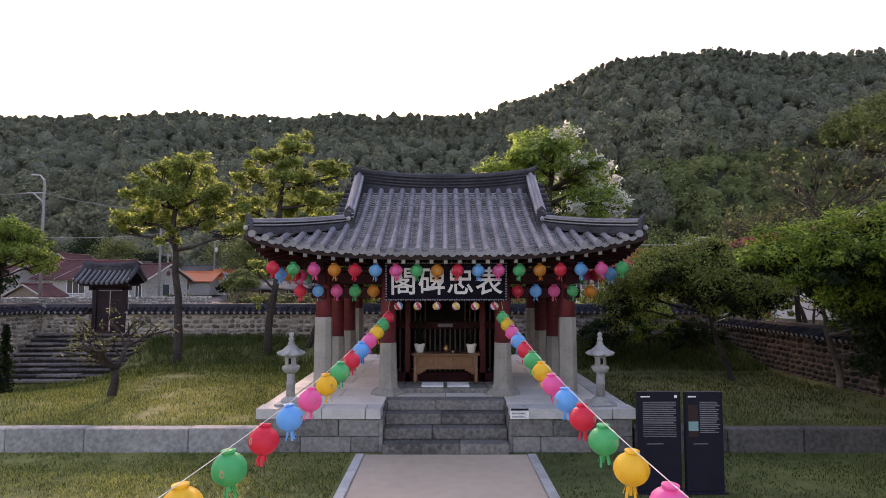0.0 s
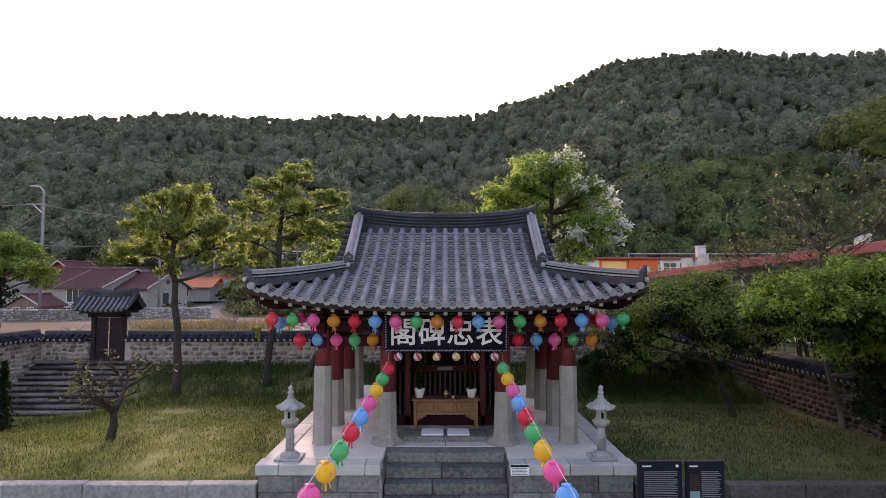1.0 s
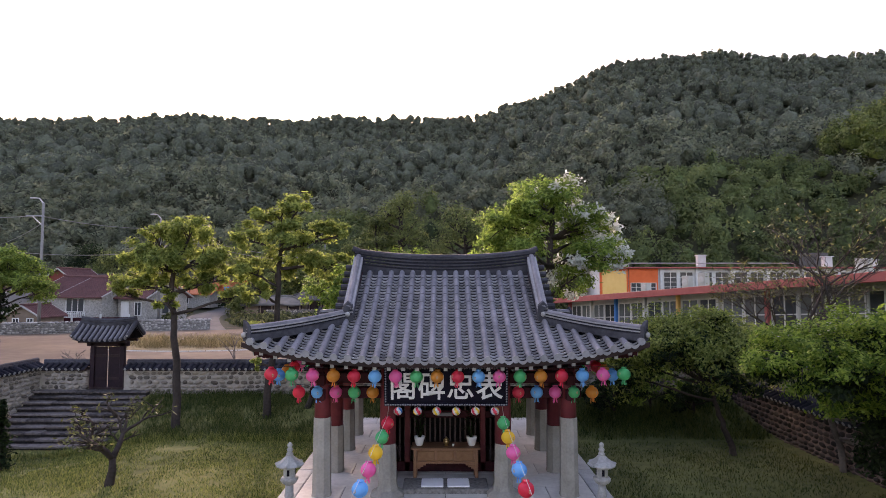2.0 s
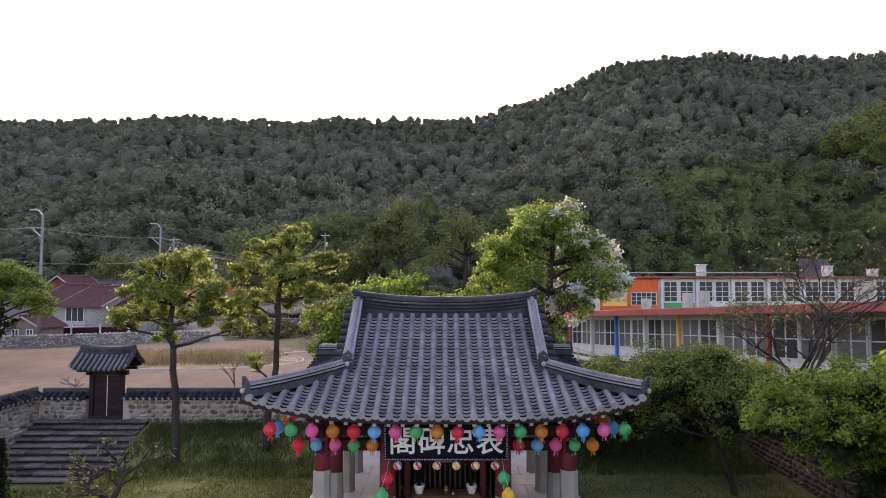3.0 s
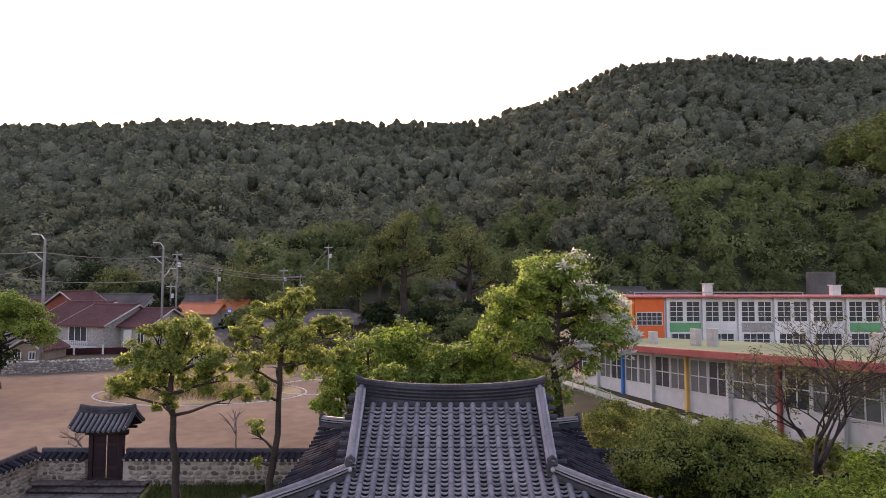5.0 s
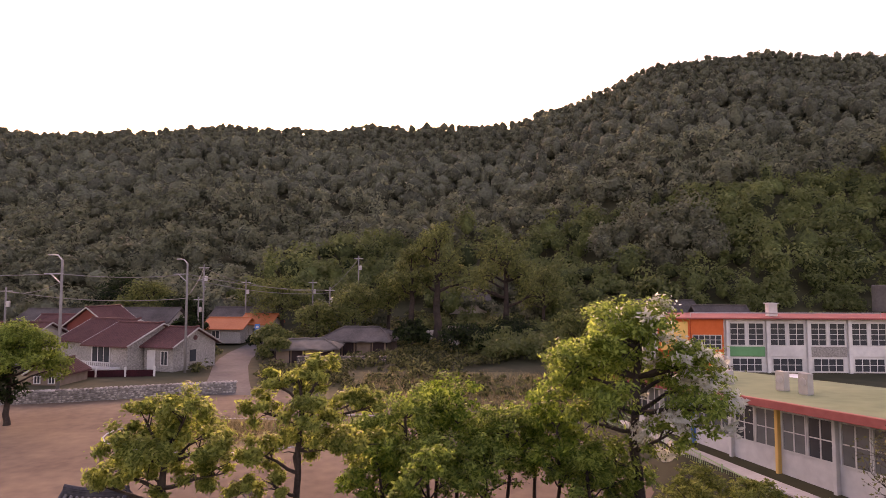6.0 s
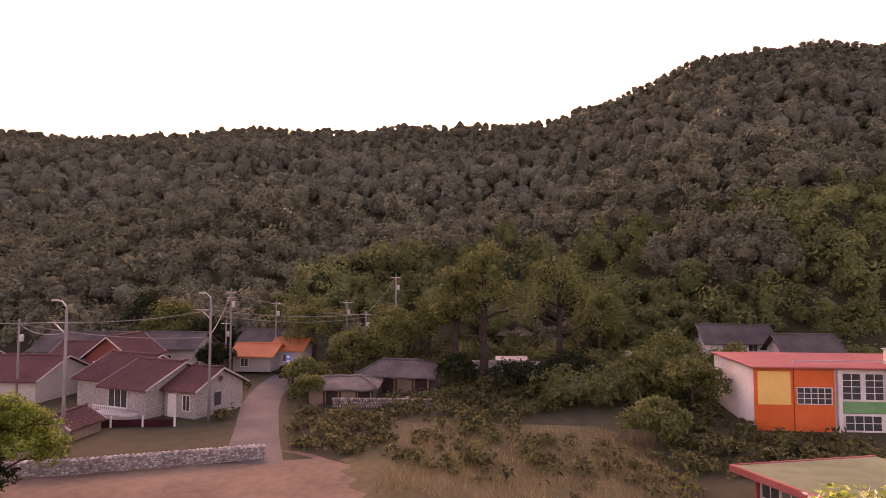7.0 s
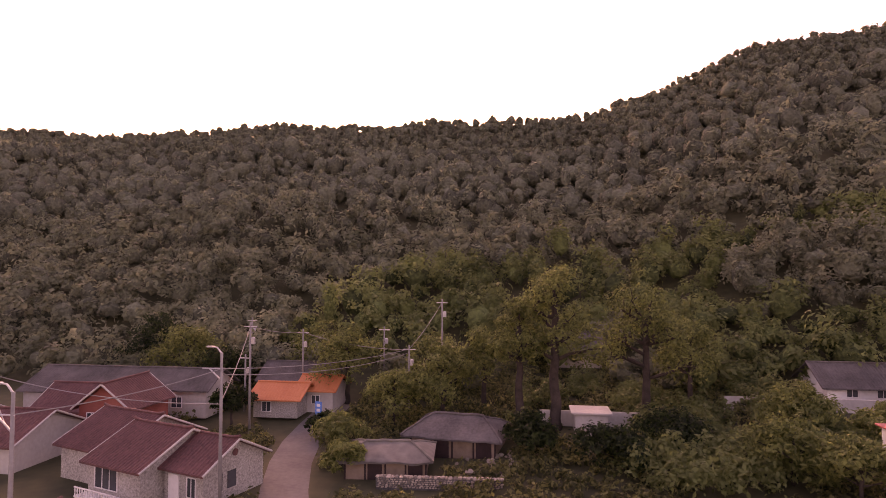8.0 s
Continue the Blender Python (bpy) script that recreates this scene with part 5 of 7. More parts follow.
def tree(name, label, base, trunk, blobs, mat, count, size, bark=None, group="", limbs=True, radius=0.13, flowers=0, clumps=26, twigs=5, inner=0, shade=()):
    """trunk: waypoints above the base; blobs: the clumps of the crown, all relative to the base."""
    t = thing(name, label, "tree", pose(*base), group)
    bark = bark or M_BARK
    g = Geo()
    pts = [Vector((0, 0, -0.25))] + [Vector(p) for p in trunk]
    n = len(pts)
    fine = []
    for i in range(n - 1):
        for k in range(3):
            p = pts[i].lerp(pts[i + 1], k / 3)
            fine.append(p + Vector((RNG.uniform(-1, 1), RNG.uniform(-1, 1), 0)) * radius * 0.25)
    fine.append(pts[-1])
    m = len(fine)
    g.tube(fine, [radius * (1.35 if i == 0 else 1.0 - 0.55 * i / m) for i in range(m)], 9)
    trunk_ob = part("trunk", g, bark, t, smooth=True)
    if limbs:
        for bx, by, bz, r, flat in blobs:
            h = Geo()
            tip = Vector((bx, by, bz))
            start = min(fine[m // 3:], key=lambda p: (p - tip).length + 0.7 * abs(p.z - (bz - r * 0.9)))
            mid = start.lerp(tip, 0.5) + Vector((RNG.uniform(-1, 1), RNG.uniform(-1, 1), RNG.uniform(-0.3, 0.5))) * r * 0.22
            r0 = radius * 0.42
            h.tube([start, start.lerp(mid, 0.5) + Vector((0, 0, -0.04)), mid, mid.lerp(tip, 0.6), tip], [r0, r0 * 0.85, r0 * 0.7, r0 * 0.5, r0 * 0.25], 6)
            for k in range(twigs):
                e = tip + Vector((RNG.gauss(0, 1), RNG.gauss(0, 1), RNG.gauss(0.2, 0.8))).normalized() * r * RNG.uniform(0.6, 1.0)
                q = mid.lerp(tip, RNG.uniform(0.0, 1.0))
                h.tube([q, q.lerp(e, 0.5) + Vector((0, 0, 0.06 * r)), e], [r0 * 0.35, r0 * 0.25, r0 * 0.08], 4)
            part("limb", h, bark, trunk_ob, smooth=True)
    if count:
        v, f = crown_leaves(blobs, count, size, clumps)
        part("crown", raw_mesh("crown", v, f, mat), mat, t)
    # near-black leaves inside and below the crown put its shade into colour
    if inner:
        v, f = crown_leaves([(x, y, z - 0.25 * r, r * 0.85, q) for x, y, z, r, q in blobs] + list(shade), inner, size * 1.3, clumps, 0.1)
        part("inner_foliage", raw_mesh("inner_foliage", v, f, M_LEAF_DARK), M_LEAF_DARK, t, "inner leaves coloured near-black for crown shade")
    if flowers:
        v, f = crown_leaves([b for b in blobs if b[0] > -0.3], flowers, size * 1.15, 9, 0.95)
        part("blossom", raw_mesh("blossom", v, f, M_BLOSSOM), M_BLOSSOM, t, "white blossom")
    return t


def scatter_blobs(seed, n, cx, cy, cz, wx, wy, wz, r0, r1, flat=0.75):
    r = random.Random(seed)
    out = []
    for k in range(n):
        a = 2.4 * k + r.uniform(-0.4, 0.4)
        q = math.sqrt((k + 0.5) / n)
        z = cz + wz * (0.9 - 1.5 * q * q + r.uniform(-0.35, 0.35))
        out.append((cx + wx * q * math.cos(a), cy + wy * q * math.sin(a), z, r.uniform(r0, r1), flat))
    return out


z0 = ground_height(-8.3, 18.7)
tree("persimmon_tree", "tree with a forked trunk and olive-green spring leaves on the bank", (-8.3, 18.7, z0), [(0.0, 0, 0.9), (-0.1, 0.1, 2.0), (-0.16, 0, 3.2), (-0.3, 0, 4.2), (-0.2, 0, 5.2)],
     [(-1.55, 0.1, 4.5, 0.6, 0.75), (-1.2, -0.4, 5.3, 0.6, 0.8), (-0.85, 0.2, 5.85, 0.55, 0.85), (-0.2, 0.3, 6.05, 0.7, 0.85), (0.45, -0.3, 6.1, 0.6, 0.9), (0.3, 0.4, 5.3, 0.75, 0.8), (-0.4, -0.3, 5.1, 0.7, 0.8), (-0.8, 0.3, 4.45, 0.6, 0.75), (0.95, -0.3, 5.2, 0.6, 0.9), (1.3, 0, 4.6, 0.55, 0.9), (1.75, 0.2, 4.1, 0.45, 0.8), (0.5, 0.2, 4.4, 0.5, 0.9), (-1.95, 0.3, 4.1, 0.4, 0.7), (-0.3, -0.4, 3.9, 0.4, 1.0)],
     M_LEAF_OLIVE, 21000, 0.05, radius=0.14)
z0 = ground_height(-5.7, 19.4)
tree("persimmon_tree", "tall tree with twin trunks and olive-green leaves behind the pavilion", (-5.7, 19.4, z0), [(0.05, 0, 1.2), (0.25, 0, 2.6), (0.3, 0, 4.2), (0.4, 0, 6.0)],
     [(-0.75, 0, 4.7, 0.6, 1.0), (-0.65, 0.1, 5.7, 0.55, 1.1), (-0.45, 0, 6.5, 0.42, 1.2), (0.2, 0.3, 6.5, 0.55, 1.05), (0.9, 0, 6.75, 0.55, 1.0), (0.65, -0.4, 5.7, 0.7, 0.9), (1.55, 0.2, 5.9, 0.6, 0.95), (1.3, 0, 4.9, 0.6, 0.9), (2.1, 0, 4.9, 0.5, 0.9), (2.35, 0.2, 5.9, 0.4, 1.0), (0.2, 0.4, 4.8, 0.6, 0.9), (-0.2, -0.4, 4.0, 0.45, 1.0), (-0.4, 0, 2.6, 0.36, 1.2), (-0.45, 0.1, 1.7, 0.22, 1.2)],
     M_LEAF_OLIVE, 21000, 0.05, radius=0.13)
tree("young_tree", "leaning leafy tree beside the wall", (-4.6, 20.0, ground_height(-4.6, 20)), [(0.5, 0, 1.1), (1.1, 0, 2.0), (1.8, 0, 3.2)],
     [(0.9, 0, 2.0, 0.35, 0.9), (1.3, 0.1, 2.5, 0.42, 0.9), (1.7, 0, 3.0, 0.45, 0.9), (2.1, 0.2, 3.6, 0.5, 0.9), (2.6, 0.2, 4.2, 0.5, 0.9)], M_LEAF_GREEN, 4200, 0.06, radius=0.1)
tree("blossoming_tree", "large green tree with clusters of white blossom behind the wall", (4.4, 23.6, 1.3), [(0, 0, 1.6), (-0.2, 0, 3.2), (-0.1, 0, 5.0), (0, 0, 6.6)],
     scatter_blobs(5, 20, -0.15, 0, 5.6, 2.6, 2.0, 1.6, 0.65, 1.0) + [(-1.9, 0, 4.2, 0.8, 0.8), (2.5, -0.3, 4.7, 0.6, 0.7), (0.6, -0.8, 3.9, 0.8, 0.8), (-1.0, -0.3, 3.0, 0.8, 0.9), (-1.6, 0.3, 2.0, 0.8, 0.9), (-0.4, 0.2, 2.2, 0.8, 0.9), (-0.9, -0.2, 1.2, 0.7, 0.9)],
     M_LEAF_GREEN, 30000, 0.065, radius=0.2, flowers=5200)
for k, (x, y, h) in enumerate(((-3.2, 24.2, 5.3), (-1.5, 24.8, 5.6), (0.2, 24.4, 5.2), (1.8, 24.0, 5.0), (-4.4, 24.6, 4.6), (-2.3, 26.0, 5.2), (-0.6, 23.4, 4.3), (1.2, 25.6, 5.0), (2.6, 23.2, 4.0), (-3.9, 23.2, 3.6), (-2.4, 23.0, 3.9))):
    tree("garden_tree", "dense young green tree behind the wall", (x, y, 1.1), [(0, 0, 1.2), (0.1, 0, h * 0.5), (0, 0, h * 0.8)], scatter_blobs(20 + k, 9, 0, 0, h * 0.66, 1.1, 0.9, 1.2, 0.5, 0.75, 0.9), M_LEAF_BRIGHT if k % 2 else M_LEAF_GREEN, 5600, 0.06, radius=0.08, group="garden trees")
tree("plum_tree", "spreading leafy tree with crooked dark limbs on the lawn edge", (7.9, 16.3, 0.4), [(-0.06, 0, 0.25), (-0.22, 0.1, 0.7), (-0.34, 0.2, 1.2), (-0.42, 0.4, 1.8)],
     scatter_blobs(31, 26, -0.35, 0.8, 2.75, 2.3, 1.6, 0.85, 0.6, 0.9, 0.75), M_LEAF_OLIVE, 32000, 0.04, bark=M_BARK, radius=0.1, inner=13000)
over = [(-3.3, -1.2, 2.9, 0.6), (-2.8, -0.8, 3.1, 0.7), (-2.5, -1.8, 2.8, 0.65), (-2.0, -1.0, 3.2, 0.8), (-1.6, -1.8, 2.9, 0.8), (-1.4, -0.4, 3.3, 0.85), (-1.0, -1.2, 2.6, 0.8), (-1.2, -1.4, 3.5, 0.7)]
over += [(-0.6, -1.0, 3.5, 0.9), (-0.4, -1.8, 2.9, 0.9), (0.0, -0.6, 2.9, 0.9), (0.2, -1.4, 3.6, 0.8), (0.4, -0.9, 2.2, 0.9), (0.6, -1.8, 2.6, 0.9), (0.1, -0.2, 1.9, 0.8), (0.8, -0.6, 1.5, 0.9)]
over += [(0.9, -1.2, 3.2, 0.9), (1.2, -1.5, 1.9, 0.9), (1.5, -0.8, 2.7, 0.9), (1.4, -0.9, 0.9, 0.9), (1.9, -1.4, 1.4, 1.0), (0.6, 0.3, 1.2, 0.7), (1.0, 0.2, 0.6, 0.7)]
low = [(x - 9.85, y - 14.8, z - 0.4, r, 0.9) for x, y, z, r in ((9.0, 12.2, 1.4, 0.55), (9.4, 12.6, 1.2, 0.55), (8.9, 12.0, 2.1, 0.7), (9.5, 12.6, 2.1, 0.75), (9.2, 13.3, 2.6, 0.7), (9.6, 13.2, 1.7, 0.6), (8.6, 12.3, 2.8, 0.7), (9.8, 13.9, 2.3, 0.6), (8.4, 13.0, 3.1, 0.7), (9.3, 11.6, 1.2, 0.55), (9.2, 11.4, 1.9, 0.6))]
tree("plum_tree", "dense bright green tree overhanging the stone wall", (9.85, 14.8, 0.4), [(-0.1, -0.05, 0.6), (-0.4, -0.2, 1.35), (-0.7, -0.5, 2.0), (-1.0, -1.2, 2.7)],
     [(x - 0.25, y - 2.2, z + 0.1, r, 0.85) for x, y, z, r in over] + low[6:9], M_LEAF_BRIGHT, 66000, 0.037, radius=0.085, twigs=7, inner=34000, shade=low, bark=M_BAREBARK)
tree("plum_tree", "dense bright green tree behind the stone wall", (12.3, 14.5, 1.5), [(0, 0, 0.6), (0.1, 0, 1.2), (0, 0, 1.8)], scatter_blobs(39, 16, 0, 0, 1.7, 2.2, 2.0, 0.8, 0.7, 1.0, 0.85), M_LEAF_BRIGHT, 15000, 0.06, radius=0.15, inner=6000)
for k, (x, y, h) in enumerate(((6.0, 22.4, 2.0), (7.6, 23.0, 2.1), (9.2, 22.6, 1.9), (10.8, 21.0, 1.9), (11.6, 18.6, 2.2), (8.6, 25.5, 1.7), (10.2, 24.4, 1.6), (6.8, 26.5, 1.6), (11.5, 23.0, 1.6), (7.8, 28.5, 1.4), (9.6, 27.4, 1.4))):
    z0 = ground_height(x, y)
    tree("shrub", "loose yellow-green shrub behind the wall", (x, y, z0), [(0, 0, 0.5), (0.1, 0, h * 0.5)], scatter_blobs(50 + k, 9, 0, 0, h * 0.5, 0.95, 0.9, h * 0.25, 0.35, 0.6, 0.9), M_LEAF_OLIVE, 3400, 0.05, radius=0.05, group="shrubs behind the wall")
# added trees out of view; their crowns keep sky light off the lawn
for k, (x, y) in enumerate(((12.4, 10.4), (10.9, 7.0), (10.2, 3.4))):
    tree("plum_tree", "added dense green tree, out of view, that shades the lawn", (x, y, ground_height(x, y)), [(0, 0, 1.2), (0.1, 0, 2.8), (0, 0, 4.6)], scatter_blobs(160 + k, 24, 0, 0, 4.9, 2.7, 2.5, 2.2, 1.0, 1.5, 0.9), M_LEAF_BRIGHT, 15000, 0.11, radius=0.2, inner=12000)
for k, (x, y, h) in enumerate(((5.6, 19.6, 1.3), (6.9, 19.9, 1.5), (8.2, 19.6, 1.1))):
    tree("shrub", "dark low shrub at the foot of the wall", (x, y, ground_height(x, y)), [(0, 0, 0.3), (0.05, 0, h * 0.5)], scatter_blobs(150 + k, 8, 0, 0, h * 0.5, 0.9, 0.7, h * 0.25, 0.35, 0.55, 0.9), M_LEAF_DARK if k % 2 == 0 else M_LEAF_GREEN, 3000, 0.05, radius=0.05, group="shrubs at the wall")
tree("garden_tree", "bright green tree at the end of the field wall", (-29.7, 39.5, 1.1), [(0, 0, 1.2), (0.1, 0, 2.4), (0, 0, 4.0)], scatter_blobs(61, 18, 0.2, 0, 4.4, 2.6, 2.2, 1.4, 0.8, 1.15, 0.8), M_LEAF_GREEN, 22000, 0.085, radius=0.2)
tree("garden_tree", "dark evergreen tree beside the field road", (-30.6, 39.0, 1.1), [(0, 0, 1.0), (0, 0, 2.2)], scatter_blobs(63, 10, 0, 0, 2.4, 1.5, 1.3, 1.0, 0.7, 0.9, 0.9), M_LEAF_DARK, 4500, 0.1, radius=0.15)


def bare_tree(name, label, base, height, spread, seed, levels=4, radius=0.12, buds=0, bark=None, lean=(0, 0)):
    t = thing(name, label, "tree", pose(*base))
    r = random.Random(seed)
    g, stem, tips = Geo(), Geo(), []

    def grow(p, d, ln, rad, lev):
        q = [p]
        for k in range(3):
            d = (d + Vector((r.gauss(0, 0.16), r.gauss(0, 0.16), r.gauss(0.03, 0.1)))).normalized()
            q.append(q[-1] + d * ln / 3)
        (stem if lev == levels else g).tube(q, [rad, rad * 0.88, rad * 0.76, rad * 0.62], 6 if lev > 1 else 4)
        if lev == 0:
            tips.append(q[-1])
            return
        for k in range(r.choice((2, 3, 3)) if lev < levels else 4):
            a = r.uniform(0, 6.28)
            side = Vector((math.cos(a), math.sin(a), 0)) * spread
            nd = (d + side * r.uniform(0.6, 1.2)).normalized()
            at = q[-1] if k == 0 else q[r.choice((2, 3))]
            grow(at, nd, ln * r.uniform(0.62, 0.85), rad * 0.6, lev - 1)
    grow(Vector((0, 0, -0.15)), Vector((*lean, 1)).normalized(), height * 0.34, radius, levels)
    trunk_ob = part("trunk", stem, bark or M_BAREBARK, t, smooth=True)
    part("branching", g, bark or M_BAREBARK, trunk_ob, smooth=True)
    if buds:
        c = np.array([tuple(p) for p in tips])
        c = np.repeat(c, buds, 0) + NP.normal(0, 0.07, (len(c) * buds, 3))
        v, f = cards(c, np.tile([0, 0, 1.0], (len(c), 1)), np.full(len(c), 0.05))
        tagged(part("bud_growth", raw_mesh("bud_growth", v, f, M_SCRUBLEAF), M_SCRUBLEAF, t), kind="stuff")


bare_tree("pruned_tree", "small crooked bare tree with young leaf tufts on the lawn", (-7.7, 13.9, 0.4), 2.35, 1.3, 6, 4, 0.12, 5, bark=M_BARK, lean=(0.12, 0.05))
bare_tree("bare_tree", "tall bare tree with thin grey branches beyond the wall", (10.4, 17.2, 1.5), 6.6, 0.75, 9, 6, 0.085, 1, bark=M_BARK)
bare_tree("bare_tree", "bare grey tree with spreading branches beyond the wall", (12.6, 20.5, 1.5), 5.6, 0.9, 12, 6, 0.08, 2, bark=M_BARK)
bare_tree("sapling", "thin bare sapling on the sandy field", (-8.9, 25.5, 1.1), 2.4, 0.6, 15, 2, 0.04, 0)
bare_tree("sapling", "small bare sapling beside the gate", (-14.6, 24.5, 1.1), 1.9, 0.9, 17, 3, 0.05, 0)
v, f = cards(np.array([(RNG.gauss(0, 0.17) * (1 - z / 2.2), RNG.gauss(0, 0.17) * (1 - z / 2.2), z) for z in [RNG.uniform(0.05, 1.9) for _ in range(1600)]]), np.tile([0, 0, 1.0], (1600, 1)), np.full(1600, 0.05))
t = thing("conical_shrub", "dark evergreen conical shrub on the lawn", "shrub", pose(-11.9, 16.2, ground_height(-11.9, 16.2)))
part("crown", raw_mesh("crown", v, f, M_LEAF_DARK), M_LEAF_DARK, t)
part("trunk", Geo().tube([(0, 0, -0.1), (0, 0, 1.6)], [0.05, 0.02], 6), M_BARK, t)

# village and hill-foot trees
MID = [(-6.0, 83, 16.5, 4.2, 9, M_LEAF_FAR), (-9.5, 84, 13.5, 3.2, 6, M_LEAF_FAR), (3.2, 86, 13.8, 5.2, 10, M_LEAF_FAR), (-30, 92, 9.0, 4.4, 8, M_LEAF_FAR), (-17.5, 85, 8.2, 3.8, 8, M_LEAF_FAR),
       (-22.5, 84, 6.0, 3.2, 7, M_LEAF_FAR), (-53, 96, 8.5, 4.6, 8, M_LEAF_FAR), (-46, 93, 6.5, 3.6, 7, M_LEAF_DARK), (-39.5, 82, 4.6, 2.2, 5, M_LEAF_DARK), (9, 92, 9, 4.2, 8, M_LEAF_FAR), (-13.5, 90, 9.5, 3.6, 7, M_LEAF_FAR),
       (-25, 74, 3.6, 2.4, 6, M_LEAF_FAR), (-23, 69, 2.6, 1.8, 5, M_LEAF_FAR), (-28.5, 79.5, 2.6, 1.6, 4, M_LEAF_DARK), (-2, 72, 3.0, 3.4, 7, M_LEAF_DARK), (3.5, 76, 3.4, 3.2, 7, M_LEAF_DARK), (-8.5, 74, 3.4, 2.4, 6, M_LEAF_DARK), (10.5, 70, 4.5, 3.4, 7, M_LEAF_FAR),
       (8.0, 58, 3.0, 2.6, 6, M_LEAF_FAR), (13.0, 66, 4.5, 3.0, 7, M_LEAF_FAR), (-60, 100, 9, 4.6, 8, M_LEAF_DARK), (-20, 96, 8, 4.0, 8, M_LEAF_FAR), (15, 80, 5, 3.2, 7, M_LEAF_FAR), (20, 76, 4.2, 2.6, 6, M_LEAF_FAR), (-36, 100, 8, 4.2, 8, M_LEAF_FAR)]
for k, (x, y, h, w, n, mat) in enumerate(MID):
    tree("village_tree", "broad leafy tree at the foot of the hill" if h > 5 else "low rounded bush on rough ground", (x, y, ground_height(x, y) - 0.1), [(0, 0, h * 0.25), (0.1, 0, h * 0.5), (0, 0, h * 0.75)],
         scatter_blobs(80 + k, n + 5, 0, 0, h * 0.66, w * 0.8, w * 0.8, h * 0.26, w * 0.32, w * 0.45, 0.85), mat, 5200 if h > 8 else 3200, 0.16, radius=0.035 * h, group="village trees", twigs=2)


def woods(name, label, spots, mat, per, size, mass=None, subs=8, fill=1.0):
    """Many tree crowns, each a loose group of leafy boughs with gaps between them."""
    n = len(spots)
    s = np.array(spots)
    lobe = NP.normal(0, 1, (n, subs, 3))
    lobe[:, :, 2] = np.abs(lobe[:, :, 2]) * 1.1 - 0.35
    lobe /= np.linalg.norm(lobe, axis=2)[:, :, None]
    flat = np.stack([np.ones(n), np.ones(n), s[:, 4]], 1)[:, None, :]
    bough = lobe * NP.uniform(0.3, 0.8, (n, subs, 1)) * s[:, 3][:, None, None]
    wide = s[:, 3][:, None] * NP.uniform(0.28, 0.5, (n, subs))
    pick = NP.integers(0, subs, (n, per))
    d = NP.normal(0, 1, (n, per, 3))
    d /= np.linalg.norm(d, axis=2)[:, :, None]
    d[:, :, 2] = np.abs(d[:, :, 2]) - 0.5 * (NP.random((n, per)) < 0.35)
    row = np.arange(n)[:, None]
    c = bough[row, pick] + d * wide[row, pick][:, :, None] * NP.uniform(0.7, 1.25 / fill ** 0.6, (n, per, 1))
    c = (s[:, None, :3] + c * flat).reshape(-1, 3)
    v, f = cards(c, d.reshape(-1, 3) + np.array([0, 0, 0.45]), size * NP.uniform(0.5, 1.4, n * per) * np.repeat(s[:, 3], per) ** 0.5, 0.45, 1.0)
    solid(name, raw_mesh(name, v, f, mat), mat, label, "woods", kind="stuff")
    if mass is not None:
        seg, ring = 7, 4
        dirs = []
        for j in range(ring):
            t = -1.1 + 2.6 * j / (ring - 1)
            dirs += [(math.cos(t) * math.cos(6.2832 * i / seg), math.cos(t) * math.sin(6.2832 * i / seg), math.sin(t)) for i in range(seg)]
        k = len(dirs)
        dirs = np.repeat(np.array(dirs)[None], n, 0)
        pull = np.max(np.einsum("nij,nkj->nki", lobe, dirs), 2)[:, :, None]
        v = (s[:, None, :3] + dirs * flat * s[:, 3][:, None, None] * fill * (0.3 + 0.24 * pull) * NP.uniform(0.8, 1.15, (n, k, 1))).reshape(-1, 3)
        one = np.array([(j * seg + i, j * seg + (i + 1) % seg, (j + 1) * seg + (i + 1) % seg, (j + 1) * seg + i) for j in range(ring - 1) for i in range(seg)])
        f = (one[None] + k * np.arange(n)[:, None, None]).reshape(-1, 4)
        me = raw_mesh(name + "_depth", v, f, mass)
        me.polygons.foreach_set("use_smooth", [True] * len(me.polygons))
        solid(name + "_depth", me, mass, "leafy inside of the wooded slope", "woods", kind="stuff")


spots, spots2, spots3, spots4 = [], [], [], []
y = 97.0
while y < 277:
    step = 4.3 + 0.9 * (y - 97) / 180
    x = -1.08 * y + RNG.uniform(0, step)
    if y > 225:
        step *= 0.62
    while x < 0.84 * y:
        px, py = x + RNG.uniform(-1.3, 1.3), y + RNG.uniform(-1.5, 1.5)
        r = (1.9 + 2.4 * RNG.random() ** 1.6) * (1.0 if y < 225 else 0.55)
        zz = ground_height(px, py)
        clear = y < 108 and (-48 < px < 2) and RNG.random() < 0.75
        if not clear and not (52 < px < 61 and y < 98):
            light = noise.noise((px * 0.03, py * 0.03, 2.0)) + (0.45 if y < 150 and px > 8 else 0)
            tall = RNG.uniform(1.8, 2.5) if RNG.random() < 0.05 and y < 200 else RNG.uniform(0.85, 1.35)
            spot = (px, py, zz + r * 0.75 * max(1.0, tall * 0.8), r if tall < 1.5 else r * 0.6, tall)
            if 88 < px < 130 and y < 140:
                spots4.append((px, py, zz + r, r * 1.25, RNG.uniform(0.9, 1.3)))
            elif y < 132 and -70 < px < 85:
                (spots3 if light > 0.1 else spots2).append(spot)
            else:
                spots.append(spot)
        x += step
    y += step * 0.86
woods("hill_woods", "dense mixed woodland in spring leaf covering the hill", [q for q in spots if q[1] < 165], M_WOODS, 150, 0.27, M_CROWN)
woods("ridge_woods", "distant mixed woodland along the upper slope and ridge", [q for q in spots if q[1] >= 165], M_WOODS, 80, 0.31, M_CROWN, fill=1.5)
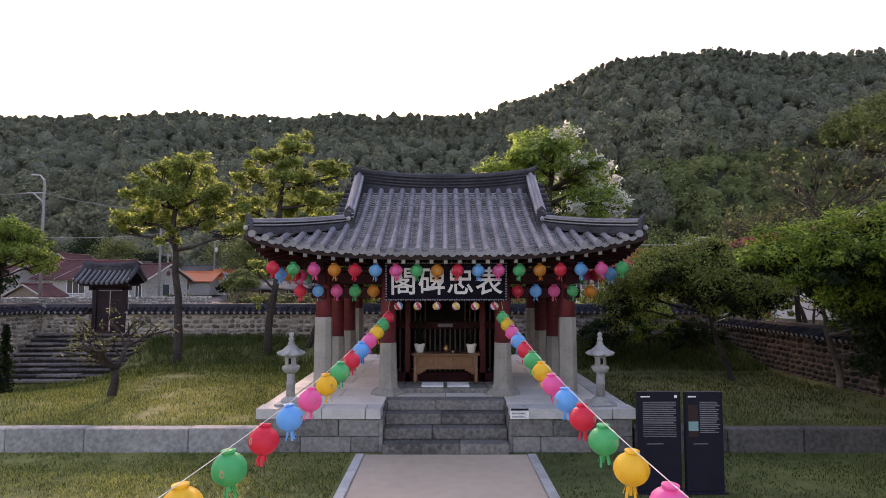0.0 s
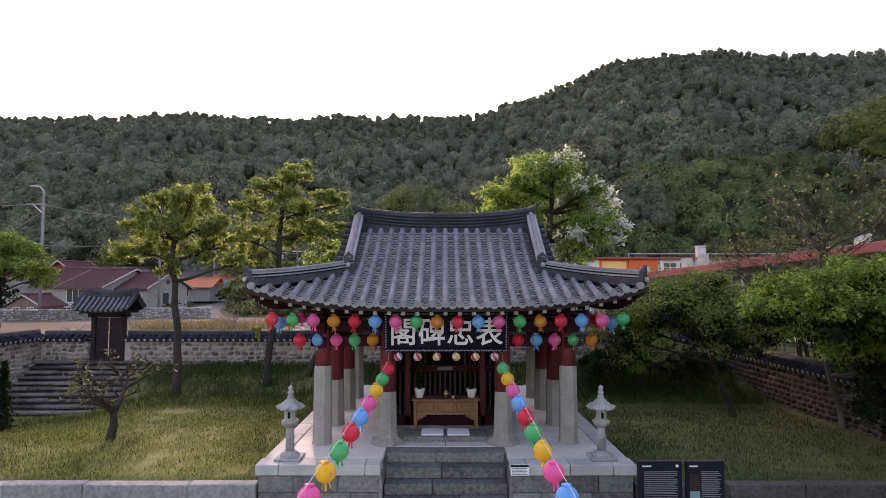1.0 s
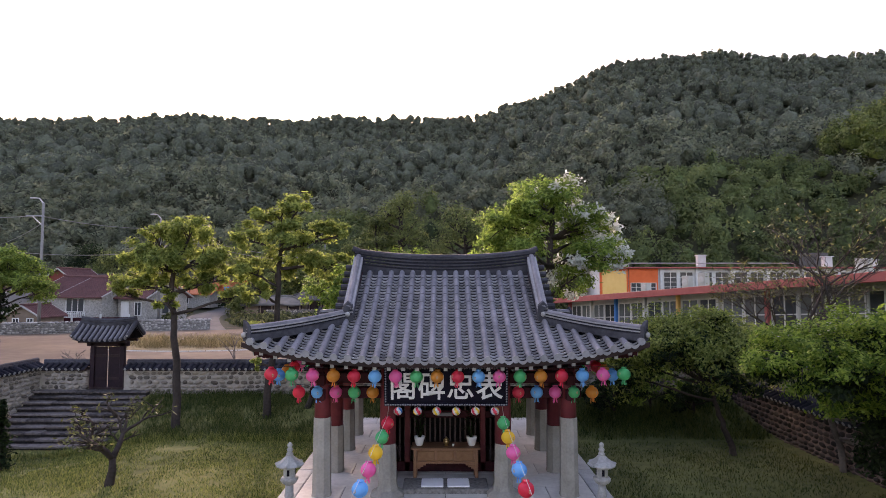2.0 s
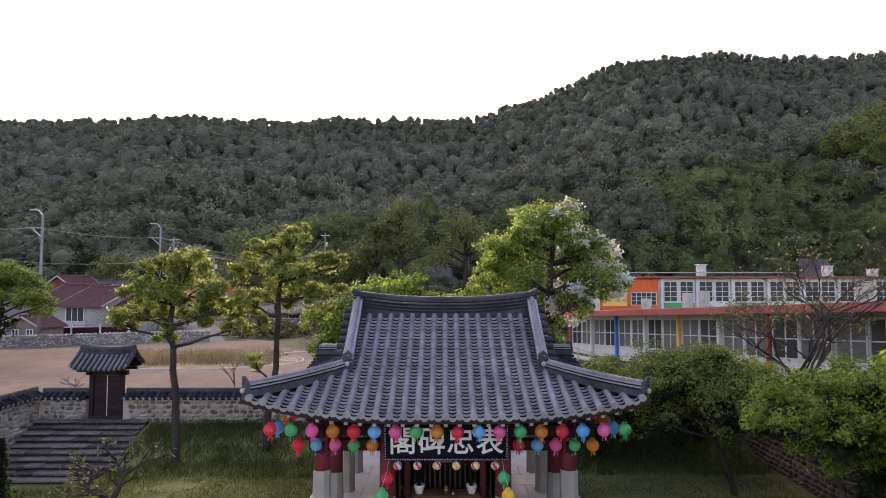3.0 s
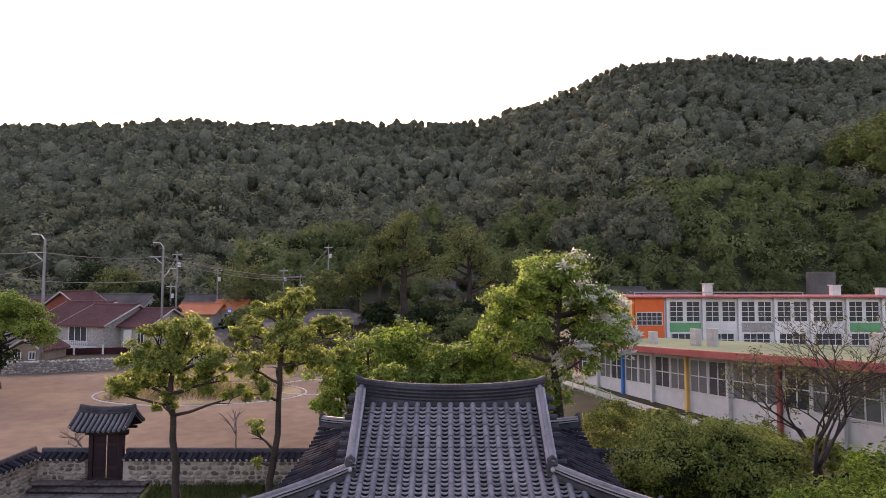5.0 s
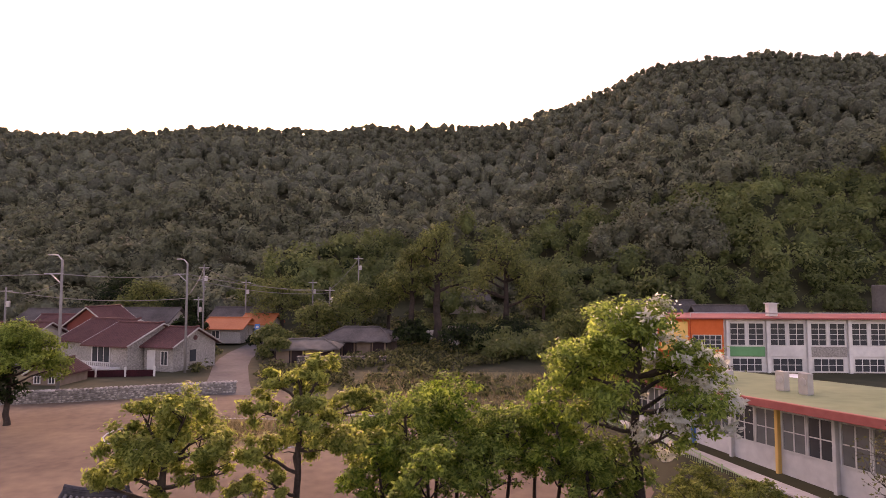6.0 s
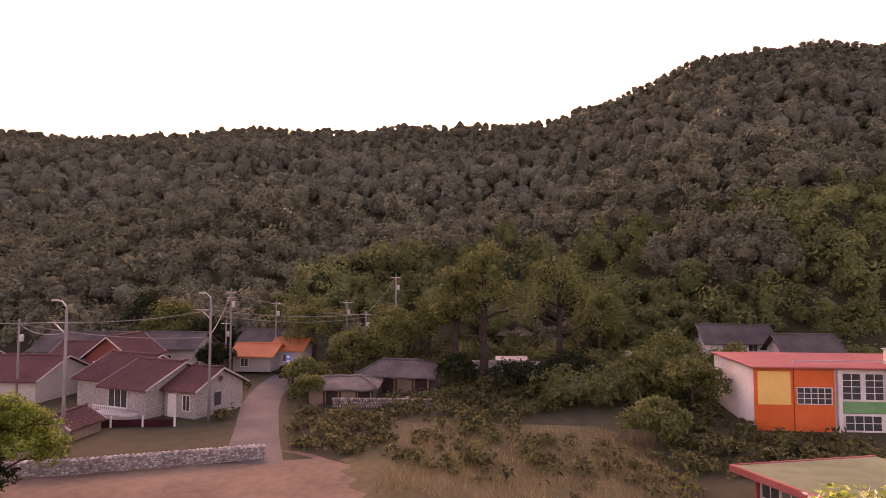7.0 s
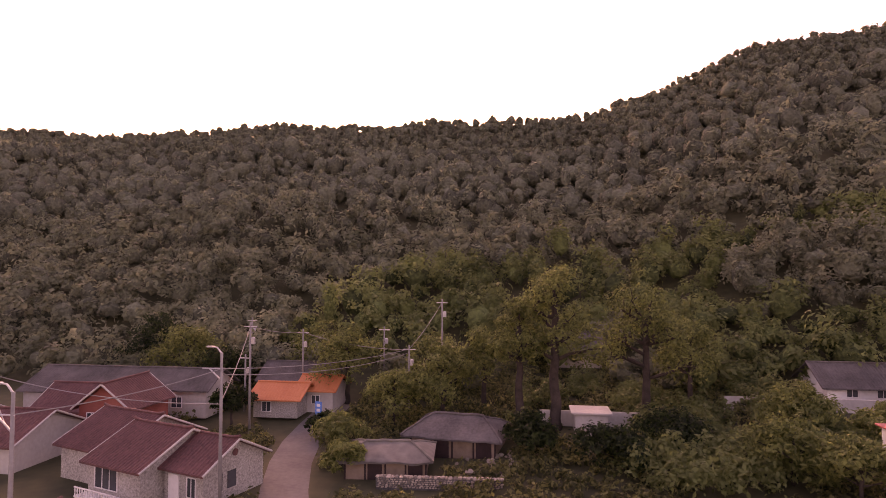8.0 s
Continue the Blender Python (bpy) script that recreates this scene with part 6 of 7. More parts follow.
woods("foot_woods", "mixed trees and thickets along the foot of the hill", spots2, M_WOODS, 420, 0.185, M_CROWN)
woods("foot_woods_light", "lighter green trees and bamboo on the lower slope", spots3, M_WOODS2, 420, 0.185, M_CROWN2)
woods("spur_woods", "bright yellow-green trees on the near spur of the hill", spots4, M_LEAF_FAR, 420, 0.18, M_CROWN3)

# rough growth between the field and the hill
under = []
for k in range(5200):
    px, py = RNG.uniform(-62, 22), RNG.uniform(45, 104)
    ry = float(np.interp(py, [r[0] for r in ROAD], [r[1] for r in ROAD]))
    if abs(px - ry) < 3.0 or (px < ry - 1 and py < 60) or (py < 53 and px < 5 - 1.4 * max(0, py - 40) ** 1.1 + 3) or (px > 15.5 and 58 < py < 70) or (px > 8 and py < 50):
        continue
    if any(a - 1 < px < b + 1 and c - 1.6 < py < d + 1 for a, b, c, d in ((-48, -30, 59, 71), (-60, -50, 65, 75), (-49, -40, 73, 82), (-66, -52, 83, 93), (-39, -30, 84, 94), (-24, -16, 67, 74), (-19, -11, 74, 81), (-5, 0, 80, 84), (22, 36, 83, 99), (-42, -33, 91, 99))):
        continue
    if noise.noise((px * 0.09, py * 0.09, 8.0)) < -0.3 or (-13 < px < 8 and 44 < py < 61 and RNG.random() < 0.6):
        continue
    r = RNG.uniform(0.35, 1.1) * (1.4 if py > 84 else 1.0)
    under.append((px, py, ground_height(px, py) + r * 0.35, r, 0.85))
thicket = []
for k in range(1500):
    px, py = RNG.uniform(-10, 78), RNG.uniform(66, 98)
    if (px < 14 and noise.noise((px * 0.09, py * 0.09, 3.0)) < 0.05) or (px > 14 and py < 74) or (-6 < px < 1 and 79 < py < 85) or (20 < px < 37 and py > 80):
        continue
    r = RNG.uniform(0.8, 1.9)
    thicket.append((px, py, ground_height(px, py) + r * 0.6, r, RNG.uniform(0.9, 1.5)))
woods("bamboo_thicket", "dense bamboo and bushes between the school and the hill", thicket, M_WOODS2, 140, 0.175)
woods("undergrowth", "rough scrub and weeds between the field and the hill", under, M_SCRUBLEAF, 44, 0.2)

# grass on the lawn
def grass(name, label, count, boxes, h0, h1, mat):
    areas = np.array([(b[1] - b[0]) * (b[3] - b[2]) * b[4] for b in boxes])
    pick = NP.choice(len(boxes), count, p=areas / areas.sum())
    bx = np.array(boxes)[pick]
    x = bx[:, 0] + (bx[:, 1] - bx[:, 0]) * NP.random(count)
    y = bx[:, 2] + (bx[:, 3] - bx[:, 2]) * NP.random(count)
    keep = NP.random(count) < np.array([0.62 + 0.9 * noise.noise((a * 0.6, b * 0.6, 5.0)) + 0.5 * noise.noise((a * 2.1, b * 2.1, 7.0)) for a, b in zip(x, y)])
    x, y = x[keep], y[keep]
    z = np.array([ground_height(a, b) for a, b in zip(x, y)])
    n = len(x)
    h = NP.uniform(h0, h1, n) * (1 + (y > 17.6) * 2.4 - (y < 10.8) * 0.35)
    a = NP.uniform(0, 6.28, n)
    w = 0.009
    dx, dy = np.cos(a) * w, np.sin(a) * w
    lx, ly = NP.normal(0, 0.4, n) * h, NP.normal(0, 0.4, n) * h
    v = np.stack([np.stack([x - dx, y - dy, z - 0.01], 1), np.stack([x + dx, y + dy, z - 0.01], 1), np.stack([x + lx + dx * 0.3, y + ly + dy * 0.3, z + h], 1), np.stack([x + lx - dx * 0.3, y + ly - dy * 0.3, z + h * 0.98], 1)], 1).reshape(-1, 3)
    solid(name, raw_mesh(name, v, np.arange(4 * n).reshape(-1, 4), mat), mat, label, "grass", kind="stuff")


grass("grass", "uneven yellow-green lawn grass", 150000, [(-14, -3.4, 11.0, 18.0, 1.0), (-8, -1.6, 6.8, 10.7, 1.2)], 0.02, 0.07, M_BLADE)
grass("shaded_grass", "deep green short grass before the kerb and below the trees, darkened as shade", 110000, [(3.5, 9.8, 11.0, 17.6, 1.0), (-10.2, 9.8, 17.8, 21.2, 1.6), (1.7, 8, 6.8, 10.7, 1.2)], 0.02, 0.07, M_TURFBLADE)

M_DRYBLADE = leafy("dry_stalk", (0.12, 0.1, 0.045), (0.34, 0.28, 0.15), 0.6, 2.5)
grass("dry_weeds", "tall dry weeds standing in the kerb ring and on the plot", 26000, [(-20.5, -10.5, 35.6, 41.0, 1.6), (-11.0, 7.0, 45.0, 60.0, 0.5)], 0.08, 0.2, M_DRYBLADE)

# ---- village houses ----
def window(parent, x, z, w, h, y, cols=2, rows=1, frame_mat=None, glass=None, depth=0.06, name="window"):
    """A framed window on a wall that faces -y at y, centred at x, sill at z."""
    fm = frame_mat or M_WHITE
    b = 0.06
    x0, x1, z1, ya, yb = x - w / 2, x + w / 2, z + h, y - depth, y + 0.02
    ring = []
    for yy in (ya, yb):
        ring += [(x0 - b, yy, z - b), (x1 + b, yy, z - b), (x1 + b, yy, z1 + b), (x0 - b, yy, z1 + b), (x0, yy, z), (x1, yy, z), (x1, yy, z1), (x0, yy, z1)]
    faces = []
    for i in range(4):
        j = (i + 1) % 4
        faces += [(i, j, 4 + j, 4 + i), (8 + j, 8 + i, 12 + i, 12 + j), (j, i, 8 + i, 8 + j), (4 + i, 4 + j, 12 + j, 12 + i)]
    o = part(name, Geo().add(ring, faces), fm, parent)
    for i in range(1, cols):
        q = x0 + w * i / cols
        part("mullion", Geo().box(q - 0.03, q + 0.03, y - depth * 0.8, y + 0.01, z, z1), fm, o)
    for i in range(1, rows):
        q = z + h * i / rows
        part("glazing_bar", Geo().box(x0, x1, y - depth * 0.7, y + 0.01, q - 0.025, q + 0.025), fm, o)
    for i in range(cols):
        a = x - w / 2 + w * i / cols + 0.03
        part("pane", Geo().box(a, a + w / cols - 0.06, y - 0.025, y - 0.012, z, z + h), glass or M_GLASS, o)
    return o


def gable_roof(parent, x0, x1, y0, y1, z0, z1, mat, over=0.4, axis="y", name="roof", curl=0.0, thick=0.14):
    """A gable roof; the ridge runs along axis. Tile rows are real ribs."""
    g = Geo()
    ax, ay, bx, by = x0 - over, y0 - over, x1 + over, y1 + over
    ribs = Geo()
    if axis == "x":
        mid, half, la, lb = (y0 + y1) / 2, (by - ay) / 2, ax, bx
    else:
        mid, half, la, lb = (x0 + x1) / 2, (bx - ax) / 2, ay, by

    def P(l, d, z):
        return (l, mid + d, z) if axis == "x" else (mid + d, l, z)
    drop = z0 - (z1 - z0) * over / (half - over)
    for s in (-1, 1):
        v = [P(la, 0, z1), P(lb, 0, z1), P(lb, s * half, drop), P(la, s * half, drop)]
        v += [(p[0], p[1], p[2] - thick) for p in v]
        g.add(v, [(0, 1, 2, 3), (7, 6, 5, 4), (0, 3, 7, 4), (1, 5, 6, 2), (2, 6, 7, 3)])
        n = int((lb - la) / 0.32)
        for k in range(n + 1):
            l = la + 0.05 + (lb - la - 0.1) * k / n
            ribs.tube([P(l, 0, z1 + 0.015), P(l, s * half, drop + 0.015)], 0.045, 5)
    o = part(name, g, mat, parent)
    tagged(part("roof_tiles", ribs, mat, o), kind="stuff")
    part("ridge", Geo().tube([P(la - 0.05, 0, z1 + 0.06 + curl), P(la + 0.7, 0, z1 + 0.05), P(lb - 0.7, 0, z1 + 0.05), P(lb + 0.05, 0, z1 + 0.06 + curl)], 0.11, 8), mat, o)
    for l in (la, lb):
        for s in (-1, 1):
            bar = Geo().tube([P(l, 0, z1 - 0.02), P(l, s * half, drop - 0.02)], 0.09, 6)
            part("barge_board", bar, M_GREYWALL if mat is M_REDROOF else mat, o)
    return o


def gable_body(parent, x0, x1, y0, y1, base, z0, z1, mat, axis="y", name="wall"):
    g = Geo()
    g.box(x0, x1, y0, y1, base, z0)
    if axis == "y":
        m = (x0 + x1) / 2
        for y, q in ((y0, 1), (y1, -1)):
            g.add([(x0, y, z0), (x1, y, z0), (m, y, z1 - 0.16), (x0, y + q * 0.2, z0), (x1, y + q * 0.2, z0), (m, y + q * 0.2, z1 - 0.16)], [(0, 1, 2), (5, 4, 3), (0, 3, 4, 1), (1, 4, 5, 2), (2, 5, 3, 0)])
    else:
        m = (y0 + y1) / 2
        for x, q in ((x0, 1), (x1, -1)):
            g.add([(x, y0, z0), (x, y1, z0), (x, m, z1 - 0.16), (x + q * 0.2, y0, z0), (x + q * 0.2, y1, z0), (x + q * 0.2, m, z1 - 0.16)], [(0, 1, 2), (5, 4, 3), (0, 3, 4, 1), (1, 4, 5, 2), (2, 5, 3, 0)])
    return part(name, g, mat, parent)


def school():
    # two-storey block with a flat roof
    t = thing("school_building", "two-storey white school building with orange and yellow painted end", "building")
    Y, X0, X1, B, T = 60.0, 15.95, 74.0, 1.0, 6.6
    g = Geo().box(X0, X1, Y + 0.25, Y + 9, B, T)
    part("wall", g, M_WHITE, t)
    part("roof", Geo().box(X0 - 0.3, X1 + 0.3, Y - 0.35, Y + 9.3, T, T + 0.15, 0.03), M_REDPAINT, t)
    part("yellow_panel", Geo().box(X0 + 0.25, X0 + 2.7, Y + 0.1, Y + 0.25, 3.75, T - 0.25, 0.02), M_YELLOW, t, "yellow painted panel")
    part("orange_surround", Geo().box(X0, X0 + 2.9, Y + 0.16, Y + 0.26, B, T), M_ORANGE, t, "orange painted wall")
    part("orange_panel", Geo().box(X0 + 2.95, X0 + 5.9, Y + 0.08, Y + 0.26, B, T), M_ORANGE, t, "orange painted wall")
    window(t, X0 + 4.4, 3.9, 2.5, 1.2, Y + 0.08, 5, 3)
    colours = [M_GREENPAINT, M_WHITE, M_HOUSESTONE, M_WHITE, M_WHITE, M_GREENPAINT, M_WHITE, M_HOUSESTONE]
    x, k = X0 + 6.1, 0
    while x < X1 - 3.6:
        part("pier", Geo().box(x, x + 0.3, Y - 0.02, Y + 0.26, B, T, 0.02), M_WHITE, t)
        window(t, x + 1.1, 4.25, 1.3, 1.95, Y + 0.25, 2, 4)
        window(t, x + 2.75, 4.25, 1.3, 1.95, Y + 0.25, 2, 4)
        part("spandrel", Geo().box(x + 0.34, x + 3.5, Y + 0.15, Y + 0.26, 3.2, 4.1, 0.02), colours[k % 8], t)
        window(t, x + 1.9, 1.9, 2.6, 1.1, Y + 0.25, 4, 2)
        x, k = x + 3.6, k + 1
    for x, y, h in ((26.9, 61.6, 1.15), (39.9, 61.4, 1.0), (45.4, 62.5, 0.7)):
        solid("roof_vent", Geo().box(x - 0.4, x + 0.4, y - 0.35, y + 0.35, T + 0.2, T + 0.2 + h, 0.03).box(x - 0.5, x + 0.5, y - 0.45, y + 0.45, T + 0.2 + h, T + 0.3 + h, 0.02), M_WHITE, "white box vent standing on the school roof", "roof vent")
    solid("roof_rail", Geo().tube([(19, 60.4, T + 0.55), (36, 60.4, T + 0.55)], 0.05, 6).tube([(19, 60.4, T + 0.2), (19, 60.4, T + 0.55)], 0.04, 6).tube([(36, 60.4, T + 0.2), (36, 60.4, T + 0.55)], 0.04, 6), M_STEEL, "grey pipe rail along the school roof", "pipe")
    # long single-storey wing with coloured posts
    # it follows the rising ground
    a, along, L = Vector((9.05, 43.0, 0)), Vector((0.2824, -0.9593, 0)), 26.9
    inward = Vector((-along.y, along.x, 0))
    rot = Matrix((along, inward, Vector((0, 0, 1)))).transposed().to_4x4()
    rot.translation = a + Vector((0, 0, 1.04))
    w = thing("school_wing", "long single-storey school wing with coloured posts and a flat green roof", "building", rot)
    part("wall", Geo().box(-0.3, L, 0.3, 7.5, -1.2, 2.75), M_WHITE, w)
    part("roof", Geo().box(-0.7, L + 0.4, -0.75, 8.0, 2.75, 2.93, 0.02), M_GREENROOF, w)
    part("fascia", Geo().box(-0.75, L + 0.45, -0.80, -0.6, 2.62, 2.98, 0.02).box(-0.8, -0.65, -0.8, 8.0, 2.62, 2.98, 0.02), M_REDPAINT, w, "faded red roof edge")
    posts = [M_REDPAINT, M_WHITE, M_BLUEPAINT, M_WHITE, M_YELLOW, M_WHITE, M_REDPAINT, M_WHITE, M_GREENPAINT, M_WHITE, M_BLUEPAINT, M_WHITE]
    x, k = -0.1, 0
    while x < L - 2.8:
        part("post", Geo().box(x, x + 0.17, 0.1, 0.3, -0.9, 2.75, 0.015), posts[k % 12], w)
        for q in (0.92, 2.28):
            window(w, x + q, 0.75, 1.2, 1.6, 0.3, 2, 2, glass=M_GLASSPALE if (k + int(q)) % 3 else M_GLASS)
        x, k = x + 2.958, k + 1
    for i, (lx, ly, s) in enumerate(((6.2, 2.2, 0.75), (9.6, 2.6, 0.95), (11.2, 2.4, 1.0), (20, 3.0, 0.9))):
        o = thing("outdoor_unit", "beige air conditioner outdoor unit standing on the flat roof", "air conditioner", rot @ pose(lx, ly, 2.93 + 0.0615 * lx), "roof units")
        part("case", Geo().box(-0.28, 0.28, -0.17, 0.17, 0.05, s, 0.02), M_GREYWALL, o)
        part("grille", Geo().lathe([(0.2, 0), (0.2, 0.02), (0.05, 0.03)], 12, Matrix.Translation((0, -0.17, s * 0.6)) @ Matrix.Rotation(math.pi / 2, 4, "X")), M_STEEL, o)
        part("foot", Geo().box(-0.26, 0.26, -0.15, 0.15, -0.06, 0.05), M_STEEL, o)
    for ob in w.children_recursive:
        for v in ob.data.vertices:
            v.co.z += 0.0615 * v.co.x


school()


def brick_house():
    t = thing("village_house", "stone-clad house with three maroon tiled gables and a balcony", "house", pose(-35.1, 61.0, 0.9, 0, 0, -18))
    for x0, x1, y0, y1, z0, z1 in ((-11.5, -5.0, 1.6, 9.4, 3.1, 5.0), (-5.6, 0.0, 0.0, 8.0, 3.0, 4.8), (0.2, 4.0, 1.8, 7.6, 2.9, 4.4)):
        gable_body(t, x0, x1, y0, y1, -0.3, z0, z1, M_HOUSESTONE, "x")
        gable_roof(t, x0, x1, y0, y1, z0, z1, M_REDROOF, 0.45, "x", curl=0.14)
    window(t, -3.6, 1.05, 2.4, 1.55, 0.0, 3, 1)
    window(t, -4.6, -0.1, 0.9, 0.5, 0.0, 2, 1)
    window(t, 2.9, 0.9, 0.8, 1.3, 1.8, 2, 1)
    part("door", Geo().box(0.7, 1.7, 1.7, 1.82, 0.1, 2.3, 0.01), M_WHITE, t)
    g = Geo().box(3.98, 4.05, 4.0, 4.8, 1.0, 2.2).box(3.98, 4.05, 3.3, 3.5, 1.0, 2.2)
    part("side_window", g, M_GLASS, t)
    part("attic_vent", Geo().lathe([(0.26, 0), (0.26, 0.06)], 12, Matrix.Translation((4.0, 4.7, 3.4)) @ Matrix.Rotation(math.pi / 2, 4, "Y")), M_REDROOF, t)
    bal = part("balcony", Geo().box(-5.4, -0.9, -1.2, -0.02, 0.55, 0.7, 0.02).box(-5.4, -0.9, -1.2, -1.1, 1.25, 1.33, 0.01), M_WHITE, t)
    for k in range(17):
        part("baluster", Geo().lathe([(0.05, 0), (0.03, 0.2), (0.06, 0.35), (0.04, 0.56)], 6, Matrix.Translation((-5.3 + k * 0.27, -1.15, 0.7))), M_WHITE, bal)
    part("balcony_base", Geo().box(-5.4, -0.9, -1.1, -0.02, -0.3, 0.55), M_GREYWALL, t)
    f = thing("garden_fence", "dark maroon sheet fence between white posts", "fence", pose(-35.6, 58.2, 0.9, 0, 0, 10))
    for k in range(5):
        part("post", Geo().box(-6 + k * 2.6, -5.85 + k * 2.6, -0.08, 0.08, -0.2, 1.15, 0.01), M_WHITE, f)
        if k < 4:
            part("panel", Geo().box(-5.84 + k * 2.6, -3.41 + k * 2.6, -0.03, 0.03, -0.1, 0.85, 0.01), M_DARKRED, f)


brick_house()


def simple_house(name, x0, x1, y0, y1, base, z0, z1, wall, roof, axis, label, wins=(), over=0.5):
    t = thing(name, label, "house")
    gable_body(t, x0, x1, y0, y1, base, z0, z1, wall, axis)
    gable_roof(t, x0, x1, y0, y1, z0, z1, roof, over, axis)
    for x, z, w, h in wins:
        window(t, x, z, w, h, y0, 2, 1)
    return t


simple_house("village_house", -50.6, -45.4, 74, 80, 1.0, 5.0, 7.0, M_REDWALL, M_REDROOF, "y", "two-storey red brick house with a maroon roof", [(-49.3, 3.2, 0.9, 1.0), (-46.8, 3.2, 0.9, 1.0)])
simple_house("village_house", -60, -50, 66, 74, 1.0, 3.6, 5.4, M_GREYWALL, M_REDROOF, "x", "low house with a maroon tiled roof", [(-57, 1.9, 1.4, 1.2)])
simple_house("village_house", -66, -52, 84, 92, 1.5, 4.2, 6.2, M_GREYWALL, M_GREYROOF, "x", "low house with a grey roof among others", [(-60, 2.4, 1.4, 1.2)])
simple_house("village_house", -41, -33, 92, 98, 2.0, 4.6, 6.2, M_GREYWALL, M_GREYROOF, "x", "low grey-roofed house behind the village trees")
simple_house("village_house", -38.5, -33.5, 85, 90, 1.6, 3.9, 5.0, M_HOUSESTONE, M_ORANGEROOF, "x", "small pale house with a bright orange roof", [(-37, 2.3, 1.0, 1.0)], 0.6)
simple_house("village_house", -34.5, -30.5, 88, 93, 1.6, 4.3, 5.4, M_GREYWALL, M_ORANGEROOF, "x", "small grey house with a bright orange roof", [(-32.5, 2.6, 0.9, 0.9)], 0.5)
simple_house("shed", -39.4, -36.4, 53.5, 57, 0.9, 2.2, 3.1, M_CLAY, M_REDROOF, "y", "small brown gabled shed with a maroon roof", [(-38.5, 1.3, 0.5, 0.6), (-37.2, 1.3, 0.5, 0.6)], 0.25)
simple_house("village_house", -58, -50.5, 77, 83, 1.2, 3.9, 5.8, M_REDWALL, M_REDROOF, "x", "low brick house with a maroon roof in the village", [(-54, 2.0, 1.2, 1.1)])
simple_house("village_house", -51.5, -43.5, 84, 90, 1.5, 4.8, 6.4, M_GREYWALL, M_GREYROOF, "x", "grey-roofed house behind the brick house", [(-47, 2.6, 1.2, 1.1)])
simple_house("village_house", -72, -62, 70, 77, 1.2, 3.8, 5.6, M_GREYWALL, M_REDROOF, "x", "maroon-roofed house at the village edge", [(-66, 2.0, 1.2, 1.1)])


def hut(label, m, w, d, eave, top, over, roof, sag):
    """A clay hut with a hipped, sagging roof, posts and dark door panels in front."""
    t = thing("old_hut", label, "hut", m)
    part("wall", Geo().box(-w / 2, w / 2, -d / 2, d / 2, -0.3, eave, 0.03), M_CLAY, t)
    for k in range(5):
        x = -w / 2 + w * k / 4
        part("post", Geo().box(x - 0.07, x + 0.07, -d / 2 - 0.05, -d / 2 + 0.05, -0.3, eave, 0.01), M_DARKWOOD, t)
    for x in (-w * 0.13, w * 0.37):
        # solid dark panel on the wall; its colour is the shade of an open door
        part("doorway", Geo().box(x - w * 0.09, x + w * 0.09, -d / 2 - 0.025, -d / 2 + 0.02, 0.1, eave - 0.25), M_DARKWOOD, t, "dark panel standing for the shade of an open doorway")
    W, D, half = w / 2 + over, d / 2 + over, w / 2 - d * 0.32

    def height(x, y):
        u = min((W - abs(x)) / (W - half), (D - abs(y)) / D, 1.0)
        return eave - 0.12 + (top - eave + 0.12) * max(0.0, u) ** 0.9 + sag * noise.noise((x * 0.7, y * 0.7, w)) - 0.5 * sag * (1 - (x / W) ** 2)
    g = Geo().grid(30, 20, lambda u, v: ((2 * u - 1) * W, (2 * v - 1) * D, height((2 * u - 1) * W, (2 * v - 1) * D)))
    g.grid(30, 20, lambda u, v: ((1 - 2 * u) * W, (2 * v - 1) * D, height((1 - 2 * u) * W, (2 * v - 1) * D) - 0.12))
    o = part("roof", g, roof, t)
    part("ridge", Geo().tube([(half * (k / 4 - 1), 0, height(half * (k / 4 - 1), 0) + 0.05) for k in range(9)], 0.13, 8), roof, o)
    for sx in (-1, 1):
        for sy in (-1, 1):
            part("hip", Geo().tube([(sx * (half + (W - half) * k / 6), sy * D * k / 6, height(sx * (half + (W - half) * k / 6), sy * D * k / 6) + 0.03) for k in range(7)], 0.09, 6), roof, o)


M_SHEET = material("weathered_pale_sheet", (0.065, 0.06, 0.055), (0.19, 0.178, 0.16), 0.9, 1.4, 9, 0.5)
hut("low abandoned clay hut under a pale sagging sheet roof", pose(-20.0, 71.2, 0.9, 0, 0, 6), 6.4, 4.2, 1.9, 2.75, 0.6, M_SHEET, 0.16)
hut("old clay farmhouse under a dark sagging tiled roof", pose(-14.9, 77.2, 1.0, 0, 0, -8), 7.6, 4.6, 2.2, 3.55, 0.75, M_GREYROOF, 0.12)
sign = thing("road_sign", "tall narrow blue sign board on a post beside the road", "sign", pose(-29.2, 80.0, ground_height(-29.2, 80.0), 0, 0, -12))
part("post", Geo().lathe([(0.06, -0.2), (0.055, 3.4)], 8), M_STEEL, sign)
part("panel", Geo().box(-0.38, 0.38, -0.09, -0.05, 1.2, 3.5, 0.02), M_BLUEPAINT, sign, "blue painted board")
for k in range(4):
    part("marking", Geo().box(-0.2, 0.2, -0.098, -0.089, 1.55 + 0.48 * k, 1.83 + 0.48 * k), M_WHITE, sign, "white plain bar")
rubble = Geo()
for k in range(46):
    x, y, q = RNG.gauss(-11.2, 1.5), RNG.gauss(72.5, 1.2), RNG.uniform(0.15, 0.42)
    rubble.lathe([(0.3 * q, -0.4 * q), (q, -0.1 * q), (0.85 * q, 0.45 * q), (0.25 * q, 0.75 * q)], 6, pose(x, y, ground_height(x, y) + 0.2 * q, RNG.uniform(-25, 25), RNG.uniform(-25, 25), RNG.uniform(0, 360)))
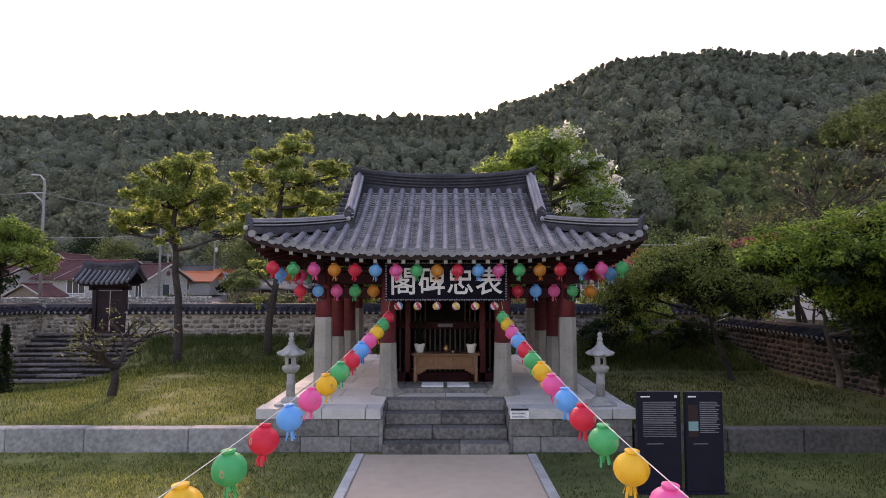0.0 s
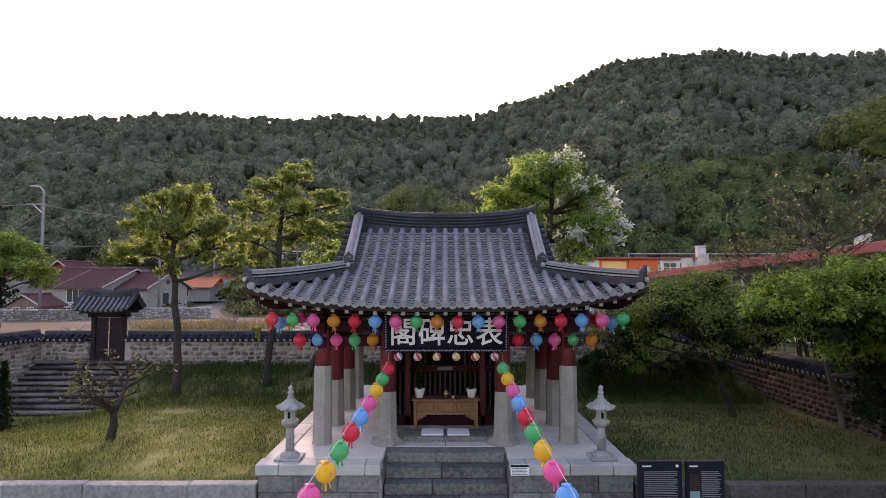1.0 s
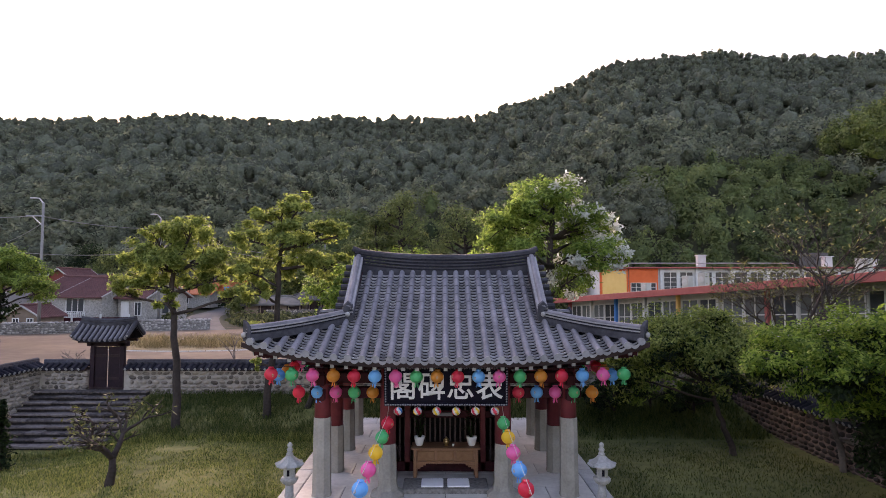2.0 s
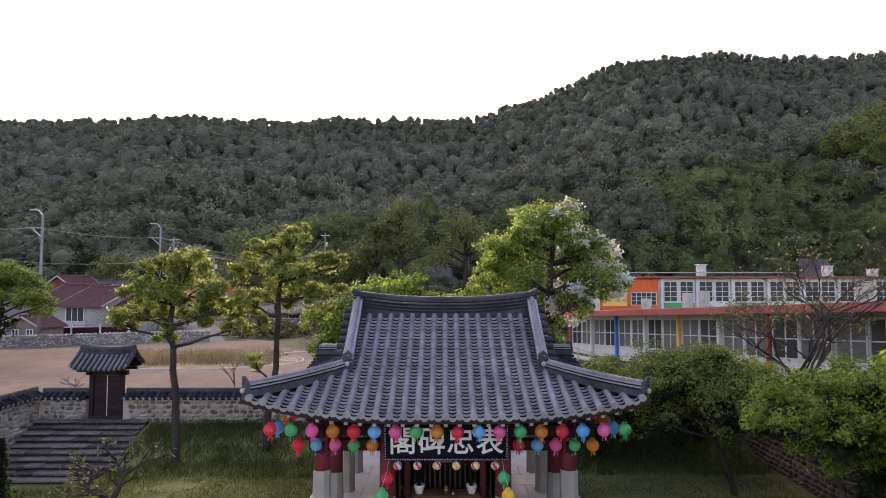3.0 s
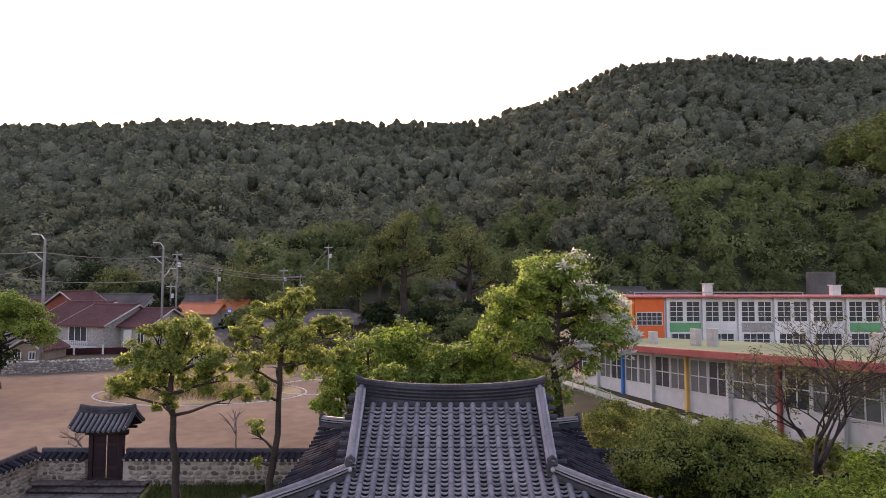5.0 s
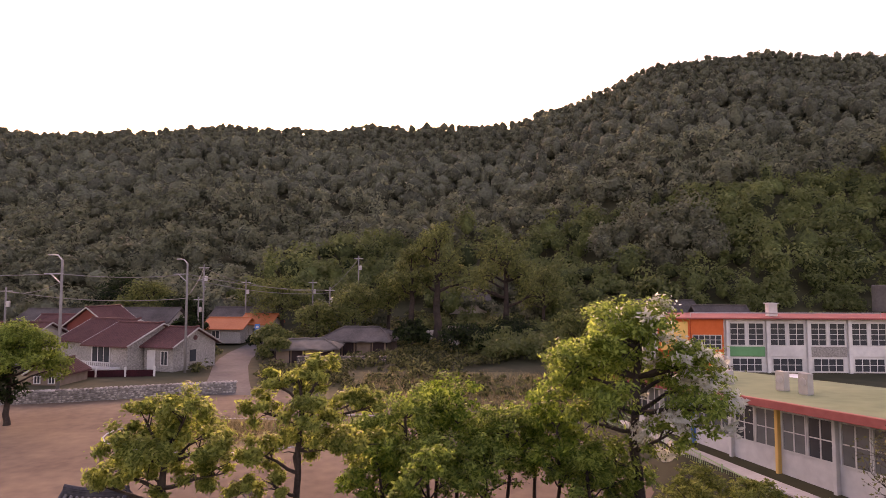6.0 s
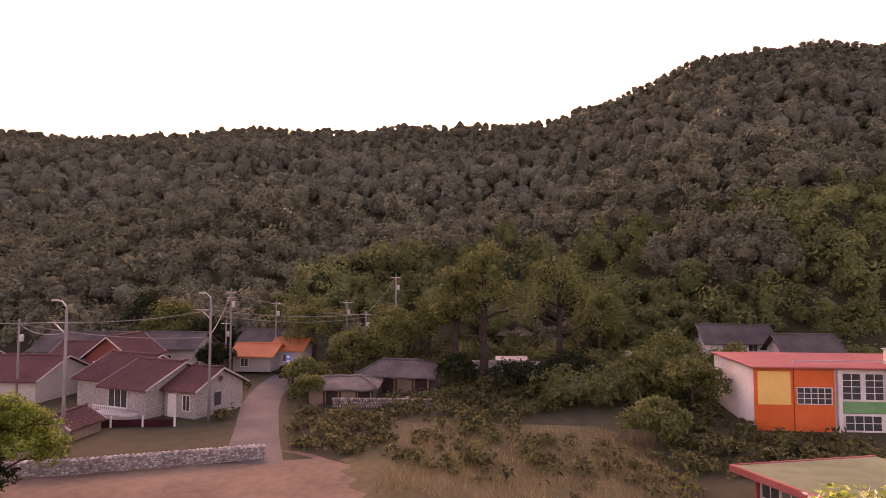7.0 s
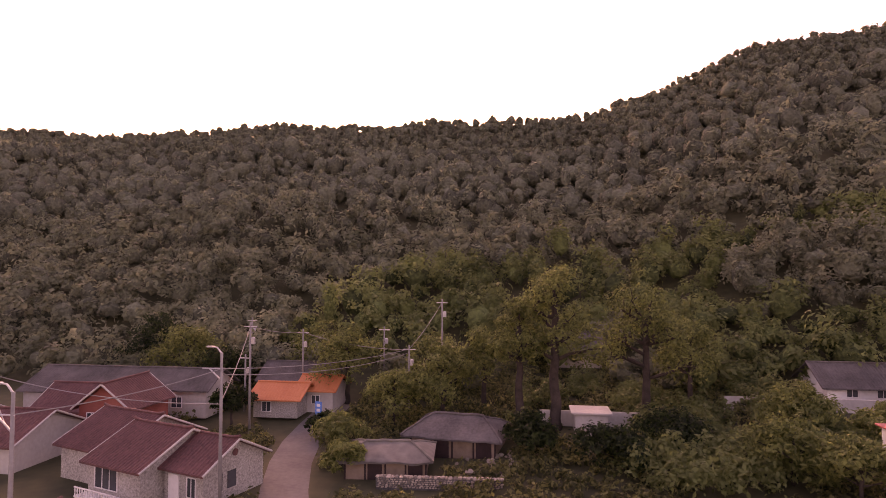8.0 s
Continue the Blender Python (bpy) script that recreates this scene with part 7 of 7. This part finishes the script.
solid("rubble_heap", rubble, M_WALLSTONES, "heap of tumbled field stones beside the old farmhouse", "rubble", kind="stuff")
simple_house("old_hut", -6, 1, 104, 109, 4.6, 7.4, 9.2, M_GREYWALL, M_GREYROOF, "x", "grey-roofed house half hidden by trees", [], 0.6)
simple_house("farmhouse", 23, 31, 92, 98, 3.3, 5.6, 7.4, M_WHITE, M_GREYROOF, "x", "low white farmhouse with a grey tiled roof below the bamboo", [(25.5, 4.2, 1.1, 1.0), (28.5, 4.2, 1.1, 1.0)], 0.7)
simple_house("farmhouse", 29, 35, 84, 89, 2.6, 5.2, 6.9, M_GREYWALL, M_GREYROOF, "x", "low outbuilding with a grey tiled roof", [], 0.6)
solid("roadside_shed", Geo().box(-4.2, -1.2, 81, 83.5, 1.6, 4.0, 0.03).box(-4.6, -0.8, 80.6, 83.9, 4.0, 4.2, 0.03), M_GREYWALL, "small grey concrete shed below the big trees", "shed")
solid("concrete_wall", Geo().box(-7.5, 3.0, 84, 84.25, 1.6, 3.6, 0.03), M_GREYWALL, "low grey concrete block wall", "wall", kind="structure")
solid("concrete_wall", Geo().box(12, 36, 90, 90.25, 2.2, 4.3, 0.03), M_GREYWALL, "long grey concrete garden wall below the hill", "wall", kind="structure")
solid("water_tank", Geo().lathe([(1.9, 6.0), (1.9, 9.6), (1.8, 9.7), (1.7, 9.55)], 28, Matrix.Translation((56.5, 90, 0))), M_ROAD, "round grey concrete water tank on the slope", "water tank", smooth=False)
stone_wall("field_wall", (-31, 46.5), (-20.0, 51.0), 1.0, 1.95, "low white-washed stone wall along the field road", coping=False, mortar=M_OLDSTONE, rest_mat=M_WHITESTONE)
stone_wall("field_wall_west", (-48, 41.5), (-31, 46.5), 1.0, 1.95, "low stone wall along the field road", coping=False, mortar=M_OLDSTONE, rest_mat=M_WHITESTONE)
stone_wall("garden_wall", (-20, 67), (-10.5, 67.5), 1.2, 2.0, "low rubble wall round the old huts", coping=False, mortar=M_KERBDARK)

# ---- poles and wires ----
M_POLE = material("weathered_concrete_pole", (0.15, 0.147, 0.145), (0.25, 0.245, 0.24), 0.9, 6, 6, 0.2)
M_WIRE = material("grey_cable", (0.16, 0.155, 0.15), (0.24, 0.235, 0.23), 0.6, 5, 2, 0)


def street_lamp(x, y, base, top, label, arm=True):
    t = thing("street_lamp" if arm else "utility_pole", label, "street lamp" if arm else "utility pole", pose(x, y, base))
    h = top - base
    part("pole", Geo().lathe([(0.13, -0.3), (0.115, h * 0.5), (0.085, h)], 12), M_POLE, t, smooth=True)
    if arm:
        part("lamp_arm", Geo().tube([(0, 0, h - 0.5), (-0.05, 0, h), (-0.35, 0, h + 0.35), (-0.8, 0, h + 0.4)], [0.07, 0.06, 0.05, 0.05], 8), M_STEEL, t)
        part("lamp_head", Geo().box(-1.1, -0.6, -0.1, 0.1, h + 0.33, h + 0.45, 0.03), M_STEEL, t)
        part("bracket", Geo().tube([(0, 0, h - 1.9), (-0.9, 0, h - 1.1)], 0.05, 6).tube([(-1.4, 0, h - 1.1), (0.1, 0, h - 1.1)], 0.045, 6), M_STEEL, t)
    else:
        part("cross_arm", Geo().box(-0.7, 0.7, -0.05, 0.05, h - 0.5, h - 0.4, 0.01), M_STEEL, t)
        part("transformer", Geo().lathe([(0.2, h - 2.2), (0.22, h - 2.15), (0.22, h - 1.6), (0.1, h - 1.5)], 10, Matrix.Translation((0.3, 0, 0))), M_STEEL, t)


street_lamp(-32.8, 48.2, 1.0, 11.7, "tall pale concrete street lamp pole with a bent arm")
street_lamp(-29.4, 61.3, 1.0, 11.9, "tall pale concrete street lamp pole beside the road")
POLES = [(-21.6, 87.5, 9.4), (-52, 66, 9.5), (-36.5, 80, 12.4), (-36, 93, 10.5), (-19, 95, 14.2), (-27, 98, 10.5), (-41, 88, 8.0), (-48, 104, 11)]
for x, y, z in POLES:
    street_lamp(x, y, ground_height(x, y), z, "pale concrete utility pole in the village", False)


def wire(a, b, sag):
    a, b = Vector(a), Vector(b)
    pts = []
    for k in range(17):
        p = a.lerp(b, k / 16)
        p.z -= sag * 4 * (k / 16) * (1 - k / 16)
        pts.append(p)
    solid("overhead_cable", Geo().tube(pts, 0.034, 4), M_WIRE, "thin overhead cable strung between village poles", "cable", "overhead cables")


wire((-75, 52, 11.2), (-33, 48.2, 10.6), 0.5)
wire((-33, 48.2, 10.6), (-29.4, 61.3, 10.8), 0.3)
wire((-29.4, 61.3, 10.8), (-21.6, 87.5, 9.0), 0.5)
wire((-21.6, 87.5, 9.0), (-19, 95, 13.8), 0.3)
wire((-36.5, 80, 12.0), (-29.4, 61.3, 8.6), 0.4)
wire((-52, 66, 9.1), (-29.4, 61.3, 8.4), 0.6)
wire((-36.5, 80, 12.0), (-36, 93, 10.1), 0.3)
wire((-52, 66, 9.1), (-33, 48.2, 9.9), 0.5)
wire((-29.4, 61.3, 10.4), (-21.6, 87.5, 8.6), 0.7)
wire((-21.6, 87.5, 8.9), (-36, 93, 10.1), 0.5)
f = thing("mesh_fence", "pale green metal fence along the school wing", "fence", pose(7.4, 42.5, 1.05, 0, 3.5, -73.6))
for k in range(14):
    part("post", Geo().box(k * 1.5 - 0.03, k * 1.5 + 0.03, -0.03, 0.03, -0.2, 1.2, 0.005), M_FENCE, f)
rails = Geo()
for z in (0.1, 1.1):
    rails.box(0, 19.5, -0.015, 0.015, z - 0.02, z + 0.02)
part("rail", rails, M_FENCE, f)
wires = Geo()
for k in range(130):
    wires.box(k * 0.15 - 0.006, k * 0.15 + 0.006, -0.006, 0.006, 0.05, 1.15)
tagged(part("wires", wires, M_FENCE, f), kind="stuff")
car = thing("parked_car", "white car parked between the school buildings", "car", pose(22.5, 50.0, 1.6, 0, 0, 20))
body = Geo().grid(12, 8, lambda u, v: (-2.1 + 4.2 * u, (-0.85 + 1.7 * v) * (1 - 0.06 * (2 * u - 1) ** 2), 0.85 + (0.62 * smooth_step(0.12, 0.32, u) * (1 - smooth_step(0.72, 0.97, u))) - 0.2 * abs(2 * v - 1) ** 4))
part("roof_shell", body, M_CERAMIC, car, smooth=True)
part("body", Geo().box(-2.1, 2.1, -0.85, 0.85, 0.3, 0.88, 0.08), M_CERAMIC, car)
for x in (-1.3, 1.3):
    for y in (-0.8, 0.8):
        part("wheel", Geo().lathe([(0.31, -0.1), (0.33, -0.06), (0.33, 0.06), (0.31, 0.1)], 16, Matrix.Translation((x, y, 0.32)) @ Matrix.Rotation(math.pi / 2, 4, "X")), M_CABLE, car)
a, b = Vector((8.2, 42.7, 0)), Vector((13.2, 25.0, 0))
d = (b - a).normalized()
n = Vector((-d.y, d.x, 0))
g = Geo()
for k in range(18):
    u0, u1 = a + d * (k * 1.04), a + d * (k * 1.04 + 1.02)
    v = []
    for q in (u0, u1):
        for s in (-0.35, 0.35):
            w = q + n * s
            v += [(w.x, w.y, ground_height(w.x, w.y) - 0.1), (w.x, w.y, ground_height(w.x, w.y) + 0.07)]
    g.add(v, [(1, 3, 7, 5), (0, 1, 5, 4), (2, 6, 7, 3), (0, 2, 3, 1), (4, 5, 7, 6)])
solid("school_path", g, M_CONCRETE, "narrow pale concrete slab path along the school fence", "path", kind="structure")
